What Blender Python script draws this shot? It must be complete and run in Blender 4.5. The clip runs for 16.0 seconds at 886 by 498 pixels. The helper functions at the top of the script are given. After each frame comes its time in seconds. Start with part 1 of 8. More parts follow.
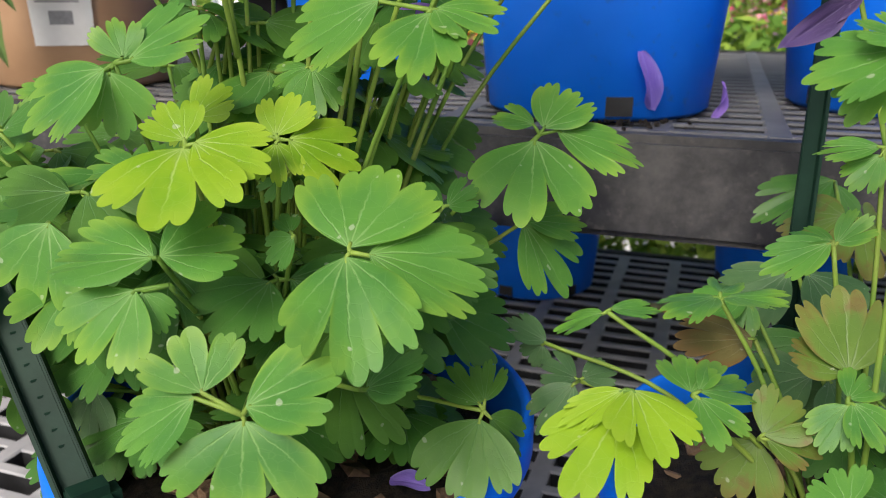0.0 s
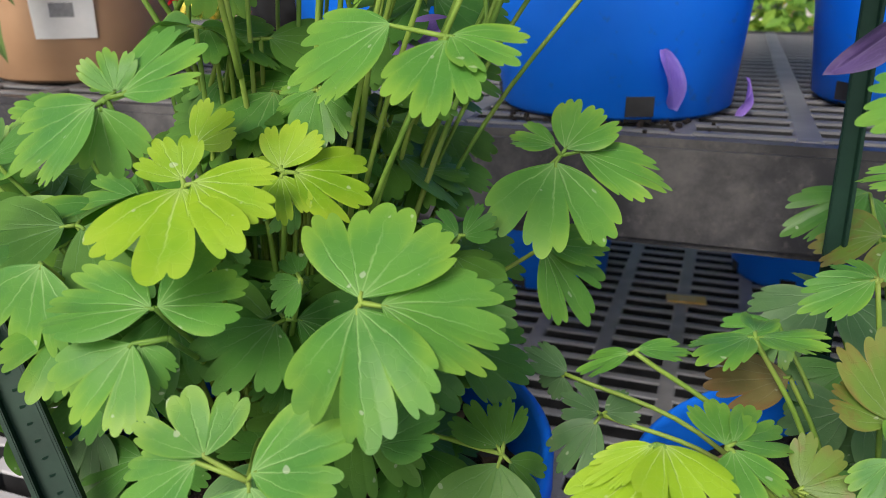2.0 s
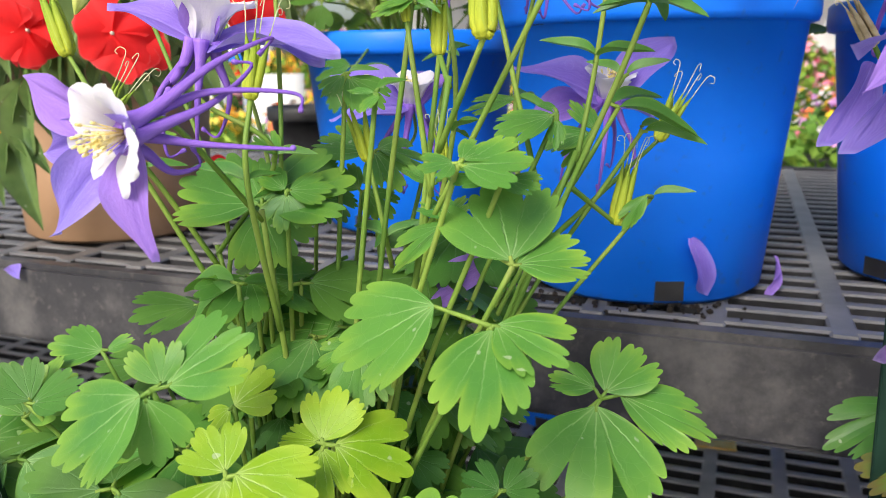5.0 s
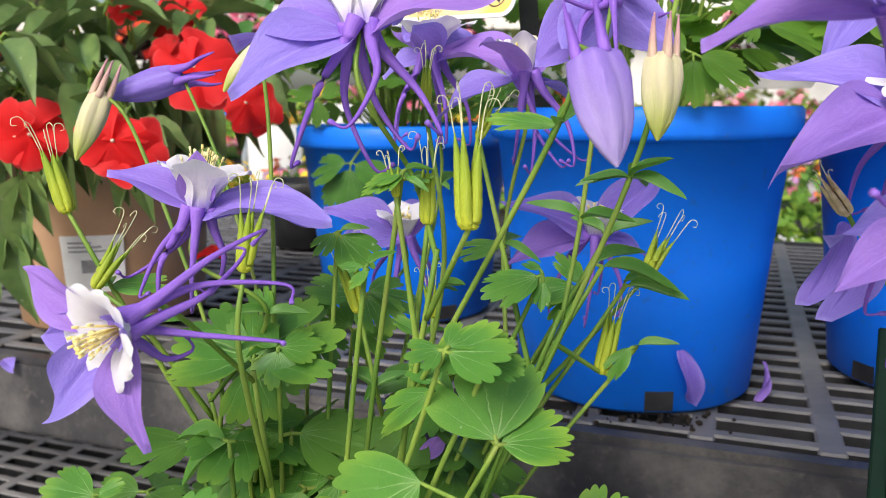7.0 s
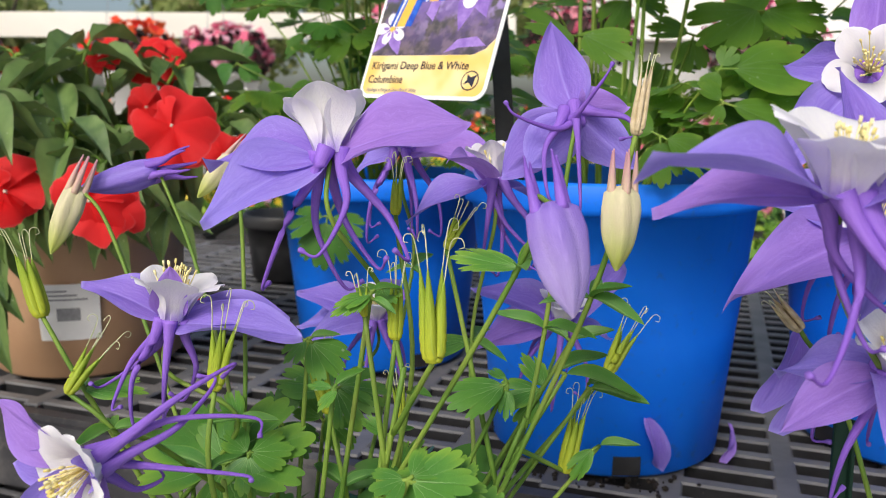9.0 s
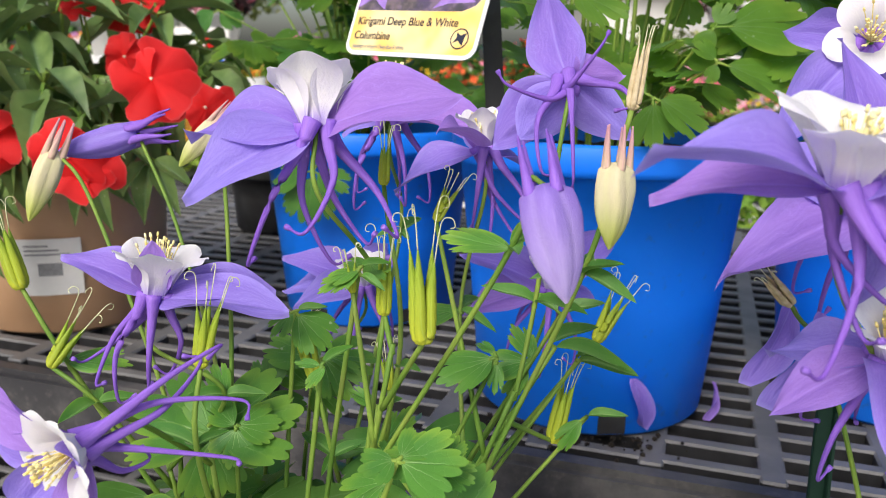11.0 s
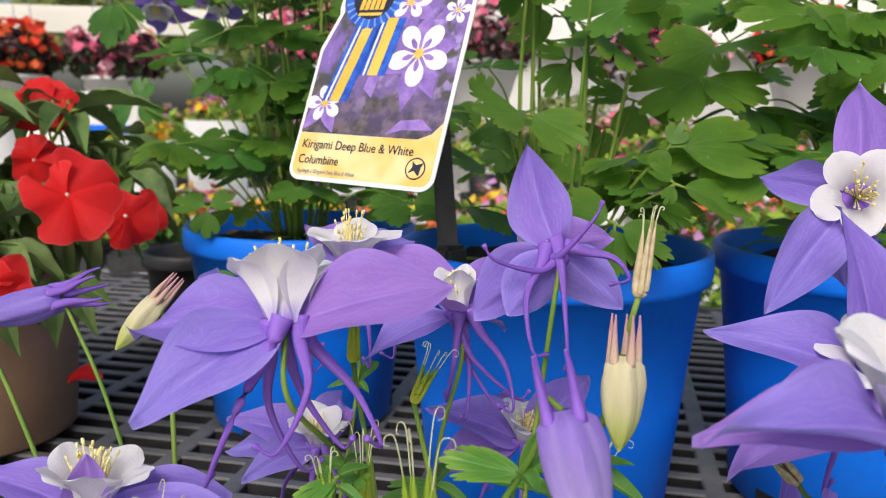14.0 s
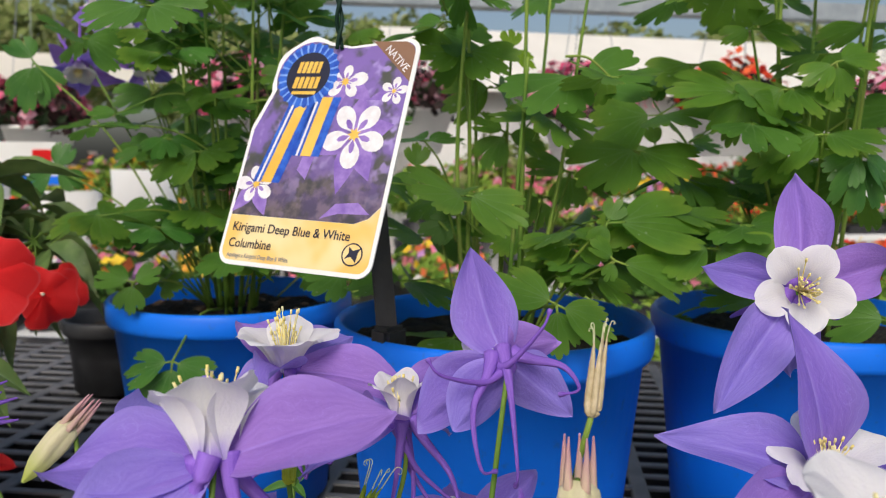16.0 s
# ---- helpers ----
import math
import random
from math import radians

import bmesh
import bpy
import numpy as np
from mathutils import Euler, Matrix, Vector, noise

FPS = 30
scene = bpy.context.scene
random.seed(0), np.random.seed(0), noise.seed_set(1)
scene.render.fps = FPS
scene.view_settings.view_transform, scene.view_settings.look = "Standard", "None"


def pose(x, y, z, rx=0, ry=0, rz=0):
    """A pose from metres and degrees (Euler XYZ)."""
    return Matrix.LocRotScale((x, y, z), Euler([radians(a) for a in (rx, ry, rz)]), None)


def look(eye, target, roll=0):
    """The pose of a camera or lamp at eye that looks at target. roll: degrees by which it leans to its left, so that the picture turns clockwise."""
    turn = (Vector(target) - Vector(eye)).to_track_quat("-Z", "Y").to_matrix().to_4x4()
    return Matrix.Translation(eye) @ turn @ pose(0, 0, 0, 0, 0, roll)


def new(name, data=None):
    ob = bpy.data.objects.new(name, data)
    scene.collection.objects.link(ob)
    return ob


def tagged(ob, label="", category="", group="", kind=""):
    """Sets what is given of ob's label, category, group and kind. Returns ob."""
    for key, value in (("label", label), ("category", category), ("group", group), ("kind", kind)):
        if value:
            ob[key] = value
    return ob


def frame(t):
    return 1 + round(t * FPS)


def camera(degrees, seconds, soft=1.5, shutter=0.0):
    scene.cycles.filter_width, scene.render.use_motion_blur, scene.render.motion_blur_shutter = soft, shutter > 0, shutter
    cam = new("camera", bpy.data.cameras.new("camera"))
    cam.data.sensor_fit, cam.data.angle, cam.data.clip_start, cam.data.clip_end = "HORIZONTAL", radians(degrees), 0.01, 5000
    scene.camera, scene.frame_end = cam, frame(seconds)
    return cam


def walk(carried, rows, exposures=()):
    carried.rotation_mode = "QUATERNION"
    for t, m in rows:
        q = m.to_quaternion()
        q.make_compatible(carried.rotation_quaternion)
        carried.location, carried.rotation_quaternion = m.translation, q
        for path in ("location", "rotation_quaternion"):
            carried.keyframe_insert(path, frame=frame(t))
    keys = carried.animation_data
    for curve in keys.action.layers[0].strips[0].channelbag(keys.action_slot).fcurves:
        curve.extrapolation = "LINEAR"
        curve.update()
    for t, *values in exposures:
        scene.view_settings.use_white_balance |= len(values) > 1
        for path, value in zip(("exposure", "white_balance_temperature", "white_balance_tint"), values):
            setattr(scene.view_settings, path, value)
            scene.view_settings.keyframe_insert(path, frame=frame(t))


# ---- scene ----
cam = camera(58.5, 16.0, soft=0.5)
METRES, EYE, TILT, LEAN, TURN = 0.215, 0.83, -18.0, 0.0, 0.0
ROWS = [
    (0.0, 0.0, 0.0, 0.0, 0.0, -0.0, -0.0),
    (0.5, 0.0056, 0.0167, 0.0213, 0.12, -1.39, 0.19),
    (1.0, 0.0118, 0.0387, 0.0343, 0.19, -1.95, 0.14),
    (1.5, 0.012, 0.0497, 0.0538, 0.39, -2.14, 0.17),
    (2.0, -0.0083, 0.0634, 0.0798, 0.69, -2.02, 0.16),
    (2.5, -0.0135, 0.0734, 0.1033, 1.06, -1.73, 0.15),
    (3.0, -0.0197, 0.0787, 0.1264, 1.57, -0.39, 0.15),
    (3.5, -0.0285, 0.0818, 0.1702, 1.92, 1.21, 0.21),
    (4.0, -0.0357, 0.0803, 0.2065, 1.92, 2.61, 0.19),
    (4.5, -0.0344, 0.0737, 0.2501, 1.82, 3.75, 0.16),
    (5.0, -0.0405, 0.0653, 0.2888, 1.76, 4.74, 0.12),
    (7.5, -0.023, 0.0111, 0.478, 1.26, 8.31, -0.23),
    (8.0, -0.0162, -0.0033, 0.5166, 0.79, 8.53, -0.27),
    (8.5, -0.0066, -0.0145, 0.5456, 0.47, 8.66, -0.25),
    (9.0, -0.0103, -0.0262, 0.5738, 0.05, 8.38, -0.36),
    (11.5, -0.02, -0.0009, 0.6376, -1.49, 3.89, -0.45),
    (12.0, -0.0305, 0.0063, 0.6725, -2.09, 4.3, -0.38),
    (12.5, -0.0393, 0.0149, 0.7094, -2.76, 6.0, -0.06),
    (13.0, -0.0558, 0.0261, 0.7352, -4.36, 6.95, 0.55),
    (13.5, -0.0707, 0.051, 0.7563, -5.87, 7.51, 1.06),
    (14.0, -0.0916, 0.0853, 0.7851, -7.01, 8.16, 1.48),
    (14.5, -0.0986, 0.1072, 0.8067, -8.24, 9.06, 1.96),
    (15.0, -0.1094, 0.1131, 0.8356, -9.29, 9.96, 2.44),
    (15.5, -0.0969, 0.1183, 0.8588, -10.47, 10.5, 2.97),
    (16.0, -0.0907, 0.1195, 0.8685, -11.48, 11.12, 3.21),
]
walk(cam, [(t, pose(0, 0, EYE, TILT, LEAN, TURN) @ pose(METRES * x, METRES * y, METRES * z, 90 + pitch, roll, yaw)) for t, x, y, z, yaw, pitch, roll in ROWS],
     [(0.0, 0.41), (3.0, 0.49), (5.0, 0.72), (7.5, 0.36), (9.0, 0.18), (11.5, 0.42), (12.0, 0.42), (12.5, 0.14), (13.5, 0.0), (14.5, 0.06), (16.0, -0.17)])

# ---- world and light ----
cam.data.dof.use_dof = True
cam.data.dof.focus_distance = 0.225
cam.data.dof.aperture_fstop = 26.0
world = bpy.data.worlds.new("sky")
scene.world = world
world.use_nodes = True
wn = world.node_tree.nodes
sky = wn.new("ShaderNodeTexSky")
sky.sky_type = "NISHITA"
sky.sun_disc = False
sky.sun_elevation, sky.sun_rotation = radians(43), radians(205)
sky.dust_density, sky.ozone_density, sky.air_density = 4.0, 0.6, 1.0
world.node_tree.links.new(sky.outputs[0], wn["Background"].inputs[0])
wn["Background"].inputs[1].default_value = 0.12
sun_data = bpy.data.lights.new("sun", "SUN")
sun_data.energy, sun_data.angle, sun_data.color = 2.0, radians(25), (1.0, 0.96, 0.9)
sun = new("sun", sun_data)
sun.matrix_world = look((-1.0, -2.0, 3.1), (0.1, 0.4, 0.8))


# ---- materials ----
class Mat:
    """A node material with a few shorthands."""

    def __init__(self, name, rough=0.5, metal=0.0, spec=0.5):
        self.m = bpy.data.materials.new(name)
        self.m.use_nodes = True
        self.t = self.m.node_tree
        self.bsdf = self.t.nodes["Principled BSDF"]
        self.out = self.t.nodes["Material Output"]
        self.bsdf.inputs["Roughness"].default_value = rough
        self.bsdf.inputs["Metallic"].default_value = metal
        self.bsdf.inputs["Specular IOR Level"].default_value = spec

    def node(self, kind, **inputs):
        n = self.t.nodes.new(kind)
        for k, v in inputs.items():
            self.put(v, n.inputs[k.replace("_", " ")])
        return n

    def put(self, v, socket):
        if isinstance(v, bpy.types.NodeSocket):
            self.t.links.new(v, socket)
        else:
            socket.default_value = v

    def math(self, op, a, b=0.0, c=0.0):
        n = self.t.nodes.new("ShaderNodeMath")
        n.operation = op
        for v, s in zip((a, b, c), n.inputs):
            self.put(v, s)
        return n.outputs[0]

    def mix(self, f, a, b, mode="MIX"):
        n = self.t.nodes.new("ShaderNodeMix")
        n.data_type, n.blend_type = "RGBA", mode
        self.put(f, n.inputs[0])
        self.put((*a, 1) if isinstance(a, tuple) else a, n.inputs[6])
        self.put((*b, 1) if isinstance(b, tuple) else b, n.inputs[7])
        return n.outputs[2]

    def ramp(self, f, lo, hi, a=0.0, b=1.0):
        n = self.t.nodes.new("ShaderNodeMapRange")
        n.clamp = True
        n.interpolation_type = "SMOOTHSTEP"
        for v, s in zip((f, lo, hi, a, b), n.inputs):
            self.put(v, s)
        return n.outputs[0]

    def noise(self, scale, detail=3.0, coord=None, rough=0.55):
        n = self.node("ShaderNodeTexNoise", Scale=scale, Detail=detail, Roughness=rough)
        self.put(coord if coord else self.coord("Object"), n.inputs["Vector"])
        return n.outputs[0]

    def coord(self, which):
        return self.t.nodes.new("ShaderNodeTexCoord").outputs[which]

    def rand(self):
        return self.t.nodes.new("ShaderNodeObjectInfo").outputs["Random"]

    def world_pos(self):
        return self.t.nodes.new("ShaderNodeNewGeometry").outputs["Position"]

    def color(self, c):
        self.put((*c, 1) if isinstance(c, tuple) else c, self.bsdf.inputs["Base Color"])
        return self

    def bump(self, h, strength=0.3, dist=0.001):
        n = self.node("ShaderNodeBump", Strength=strength, Distance=dist, Height=h)
        self.t.links.new(n.outputs[0], self.bsdf.inputs["Normal"])
        return self

    def thin(self, c, share):
        """Light shining through a leaf or petal."""
        tr = self.t.nodes.new("ShaderNodeBsdfTranslucent")
        self.put((*c, 1) if isinstance(c, tuple) else c, tr.inputs[0])
        mx = self.t.nodes.new("ShaderNodeMixShader")
        mx.inputs[0].default_value = share
        self.t.links.new(self.bsdf.outputs[0], mx.inputs[1])
        self.t.links.new(tr.outputs[0], mx.inputs[2])
        self.t.links.new(mx.outputs[0], self.out.inputs[0])
        return self


def leaf_material(name, deep, fresh, edge, vein, spots=0.0, thin=0.22):
    m = Mat(name, 0.45, spec=0.30)
    uv = m.node("ShaderNodeSeparateXYZ", Vector=m.coord("UV"))
    a, r = uv.outputs[0], uv.outputs[1]
    big = m.noise(1.6, 2.0, m.world_pos())
    n0 = m.noise(55.0, 3.0, m.world_pos())
    base = m.mix(m.ramp(n0, 0.3, 0.7), deep, fresh)
    base = m.mix(m.math("MULTIPLY", m.rand(), 0.55), base, fresh)
    # veins: seven ribs that fan out from the leaf base, and finer ones between them
    wob = m.math("MULTIPLY", m.math("SUBTRACT", m.noise(7.0, 3.0, m.coord("UV")), 0.5), 0.06)
    aa = m.math("ADD", a, wob)
    rib = m.math("PINGPONG", m.math("MULTIPLY", aa, 7.0), 0.5)
    ribd = m.math("MULTIPLY", m.math("SUBTRACT", 0.5, rib), m.math("ADD", r, 0.05))
    ribm = m.math("MULTIPLY", m.ramp(ribd, 0.0, 0.045, 1.0, 0.0), m.ramp(r, 0.15, 0.95, 0.85, 0.10))
    vor = m.t.nodes.new("ShaderNodeTexVoronoi")
    vor.feature = "DISTANCE_TO_EDGE"
    m.put(m.coord("Object"), vor.inputs["Vector"])
    vor.inputs["Scale"].default_value = 9.0
    fine = m.ramp(vor.outputs["Distance"], 0.0, 0.045, 0.09, 0.0)
    c = m.mix(ribm, base, vein)
    c = m.mix(fine, c, vein)
    c = m.mix(m.ramp(r, 0.0, 0.30, 0.55, 0.0), c, vein)
    c = m.mix(m.math("MULTIPLY", m.ramp(r, 0.62, 1.0, 0.0, 0.75), m.ramp(m.noise(38.0, 3.0, m.world_pos()), 0.3, 0.7)), c, edge)
    if spots:
        s = m.math("MAXIMUM", m.ramp(m.noise(150.0, 4.0, m.world_pos()), 0.57, 0.72), m.math("MULTIPLY", m.ramp(r, 0.7, 1.0), m.ramp(m.noise(60.0, 3.0, m.world_pos()), 0.42, 0.62)))
        c = m.mix(m.math("MULTIPLY", s, spots), c, (0.16, 0.09, 0.03))
    # dust specks
    sp = m.ramp(m.noise(260.0, 1.0, m.world_pos()), 0.74, 0.78, 0.0, 0.5)
    c = m.mix(sp, c, (0.5, 0.55, 0.4))
    m.color(c)
    m.put(m.ramp(big, 0.3, 0.7, 0.36, 0.55), m.bsdf.inputs["Roughness"])
    h = m.math("ADD", m.math("MULTIPLY", ribm, -0.8), m.math("MULTIPLY", m.noise(120.0, 2.0, m.world_pos()), 0.5))
    m.bump(m.math("SUBTRACT", h, fine), 0.4, 0.0006)
    m.thin(m.mix(0.5, c, edge), thin)
    return m.m


LEAF = leaf_material("leaf_green", (0.050, 0.180, 0.034), (0.100, 0.268, 0.038), (0.24, 0.40, 0.045), (0.22, 0.39, 0.12))
LEAF_MID = leaf_material("leaf_mid_green", (0.06, 0.165, 0.025), (0.115, 0.265, 0.04), (0.14, 0.30, 0.05), (0.16, 0.32, 0.10), thin=0.45)
# colours raised to stand in for light shining through the back plants' leaves
LEAF_BACK = leaf_material("leaf_backlit_green", (0.085, 0.225, 0.030), (0.165, 0.35, 0.048), (0.28, 0.43, 0.06), (0.20, 0.36, 0.11), thin=0.58)
LEAF_YOUNG = leaf_material("leaf_yellow_green", (0.16, 0.33, 0.012), (0.26, 0.42, 0.018), (0.34, 0.47, 0.04), (0.38, 0.52, 0.14))
LEAF_DARK = leaf_material("leaf_dark_green", (0.035, 0.13, 0.022), (0.07, 0.20, 0.03), (0.09, 0.20, 0.04), (0.12, 0.24, 0.08))
LEAF_GREY = leaf_material("leaf_grey_green", (0.05, 0.125, 0.045), (0.085, 0.18, 0.06), (0.12, 0.2, 0.08), (0.15, 0.24, 0.12))
LEAF_SPOT = leaf_material("leaf_spotted", (0.085, 0.17, 0.022), (0.14, 0.23, 0.035), (0.2, 0.17, 0.04), (0.19, 0.27, 0.10), 0.6)
BUSH_LEAF = leaf_material("leaf_bush_dark", (0.072, 0.145, 0.042), (0.20, 0.31, 0.095), (0.14, 0.16, 0.07), (0.13, 0.22, 0.10))
LEAF_BROWN = leaf_material("leaf_withered", (0.10, 0.09, 0.03), (0.17, 0.14, 0.05), (0.13, 0.06, 0.02), (0.22, 0.2, 0.1), 0.9)


def stem_material():
    m = Mat("stem", 0.5, spec=0.3)
    c = m.mix(m.ramp(m.noise(30.0, 2.0, m.world_pos()), 0.35, 0.65), (0.12, 0.24, 0.035), (0.25, 0.37, 0.06))
    c = m.mix(m.ramp(m.noise(60.0, 4.0, m.world_pos()), 0.52, 0.72, 0.0, 0.5), c, (0.22, 0.24, 0.07))
    m.color(c).bump(m.noise(900.0, 2.0, m.world_pos()), 0.2, 0.0004)
    return m.thin(c, 0.15).m


STEM = stem_material()


def petal_material(name, tip, base, vein, lo=0.0, hi=1.0, thin=0.28, veins=1.0, blush=None):
    pale = tuple(min(0.9, v * 1.25 + 0.09) for v in tip)
    m = Mat(name, 0.55, spec=0.25)
    uv = m.node("ShaderNodeSeparateXYZ", Vector=m.coord("UV"))
    a, r = uv.outputs[0], uv.outputs[1]
    c = m.mix(m.ramp(r, lo, hi), base, tip)
    if blush:
        c = m.mix(m.math("MULTIPLY", m.rand(), 0.55), c, blush)
    line = m.math("PINGPONG", m.math("MULTIPLY", m.math("ADD", a, m.math("MULTIPLY", m.noise(3.0, 4.0, m.coord("UV")), 0.48)), 11.0), 0.5)
    c = m.mix(m.ramp(line, 0.30, 0.5, 0.0, 0.17 * veins), c, vein)
    c = m.mix(m.ramp(line, 0.0, 0.07, 0.22 * veins, 0.0), c, pale)
    mid = m.ramp(m.math("ABSOLUTE", m.math("SUBTRACT", a, 0.5)), 0.0, 0.035, 0.45 * veins, 0.0)
    c = m.mix(m.math("MULTIPLY", mid, m.ramp(r, 0.2, 0.9, 1.0, 0.0)), c, pale)
    c = m.mix(m.ramp(m.math("ABSOLUTE", m.math("SUBTRACT", a, 0.5)), 0.28, 0.5, 0.0, 0.35 * veins), c, pale)
    c = m.mix(m.ramp(r, 0.94, 1.0, 0.0, 0.6), c, pale)
    c = m.mix(m.ramp(m.noise(2.0, 3.0, m.coord("UV")), 0.4, 0.75, 0.0, 0.35), c, vein)
    m.color(c).bump(m.math("ADD", m.math("MULTIPLY", line, 0.35), m.noise(30.0, 3.0, m.coord("UV"))), 0.36, 0.0007)
    return m.thin(c, thin).m


SEPAL = petal_material("sepal_purple", (0.295, 0.24, 0.75), (0.33, 0.235, 0.74), (0.155, 0.09, 0.56), blush=(0.27, 0.135, 0.60))
SEPAL_PINK = petal_material("sepal_mauve", (0.315, 0.19, 0.65), (0.35, 0.20, 0.67), (0.23, 0.10, 0.50), blush=(0.40, 0.20, 0.62))
PETAL = petal_material("petal_white", (0.83, 0.82, 0.84), (0.32, 0.19, 0.68), (0.74, 0.71, 0.83), 0.0, 0.34)
PETAL_PALE = petal_material("petal_white_inside", (0.83, 0.82, 0.84), (0.74, 0.70, 0.78), (0.74, 0.71, 0.83), 0.0, 0.3)
SPUR = petal_material("spur_purple", (0.20, 0.085, 0.50), (0.30, 0.15, 0.66), (0.14, 0.05, 0.42), thin=0.1)
BUD_LILAC = petal_material("bud_lilac", (0.50, 0.41, 0.79), (0.33, 0.22, 0.70), (0.24, 0.14, 0.58), veins=0.45)
BUD_YELLOW = petal_material("bud_cream_green", (0.46, 0.54, 0.10), (0.74, 0.68, 0.46), (0.50, 0.50, 0.24), 0.30, 1.0, thin=0.2, veins=0.35)
PINK_SPUR = petal_material("spur_pink", (0.55, 0.28, 0.34), (0.66, 0.50, 0.36), (0.5, 0.25, 0.3), thin=0.15)
RED = petal_material("petal_red", (0.92, 0.036, 0.040), (0.88, 0.022, 0.024), (0.74, 0.014, 0.016), thin=0.5, veins=0.10)


def plain(name, c1, c2, scale, rough=0.5, bump=0.3, dist=0.001, spec=0.5, detail=4.0):
    m = Mat(name, rough, spec=spec)
    n = m.noise(scale, detail, m.world_pos())
    m.color(m.mix(m.ramp(n, 0.3, 0.7), c1, c2)).bump(m.noise(scale * 6, 3.0, m.world_pos()), bump, dist)
    return m.m


WITHERED = petal_material("petal_withered", (0.075, 0.045, 0.15), (0.05, 0.03, 0.09), (0.03, 0.02, 0.05), thin=0.1)
STAMEN = plain("stamen_yellow", (0.88, 0.72, 0.20), (0.92, 0.85, 0.48), 400.0, 0.6)
POD = petal_material("seed_pod_green", (0.24, 0.36, 0.03), (0.50, 0.54, 0.04), (0.13, 0.24, 0.02), 0.1, 1.0, thin=0.12)
STYLE = plain("pale_style", (0.48, 0.52, 0.26), (0.66, 0.66, 0.44), 300.0, 0.6)
STRAW = plain("dry_straw", (0.45, 0.36, 0.20), (0.62, 0.52, 0.34), 300.0, 0.7)
SOIL = plain("potting_soil", (0.008, 0.006, 0.004), (0.05, 0.034, 0.02), 260.0, 0.95, 1.0, 0.004)
BARK = plain("bark_chip", (0.10, 0.055, 0.03), (0.24, 0.15, 0.09), 160.0, 0.9, 0.6)


def pot_blue():
    m = Mat("blue_plastic", 0.45, spec=0.3)
    n = m.noise(22.0, 4.0, m.world_pos())
    c = m.mix(m.ramp(n, 0.35, 0.75), (0.003, 0.160, 0.82), (0.006, 0.182, 0.88))
    dirt = m.math("MULTIPLY", m.ramp(m.noise(140.0, 4.0, m.world_pos()), 0.6, 0.72), 0.35)
    m.color(m.mix(dirt, c, (0.05, 0.12, 0.4)))
    m.put(m.ramp(n, 0.3, 0.7, 0.38, 0.56), m.bsdf.inputs["Roughness"])
    m.bump(m.noise(500.0, 2.0, m.world_pos()), 0.08, 0.0005)
    return m.m


BLUE = pot_blue()
TAN = plain("tan_plastic", (0.42, 0.25, 0.14), (0.50, 0.31, 0.18), 18.0, 0.45, 0.08)
PAPER = plain("white_paper", (0.74, 0.74, 0.72), (0.82, 0.82, 0.80), 60.0, 0.6, 0.05)
GREYINK = plain("grey_ink", (0.22, 0.22, 0.23), (0.30, 0.30, 0.31), 400.0, 0.7, 0.0)


def bench_plastic():
    m = Mat("weathered_black_plastic", 0.5, spec=0.4)
    n = m.noise(14.0, 6.0, m.world_pos(), 0.7)
    f = m.noise(190.0, 4.0, m.world_pos())
    c = m.mix(m.ramp(n, 0.42, 0.72), (0.032, 0.032, 0.036), (0.12, 0.115, 0.112))
    c = m.mix(m.ramp(f, 0.55, 0.75, 0.0, 0.5), c, (0.13, 0.12, 0.11))
    m.color(c).bump(f, 0.25, 0.0008)
    m.put(m.ramp(n, 0.3, 0.8, 0.38, 0.7), m.bsdf.inputs["Roughness"])
    return m.m


BENCH = bench_plastic()
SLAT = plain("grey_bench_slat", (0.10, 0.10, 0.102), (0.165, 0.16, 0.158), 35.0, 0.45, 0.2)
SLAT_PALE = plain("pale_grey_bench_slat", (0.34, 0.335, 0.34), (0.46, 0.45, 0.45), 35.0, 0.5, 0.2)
STAKE = plain("dark_green_plastic", (0.005, 0.022, 0.014), (0.010, 0.036, 0.022), 50.0, 0.55, 0.1, spec=0.2)
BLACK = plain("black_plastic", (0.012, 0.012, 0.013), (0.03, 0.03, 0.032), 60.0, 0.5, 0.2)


# ---- mesh helpers ----
def mesh_of(name, verts, faces, uvs=None, smooth=True):
    me = bpy.data.meshes.new(name)
    me.from_pydata([tuple(map(float, v)) for v in verts], [], faces)
    if uvs is not None:
        lay = me.uv_layers.new(name="UVMap")
        idx = np.zeros(len(me.loops), dtype=np.int32)
        me.loops.foreach_get("vertex_index", idx)
        lay.data.foreach_set("uv", np.asarray(uvs, dtype=np.float32)[idx].ravel())
    if smooth:
        me.polygons.foreach_set("use_smooth", [True] * len(me.polygons))
    me.update()
    return me


def shade_sided(me, top, rest):
    """One material on the faces that look up, another on the rest to paint in slot shade."""
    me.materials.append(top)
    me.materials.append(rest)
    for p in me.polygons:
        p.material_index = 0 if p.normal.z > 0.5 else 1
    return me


def bm_mesh(name, bm, smooth=False):
    me = bpy.data.meshes.new(name)
    bm.to_mesh(me)
    bm.free()
    if smooth:
        me.polygons.foreach_set("use_smooth", [True] * len(me.polygons))
    return me


ROOT = {}


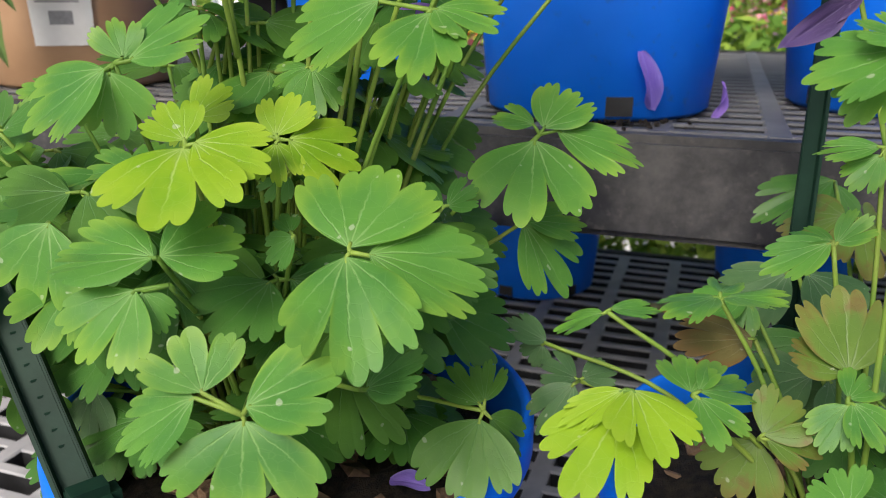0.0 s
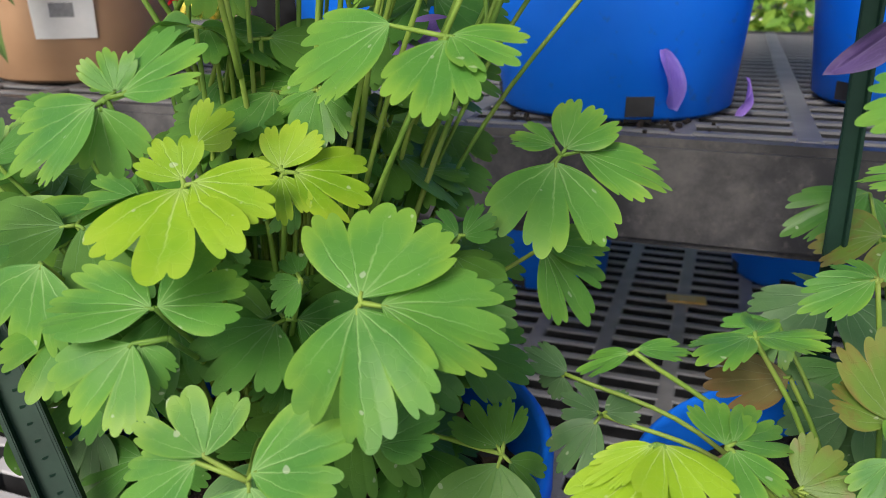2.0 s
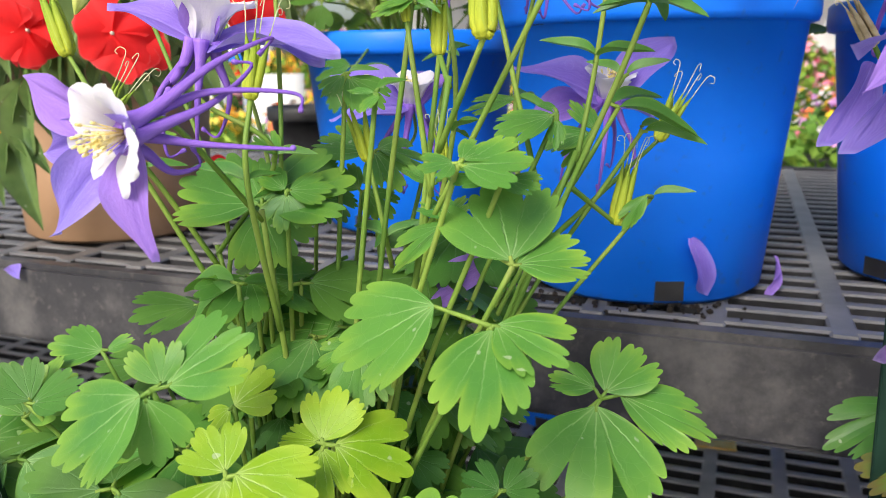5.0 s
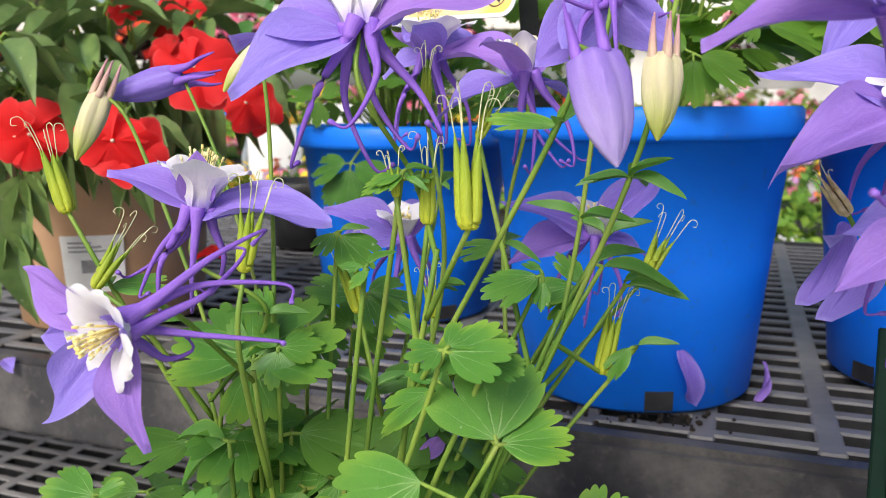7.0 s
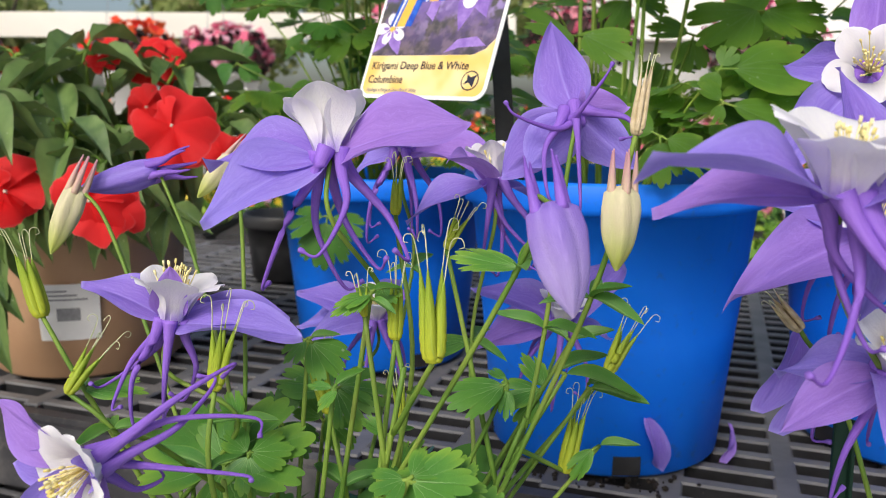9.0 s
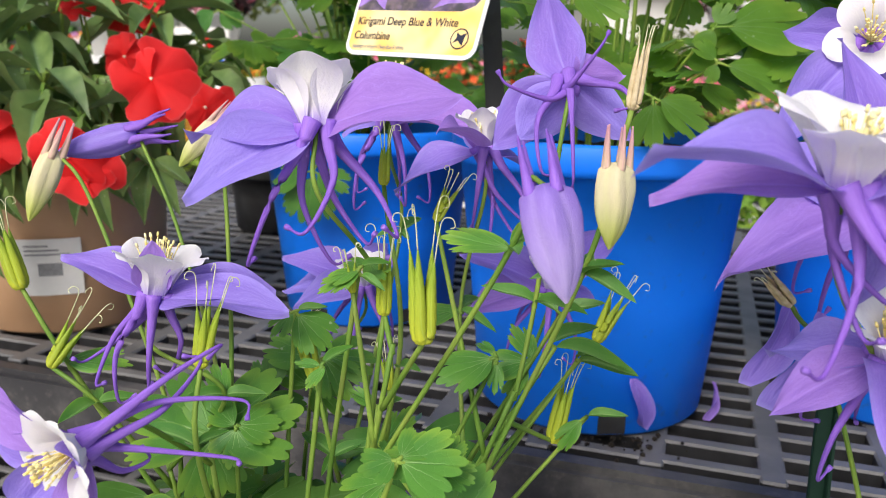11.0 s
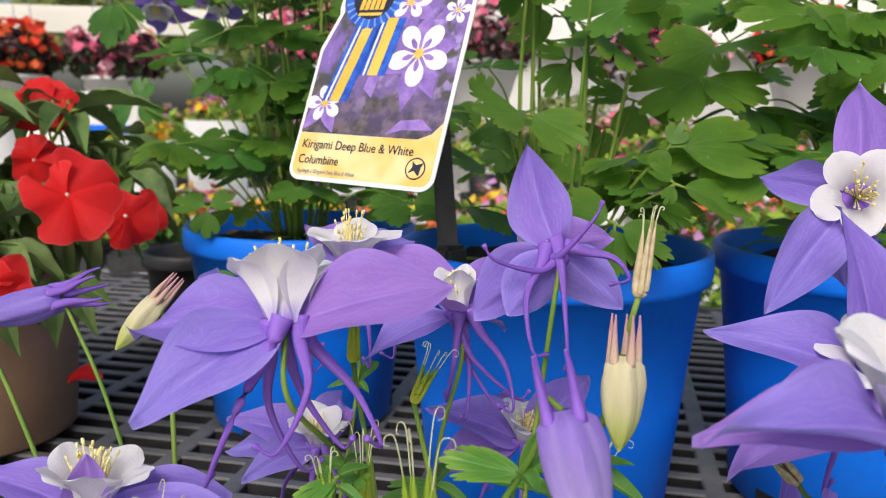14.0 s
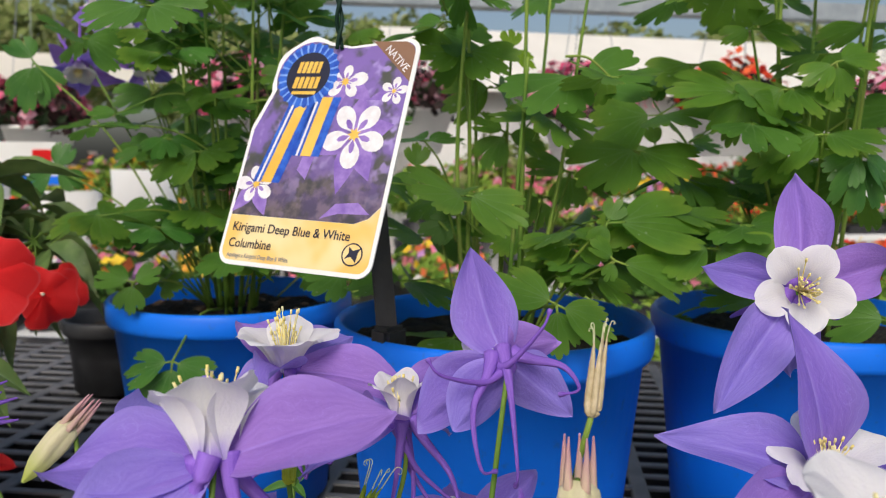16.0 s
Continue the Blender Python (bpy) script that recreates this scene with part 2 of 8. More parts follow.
def part(name, mesh, material, parent, label="", m=None):
    """One mesh object under a thing or under a part; m is its pose in the world."""
    ob = new(name, mesh)
    if mesh is not None and not mesh.materials and material is not None:
        mesh.materials.append(material)
    elif material is not None and mesh.materials[0] != material:
        ob.material_slots[0].link = "OBJECT"
        ob.material_slots[0].material = material
    if m is not None:
        ob.matrix_basis = m
    if parent is not None:
        ob.parent = parent
        ob.matrix_parent_inverse = ROOT.get(parent, Matrix.Identity(4)).inverted()
    ROOT[ob] = m.copy() if m is not None else Matrix.Identity(4)
    if label:
        ob["label"] = label
    return ob


def thing(name, place, label, category, group="", kind=""):
    """An empty at a thing's base."""
    ob = new(name)
    ob.empty_display_size = 0.02
    ob.matrix_basis = Matrix.Translation(place)
    ROOT[ob] = ob.matrix_basis.copy()
    return tagged(ob, label, category, group, kind)


def grid_faces(n, k, close=False):
    out = []
    for i in range(n - 1 if not close else n):
        for j in range(k - 1):
            a, b = i * k + j, ((i + 1) % n) * k + j
            out.append((a, b, b + 1, a + 1))
    return out


def spline(points, steps=8):
    """A smooth line through the points (Catmull-Rom)."""
    p = [Vector(q) for q in points]
    p = [p[0] * 2 - p[1]] + p + [p[-1] * 2 - p[-2]]
    out = []
    for i in range(1, len(p) - 2):
        a, b, c, d = p[i - 1], p[i], p[i + 1], p[i + 2]
        for s in range(steps):
            t = s / steps
            out.append(0.5 * (2 * b + (c - a) * t + (2 * a - 5 * b + 4 * c - d) * t * t + (3 * b - a - 3 * c + d) * t ** 3))
    out.append(p[-2])
    return out


def tube_data(line, r0, r1, sides=7, radii=None):
    verts, uvs = [], []
    n = len(line)
    up = Vector((0.31, 0.17, 0.93))
    for i, c in enumerate(line):
        d = (line[min(i + 1, n - 1)] - line[max(i - 1, 0)]).normalized()
        x = d.cross(up).normalized() if abs(d.dot(up)) < 0.98 else d.cross(Vector((1, 0, 0))).normalized()
        y = d.cross(x)
        f = i / (n - 1)
        r = radii(f) if radii else r0 + (r1 - r0) * f
        for s in range(sides):
            a = 2 * math.pi * s / sides
            verts.append(c + (x * math.cos(a) + y * math.sin(a)) * r)
            uvs.append((s / sides, f))
    faces = []
    for i in range(n - 1):
        for s in range(sides):
            a, b = i * sides + s, i * sides + (s + 1) % sides
            faces.append((a, b, b + sides, a + sides))
    faces.append(tuple(reversed(range(sides))))
    faces.append(tuple(range((n - 1) * sides, n * sides)))
    return verts, faces, uvs


def tube(name, points, r0, r1, steps=8, sides=7, radii=None):
    v, f, u = tube_data(spline(points, steps), r0, r1, sides, radii)
    return mesh_of(name, v, f, u)


def joined(name, pieces):
    verts, faces, uvs = [], [], []
    for v, f, u in pieces:
        k = len(verts)
        verts += list(v)
        faces += [tuple(i + k for i in q) for q in f]
        uvs += list(u)
    return mesh_of(name, verts, faces, uvs)


def lathe(name, profile, sides=64):
    verts = [(r * math.cos(2 * math.pi * s / sides), r * math.sin(2 * math.pi * s / sides), z) for r, z in profile for s in range(sides)]
    faces = []
    for i in range(len(profile) - 1):
        for s in range(sides):
            a, b = i * sides + s, i * sides + (s + 1) % sides
            faces.append((a, b, b + sides, a + sides))
    faces.append(tuple(reversed(range(sides))))
    me = mesh_of(name, verts, faces)
    return me


def box_bm(sx, sy, sz, bevel=0.0, seg=2):
    bm = bmesh.new()
    bmesh.ops.create_cube(bm, size=1.0)
    bmesh.ops.scale(bm, vec=(sx, sy, sz), verts=bm.verts)
    if bevel:
        bmesh.ops.bevel(bm, geom=bm.edges[:], offset=bevel, segments=seg, affect="EDGES")
    return bm


# ---- plant pieces ----
def leaflet_mesh(rng, depth=0.3, teeth=(3, 3, 3)):
    """A columbine leaflet: a wedge-footed fan of three lobes with blunt teeth, one long, along +Y, facing +Z."""
    n, k = 181, 9
    verts, uvs = [], []
    q1, q2 = -0.25 + rng.uniform(-0.05, 0.05), 0.25 + rng.uniform(-0.05, 0.05)
    cut = [rng.uniform(0.7, 1.5) * depth for _ in range(2)]
    lob = [rng.uniform(0.92, 1.05) for _ in range(2)]
    stop = [rng.uniform(0.38, 0.55) for _ in range(2)]
    tz = [rng.uniform(-0.05, 0.05) for _ in range(3)]
    ph, fold = rng.uniform(0, 6), rng.uniform(0.03, 0.12)
    warp = [rng.uniform(0.85, 1.15) for _ in range(3)]
    for i in range(n):
        u = -1 + 2 * i / (n - 1)
        a = radians(74) * u
        lo, hi, lobe = (-1.0, q1, 0) if u < q1 else (q1, q2, 1) if u < q2 else (q2, 1.0, 2)
        f = (u - lo) / (hi - lo)
        g0 = (1 - f) if lobe == 0 else f
        if lobe == 1:
            edge = 1.0 - cut[0] * (1 - f) ** 7 - cut[1] * f ** 7 - 0.07 * (2 * f - 1) ** 2
            tooth = abs(math.sin(math.pi * teeth[1] * f ** warp[1])) ** 0.55
        else:
            # the outer lobes are entire towards the foot
            e = lobe // 2
            edge = (0.95 * (1 - g0 ** 2.5) + 0.02) * lob[e] - cut[e] * (1 - g0) ** 18
            tooth = abs(math.sin(math.pi * (teeth[lobe] + 0.5) * (g0 / stop[e]) ** warp[lobe])) ** 0.55 if g0 < stop[e] else 1.0
        rad = max(0.012, edge * (0.85 + 0.15 * tooth * (0.85 + 0.15 * math.sin(11 * u + ph))))
        arch = math.sin(math.pi * min(1, max(0, f))) ** 0.5
        for j in range(k):
            g = (j / (k - 1)) ** 0.8
            r = rad * g
            x, y = r * math.sin(a) * 0.84, r * math.cos(a)
            z = -0.14 * r * r + fold * abs(x) - 0.04 * math.cos(3.3 * a) * r * r + tz[lobe] * r * r * arch
            z += 0.03 * math.sin(7 * u + ph) * g ** 3 * rad  + 0.02 * math.sin(5 * x + ph) * math.sin(6 * y + ph)
            verts.append((x, y, z))
            uvs.append(((u + 1) / 2, g))
    return mesh_of("leaflet", verts, grid_faces(n, k), uvs)


rng = random.Random(4)
LEAFLETS = [leaflet_mesh(rng, d, q) for d, q in ((0.20, (2, 3, 2)), (0.30, (2, 3, 3)), (0.34, (3, 3, 2)), (0.20, (2, 3, 3)), (0.25, (2, 3, 2)), (0.28, (2, 3, 2)), (0.32, (2, 2, 2)), (0.18, (3, 3, 2)))]

CUT_LEAFLETS = [leaflet_mesh(rng, d, q) for d, q in ((0.24, (2, 3, 2)), (0.30, (2, 3, 2)), (0.20, (2, 2, 2)), (0.27, (2, 3, 3)))]


def lance_mesh():
    n, k = 15, 17
    verts, uvs = [], []
    for i in range(n):
        u = -1 + 2 * i / (n - 1)
        for j in range(k):
            y = j / (k - 1)
            w = 0.5 * math.sin(math.pi * y ** 0.8) ** 0.75 if 0 < y < 1 else 0.0
            x = u * w
            verts.append((x, y, 0.25 * abs(x) - 0.22 * y * y + 0.02 * math.sin(7 * y)))
            uvs.append(((u + 1) / 2 * 0.3 + 0.35, 0.15 + 0.85 * max(abs(u) ** 3, y ** 6)))
    return mesh_of("lance_leaf", verts, grid_faces(n, k), uvs)


LANCE = lance_mesh()


def frame_at(base, tip, up, width, thick=None):
    """A matrix that lays a unit piece from base to tip, facing up."""
    y = Vector(tip) - Vector(base)
    length = y.length
    y = y / length
    z = Vector(up) - y * Vector(up).dot(y)
    z = z.normalized() if z.length > 1e-4 else y.orthogonal().normalized()
    x = y.cross(z)
    m = Matrix((x * width * length, y * length, z * length)).transposed().to_4x4()
    m.translation = base
    return m


UP = (0.0, -0.5, 0.85)
counter = [0]


def leaf(plant, root, joint, leaflets, material, up=UP, r=0.0007):
    """A compound leaf: its stalk from root to joint, and leaflets (base, tip, width ratio)."""
    root, joint = Vector(root), Vector(joint)
    aim = joint - root
    root = root + Vector((aim.x, aim.y, 0)) * min(0.45, 0.02 / max(0.001, Vector((aim.x, aim.y, 0)).length))
    mid = root.lerp(joint, 0.5) + Vector((0, 0, 0.10 * aim.length))
    pieces = [tube_data(spline([root, mid, joint], 6), r * 1.25, r, 7)]
    for b, t, w in leaflets:
        b = Vector(b)
        if (b - joint).length > 0.0008:
            pieces.append(tube_data([joint, joint.lerp(b, 0.5), b, b.lerp(Vector(t), 0.06)], r, r * 0.7, 6))
    stalk = part("leaf", joined("stalk", pieces), STEM, plant)
    for b, t, w in leaflets:
        counter[0] += 1
        me = BUSH_MESH if material == BUSH_LEAF else LANCE if w < 0.4 else CUT_LEAFLETS[counter[0] % 4] if material in (LEAF_BACK, LEAF_MID) else LEAFLETS[(counter[0] * 5 + 2) % len(LEAFLETS)]
        flip = -1 if counter[0] % 2 else 1
        m = frame_at(b, t, up, w * (1.12 if w >= 0.4 else 1.0)) @ Matrix.Diagonal((flip, 1, 1, 1))
        part("leaflet", me, material, stalk, m=m)
    return stalk


def sepal_mesh(rng, wide):
    """A pointed sepal with a narrow foot, one long, along +Y, facing +Z."""
    n, k = 17, 23
    verts, uvs = [], []
    tw, ph, side = rng.uniform(-0.16, 0.16), rng.uniform(0, 6), rng.uniform(-0.09, 0.09)
    for i in range(n):
        u = -1 + 2 * i / (n - 1)
        for j in range(k):
            y = j / (k - 1)
            w = wide * max(0.0, math.sin(math.pi * y ** 0.88)) ** 0.86 * (1 - 0.10 * y) + 0.05 * (1 - y) + 0.003
            x = u * w
            bow = side * y * y
            z = 0.45 * x * x / wide * (1 - 0.3 * y) + 0.07 * math.sin(math.pi * y) - 0.07 * y ** 3 + tw * u * y * 0.5
            z += 0.05 * math.sin(7 * y + ph + u) * u * u + 0.04 * y ** 7 - 0.022 * math.exp(-((u / 0.12) ** 2)) * math.sin(math.pi * y) + 0.010 * math.cos(7.5 * u + ph) * math.sin(math.pi * y)
            verts.append((x + bow, y, z))
            uvs.append(((u + 1) / 2, y))
    return mesh_of("sepal", verts, grid_faces(n, k), uvs)


def petal_mesh(rng):
    """A white petal blade, spoon-shaped with a blunt end, one long, along +Y, facing +Z."""
    n, k = 13, 17
    verts, uvs = [], []
    ph = rng.uniform(0, 6)
    for i in range(n):
        u = -1 + 2 * i / (n - 1)
        for j in range(k):
            f = (j / (k - 1)) ** 0.85
            w = 0.15 + 0.27 * math.sin(min(1.0, f / 0.75) * math.pi / 2) ** 1.5
            if f > 0.72:
                w *= math.sqrt(max(0.0, 1 - ((f - 0.72) / 0.28) ** 2 * 0.72))
            x = u * w
            y = f * (1 - 0.10 * u * u * f)
            z = 0.9 * x * x * (1.3 - f) + 0.10 * math.sin(math.pi * f) - 0.16 * f ** 3 + 0.014 * math.sin(7 * u + ph) * f
            verts.append((x, y, z))
            uvs.append(((u + 1) / 2, f))
    return mesh_of("petal", verts, grid_faces(n, k), uvs)


SEPALS = [sepal_mesh(rng, w) for w in (0.215, 0.235, 0.20, 0.225)]
PETALS = [petal_mesh(rng) for _ in range(3)]


def flower(plant, stalk, axis, size, roll=0.0, spread=82, spur=1.0, back=0.45, seed=0, white=0.47, tips=(), spur_tips=(), cup=24, lean=(0, 0, 0), broad=1.0, wide=1.0, reach=1.0, petal=None):
    """A columbine flower at the end of the stalk's points: five sepals, five white petals with spurs, stamens."""
    g = random.Random(seed)
    c = Vector(stalk[-1])
    a = Vector(axis).normalized()
    x0 = Vector((1, 0, 0)) - a * a.x
    x0 = x0.normalized() if x0.length > 0.2 else a.orthogonal().normalized()
    y0 = a.cross(x0)
    stem = part("flower", tube("flower_stalk", stalk, 0.0008, 0.0006, 8), STEM, plant)
    ends = [Vector(t) for t in tips]
    used = [math.degrees(math.atan2((e - c).dot(y0), (e - c).dot(x0))) for e in ends]
    for i in range(5):
        ang = roll + 72 * i
        if len(ends) < 5 and all(abs((ang - q + 180) % 360 - 180) > 40 for q in used):
            used.append(ang)
            ar, sp = radians(ang + g.uniform(-6, 6)), radians(spread + g.uniform(-10, 10))
            ends.append(c + ((x0 * math.cos(ar) + y0 * math.sin(ar)) * math.sin(sp) + a * math.cos(sp)) * size * g.uniform(0.92, 1.06))
    for i, e in enumerate(ends):
        b = c + (e - c) * 0.04
        part("sepal", SEPALS[(i + seed) % 4], SEPAL if (i + seed) % 3 else SEPAL_PINK, stem, m=frame_at(b, e, a + Vector(lean), broad if (e - c).length > size * 0.7 else 1.3 * broad))
    for i in range(5):
        # a petal and its spur between two sepals
        ang = radians(roll + 36 + 72 * i + g.uniform(-6, 6))
        d = x0 * math.cos(ang) + y0 * math.sin(ang)
        sp = radians(cup + g.uniform(-8, 8))
        out = d * math.sin(sp) + a * math.cos(sp)
        b = c + d * size * 0.09
        part("petal", PETALS[i % 3], petal or PETAL, stem, m=frame_at(b, b + out * size * white * g.uniform(0.93, 1.07), a * 0.7 - d, wide))
        e = Vector(spur_tips[i]) if i < len(spur_tips) else c - a * size * spur * g.uniform(0.9, 1.1) + d * size * back
        way = e - c
        hook = e + (-d * 0.13 + a * 0.05) * size
        pts = [b + a * size * 0.04, c + way * 0.18 + d * size * 0.11, c + way * 0.55 + d * size * 0.17, e + d * size * 0.02, hook]
        part("spur", tube("spur", pts, 0, 0, 6, 8, lambda f: size * (0.0095 + 0.060 * (1 - f) ** 2.0 + (0.011 if f > 0.95 else 0))), SPUR, stem)
    pieces = []
    for i in range(34):
        ang, sp = g.uniform(0, 6.28), radians(g.uniform(1, 24))
        d = (x0 * math.cos(ang) + y0 * math.sin(ang)) * math.sin(sp) + a * math.cos(sp)
        ln = size * reach * g.uniform(0.24, 0.40)
        e = c + d * ln
        pieces.append(tube_data([c, c + d * ln * 0.5, e], 0.00018, 0.00016, 4))
        pieces.append(tube_data([e - d * 0.0006, e, e + d * 0.0007], 0.00040, 0.00034, 5))
    part("flower_centre", joined("flower_centre", pieces), STAMEN, stem, "golden yellow stamens")
    return stem


def bud(plant, stalk, axis, length, material, spur_material, width=0.34, spurs=5, splay=0.25, reach=0.5):
    """A closed bud at the end of a stalk; its spurs stand out behind it."""
    c, a = Vector(stalk[-1]), Vector(axis).normalized()
    stem = part("bud", tube("bud_stalk", stalk, 0.0008, 0.0006, 8), STEM, plant)
    n, k = 60, 24
    verts, uvs = [], []
    x0 = a.orthogonal().normalized()
    y0 = a.cross(x0)
    for i in range(k):
        f = i / (k - 1)
        # broad shoulders under the spurs, then a long taper to the point
        prof = math.sqrt(min(1.0, 0.10 + f / 0.10)) * (0.80 + 0.20 * min(1.0, f / 0.28)) * (1 - max(0.0, (f - 0.24) / 0.76) ** 2.5)
        for s in range(n):
            t = 2 * math.pi * s / n
            seg = (5 * s / n + 0.25 * f) % 1.0
            keel = 1 - abs(2 * seg - 1)
            step = 0.05 * math.exp(-((seg - 0.04) / 0.05) ** 2) * f
            r = width * 0.5 * length * prof * (0.87 + 0.17 * keel ** 1.3 - step + 0.03 * math.sin(3 * t + 9 * f))
            verts.append(c + a * length * f + (x0 * math.cos(t) + y0 * math.sin(t)) * (r + 0.0003))
            uvs.append((0.5 + 0.5 * (1 - keel), f))
    faces = []
    for i in range(k - 1):
        for s in range(n):
            p, q = i * n + s, i * n + (s + 1) % n
            faces.append((p, q, q + n, p + n))
    part("bud_body", mesh_of("bud", verts, faces, uvs), material, stem)
    for i in range(spurs):
        t = 2 * math.pi * i / spurs + 0.3
        d = x0 * math.cos(t) + y0 * math.sin(t)
        b = c + a * length * 0.10 + d * length * width * 0.32
        pts = [b, c - a * length * 0.10 + d * length * width * 0.33, c - a * length * 0.55 * reach + d * length * (width * 0.26 + splay * 0.35), c - a * length * 0.85 * reach + d * length * (width * 0.22 + splay * 0.5)]
        part("spur", tube("spur", pts, 0, 0, 5, 7, lambda f: length * (0.010 + 0.046 * (1 - f) ** 1.1)), spur_material, stem)
    return stem


def seed_pod(plant, stalk, axis, length, seed=0, spread=0.16, curl=1.0, material=None, dry=False):
    """Five upright follicles with curled styles at the end of a stalk."""
    g = random.Random(seed)
    c, a = Vector(stalk[-1]), Vector(axis).normalized()
    stem = part("seed_pod", tube("pod_stalk", stalk, 0.0009, 0.0007, 8), STEM, plant)
    x0 = a.orthogonal().normalized()
    y0 = a.cross(x0)
    curls = []
    fat = 0.62 if material == STRAW else 1.0
    for i in range(5):
        t = 2 * math.pi * i / 5 + g.uniform(-0.2, 0.2)
        d = x0 * math.cos(t) + y0 * math.sin(t)
        side = d * math.cos(1.2) + a.cross(d) * math.sin(1.2)
        pts = [c, c + a * length * 0.12 + d * length * 0.075, c + a * length * 0.55 + d * length * (0.065 + spread * 0.35), c + a * length * g.uniform(0.90, 1.08) + d * length * (0.06 + spread * 0.9)]
        part("follicle", tube("follicle", pts, 0, 0, 9, 9, lambda f: length * fat * (0.004 + 0.066 * min(1.0, 0.55 + 3 * f) * (1 - max(0.0, (f - 0.55) / 0.45) ** 1.6) + 0.007 * math.sin(f * 58) * (1 - f) ** 1.2)), material or POD, stem)
        e = pts[-1]
        h = length * curl * g.uniform(0.35, 0.6)
        curls.append(tube_data(spline([e - a * length * 0.03, e + a * h * 0.55 + d * h * 0.10, e + a * h * 0.95 + d * h * 0.22, e + a * h * 0.97 + d * h * 0.42 + side * h * 0.04, e + a * h * 0.78 + d * h * 0.46 + side * h * 0.08, e + a * h * 0.74 + d * h * 0.32 + side * h * 0.10], 5), 0.00017, 0.00010, 5))
    part("style_tuft", joined("style_tuft", curls), STYLE, stem, "thin straw-coloured curled styles")
    return stem


def stem_line(plant, pts, r0=0.0014, r1=0.0010):
    return part("stem", tube("stem", pts, r0, r1, 8), STEM, plant)


# ---- structure ----
BZ, LZ = 0.765, 0.540
EDGE = Vector((0.10, 0.372, 0.0))
ALONG, BACK = Vector((0.9455, -0.3256, 0.0)), Vector((0.3256, 0.9455, 0.0))
TURNED = Matrix((ALONG, BACK, Vector((0, 0, 1)))).transposed().to_4x4()


def bench_at(u, v, z):
    m = TURNED.copy()
    m.translation = EDGE + ALONG * u + BACK * v + Vector((0, 0, z))
    return m


ground_mat = plain("pale_concrete", (0.42, 0.40, 0.37), (0.58, 0.56, 0.52), 1.3, 0.85, 0.3, 0.004)
bm = bmesh.new()
bmesh.ops.create_grid(bm, x_segments=8, y_segments=8, size=60)
ground = part("ground", bm_mesh("ground", bm), ground_mat, None)
tagged(ground, "pale dusty concrete yard floor", "ground", kind="structure")


def bench_top(label, z, u0, u1, v0, v1, lip, tone):
    """A slotted plastic bench top: long slats, cross bars and a front lip."""
    mid = (u0 + u1) / 2
    b = tagged(new("display_bench"), label, "bench", "stepped display benches")
    b.matrix_basis = bench_at(mid, v0, z)
    ROOT[b] = b.matrix_basis.copy()
    me = bm_mesh("lip", box_bm(u1 - u0, 0.016, lip, 0.004))
    part("front_lip", me, BENCH, b, "scuffed black plastic lip", bench_at(mid, v0 + 0.008, z - lip / 2))
    me = bm_mesh("rear", box_bm(u1 - u0, 0.016, lip, 0.004))
    part("rear_lip", me, BENCH, b, m=bench_at(mid, v1, z - lip / 2))
    # black sides put the deep shade of the slots into the colour
    slat = shade_sided(bm_mesh("slat", box_bm(u1 - u0, 0.0086, 0.034, 0.0012, 1)), tone, BLACK)
    v = v0 + 0.026
    while v < v1 - 0.012:
        part("slat", slat, None, b, m=bench_at(mid, v, z - 0.0175))
        v += 0.0225
    # cross bars get the same painted slot shade on their sides
    bar = shade_sided(bm_mesh("bar", box_bm(0.0125, v1 - v0 - 0.03, 0.038, 0.0012, 1)), tone, BLACK)
    u = math.ceil((u0 + 0.02) / 0.0565) * 0.0565
    while u < u1 - 0.01:
        part("cross_bar", bar, None, b, m=bench_at(u, (v0 + v1) / 2 + 0.002, z - 0.0194))
        u += 0.0565
    leg = bm_mesh("leg", box_bm(0.05, 0.05, z - 0.03, 0.006))
    for uu in (u0 + 0.1, u1 - 0.1):
        for vv in (v0 + 0.12, v1 - 0.06):
            part("leg", leg, BLACK, b, m=bench_at(uu, vv, (z - 0.03) / 2))
    return b


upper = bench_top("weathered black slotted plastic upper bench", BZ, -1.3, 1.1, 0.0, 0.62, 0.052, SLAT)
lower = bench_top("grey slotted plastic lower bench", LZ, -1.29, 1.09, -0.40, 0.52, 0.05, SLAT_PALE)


# ---- pots ----
def pot_mesh(rt, rb, h, rim=0.016, lip=0.005):
    t = 0.0022
    return lathe("pot", [(rb - 0.012, 0.006), (rb - 0.004, 0.0), (rb, 0.003), (rb + (rt - lip - rb) * 0.5, h * 0.48), (rt - lip, h - rim), (rt - lip + 0.001, h - rim),
                         (rt - 0.001, h - rim + 0.001), (rt, h - rim + 0.004), (rt, h - 0.002), (rt - 0.0015, h), (rt - t - 0.001, h), (rt - t - 0.002, h - 0.003), (rt - lip - t, h - rim),
                         (rb - t, 0.010), (rb * 0.4, 0.010)])


def soil_mesh(r, seed, bumps=0.006):
    g = random.Random(seed)
    n, k = 40, 12
    verts, uvs = [], []
    for i in range(n):
        a = 2 * math.pi * i / n
        for j in range(k):
            q = r * j / (k - 1)
            x, y = q * math.cos(a), q * math.sin(a)
            verts.append((x, y, bumps * noise.noise((x * 70 + seed, y * 70, 0)) + 0.5 * bumps * noise.noise((x * 220, y * 220, seed))))
            uvs.append((x, y))
    return mesh_of("soil", verts, grid_faces(n, k, True), uvs)


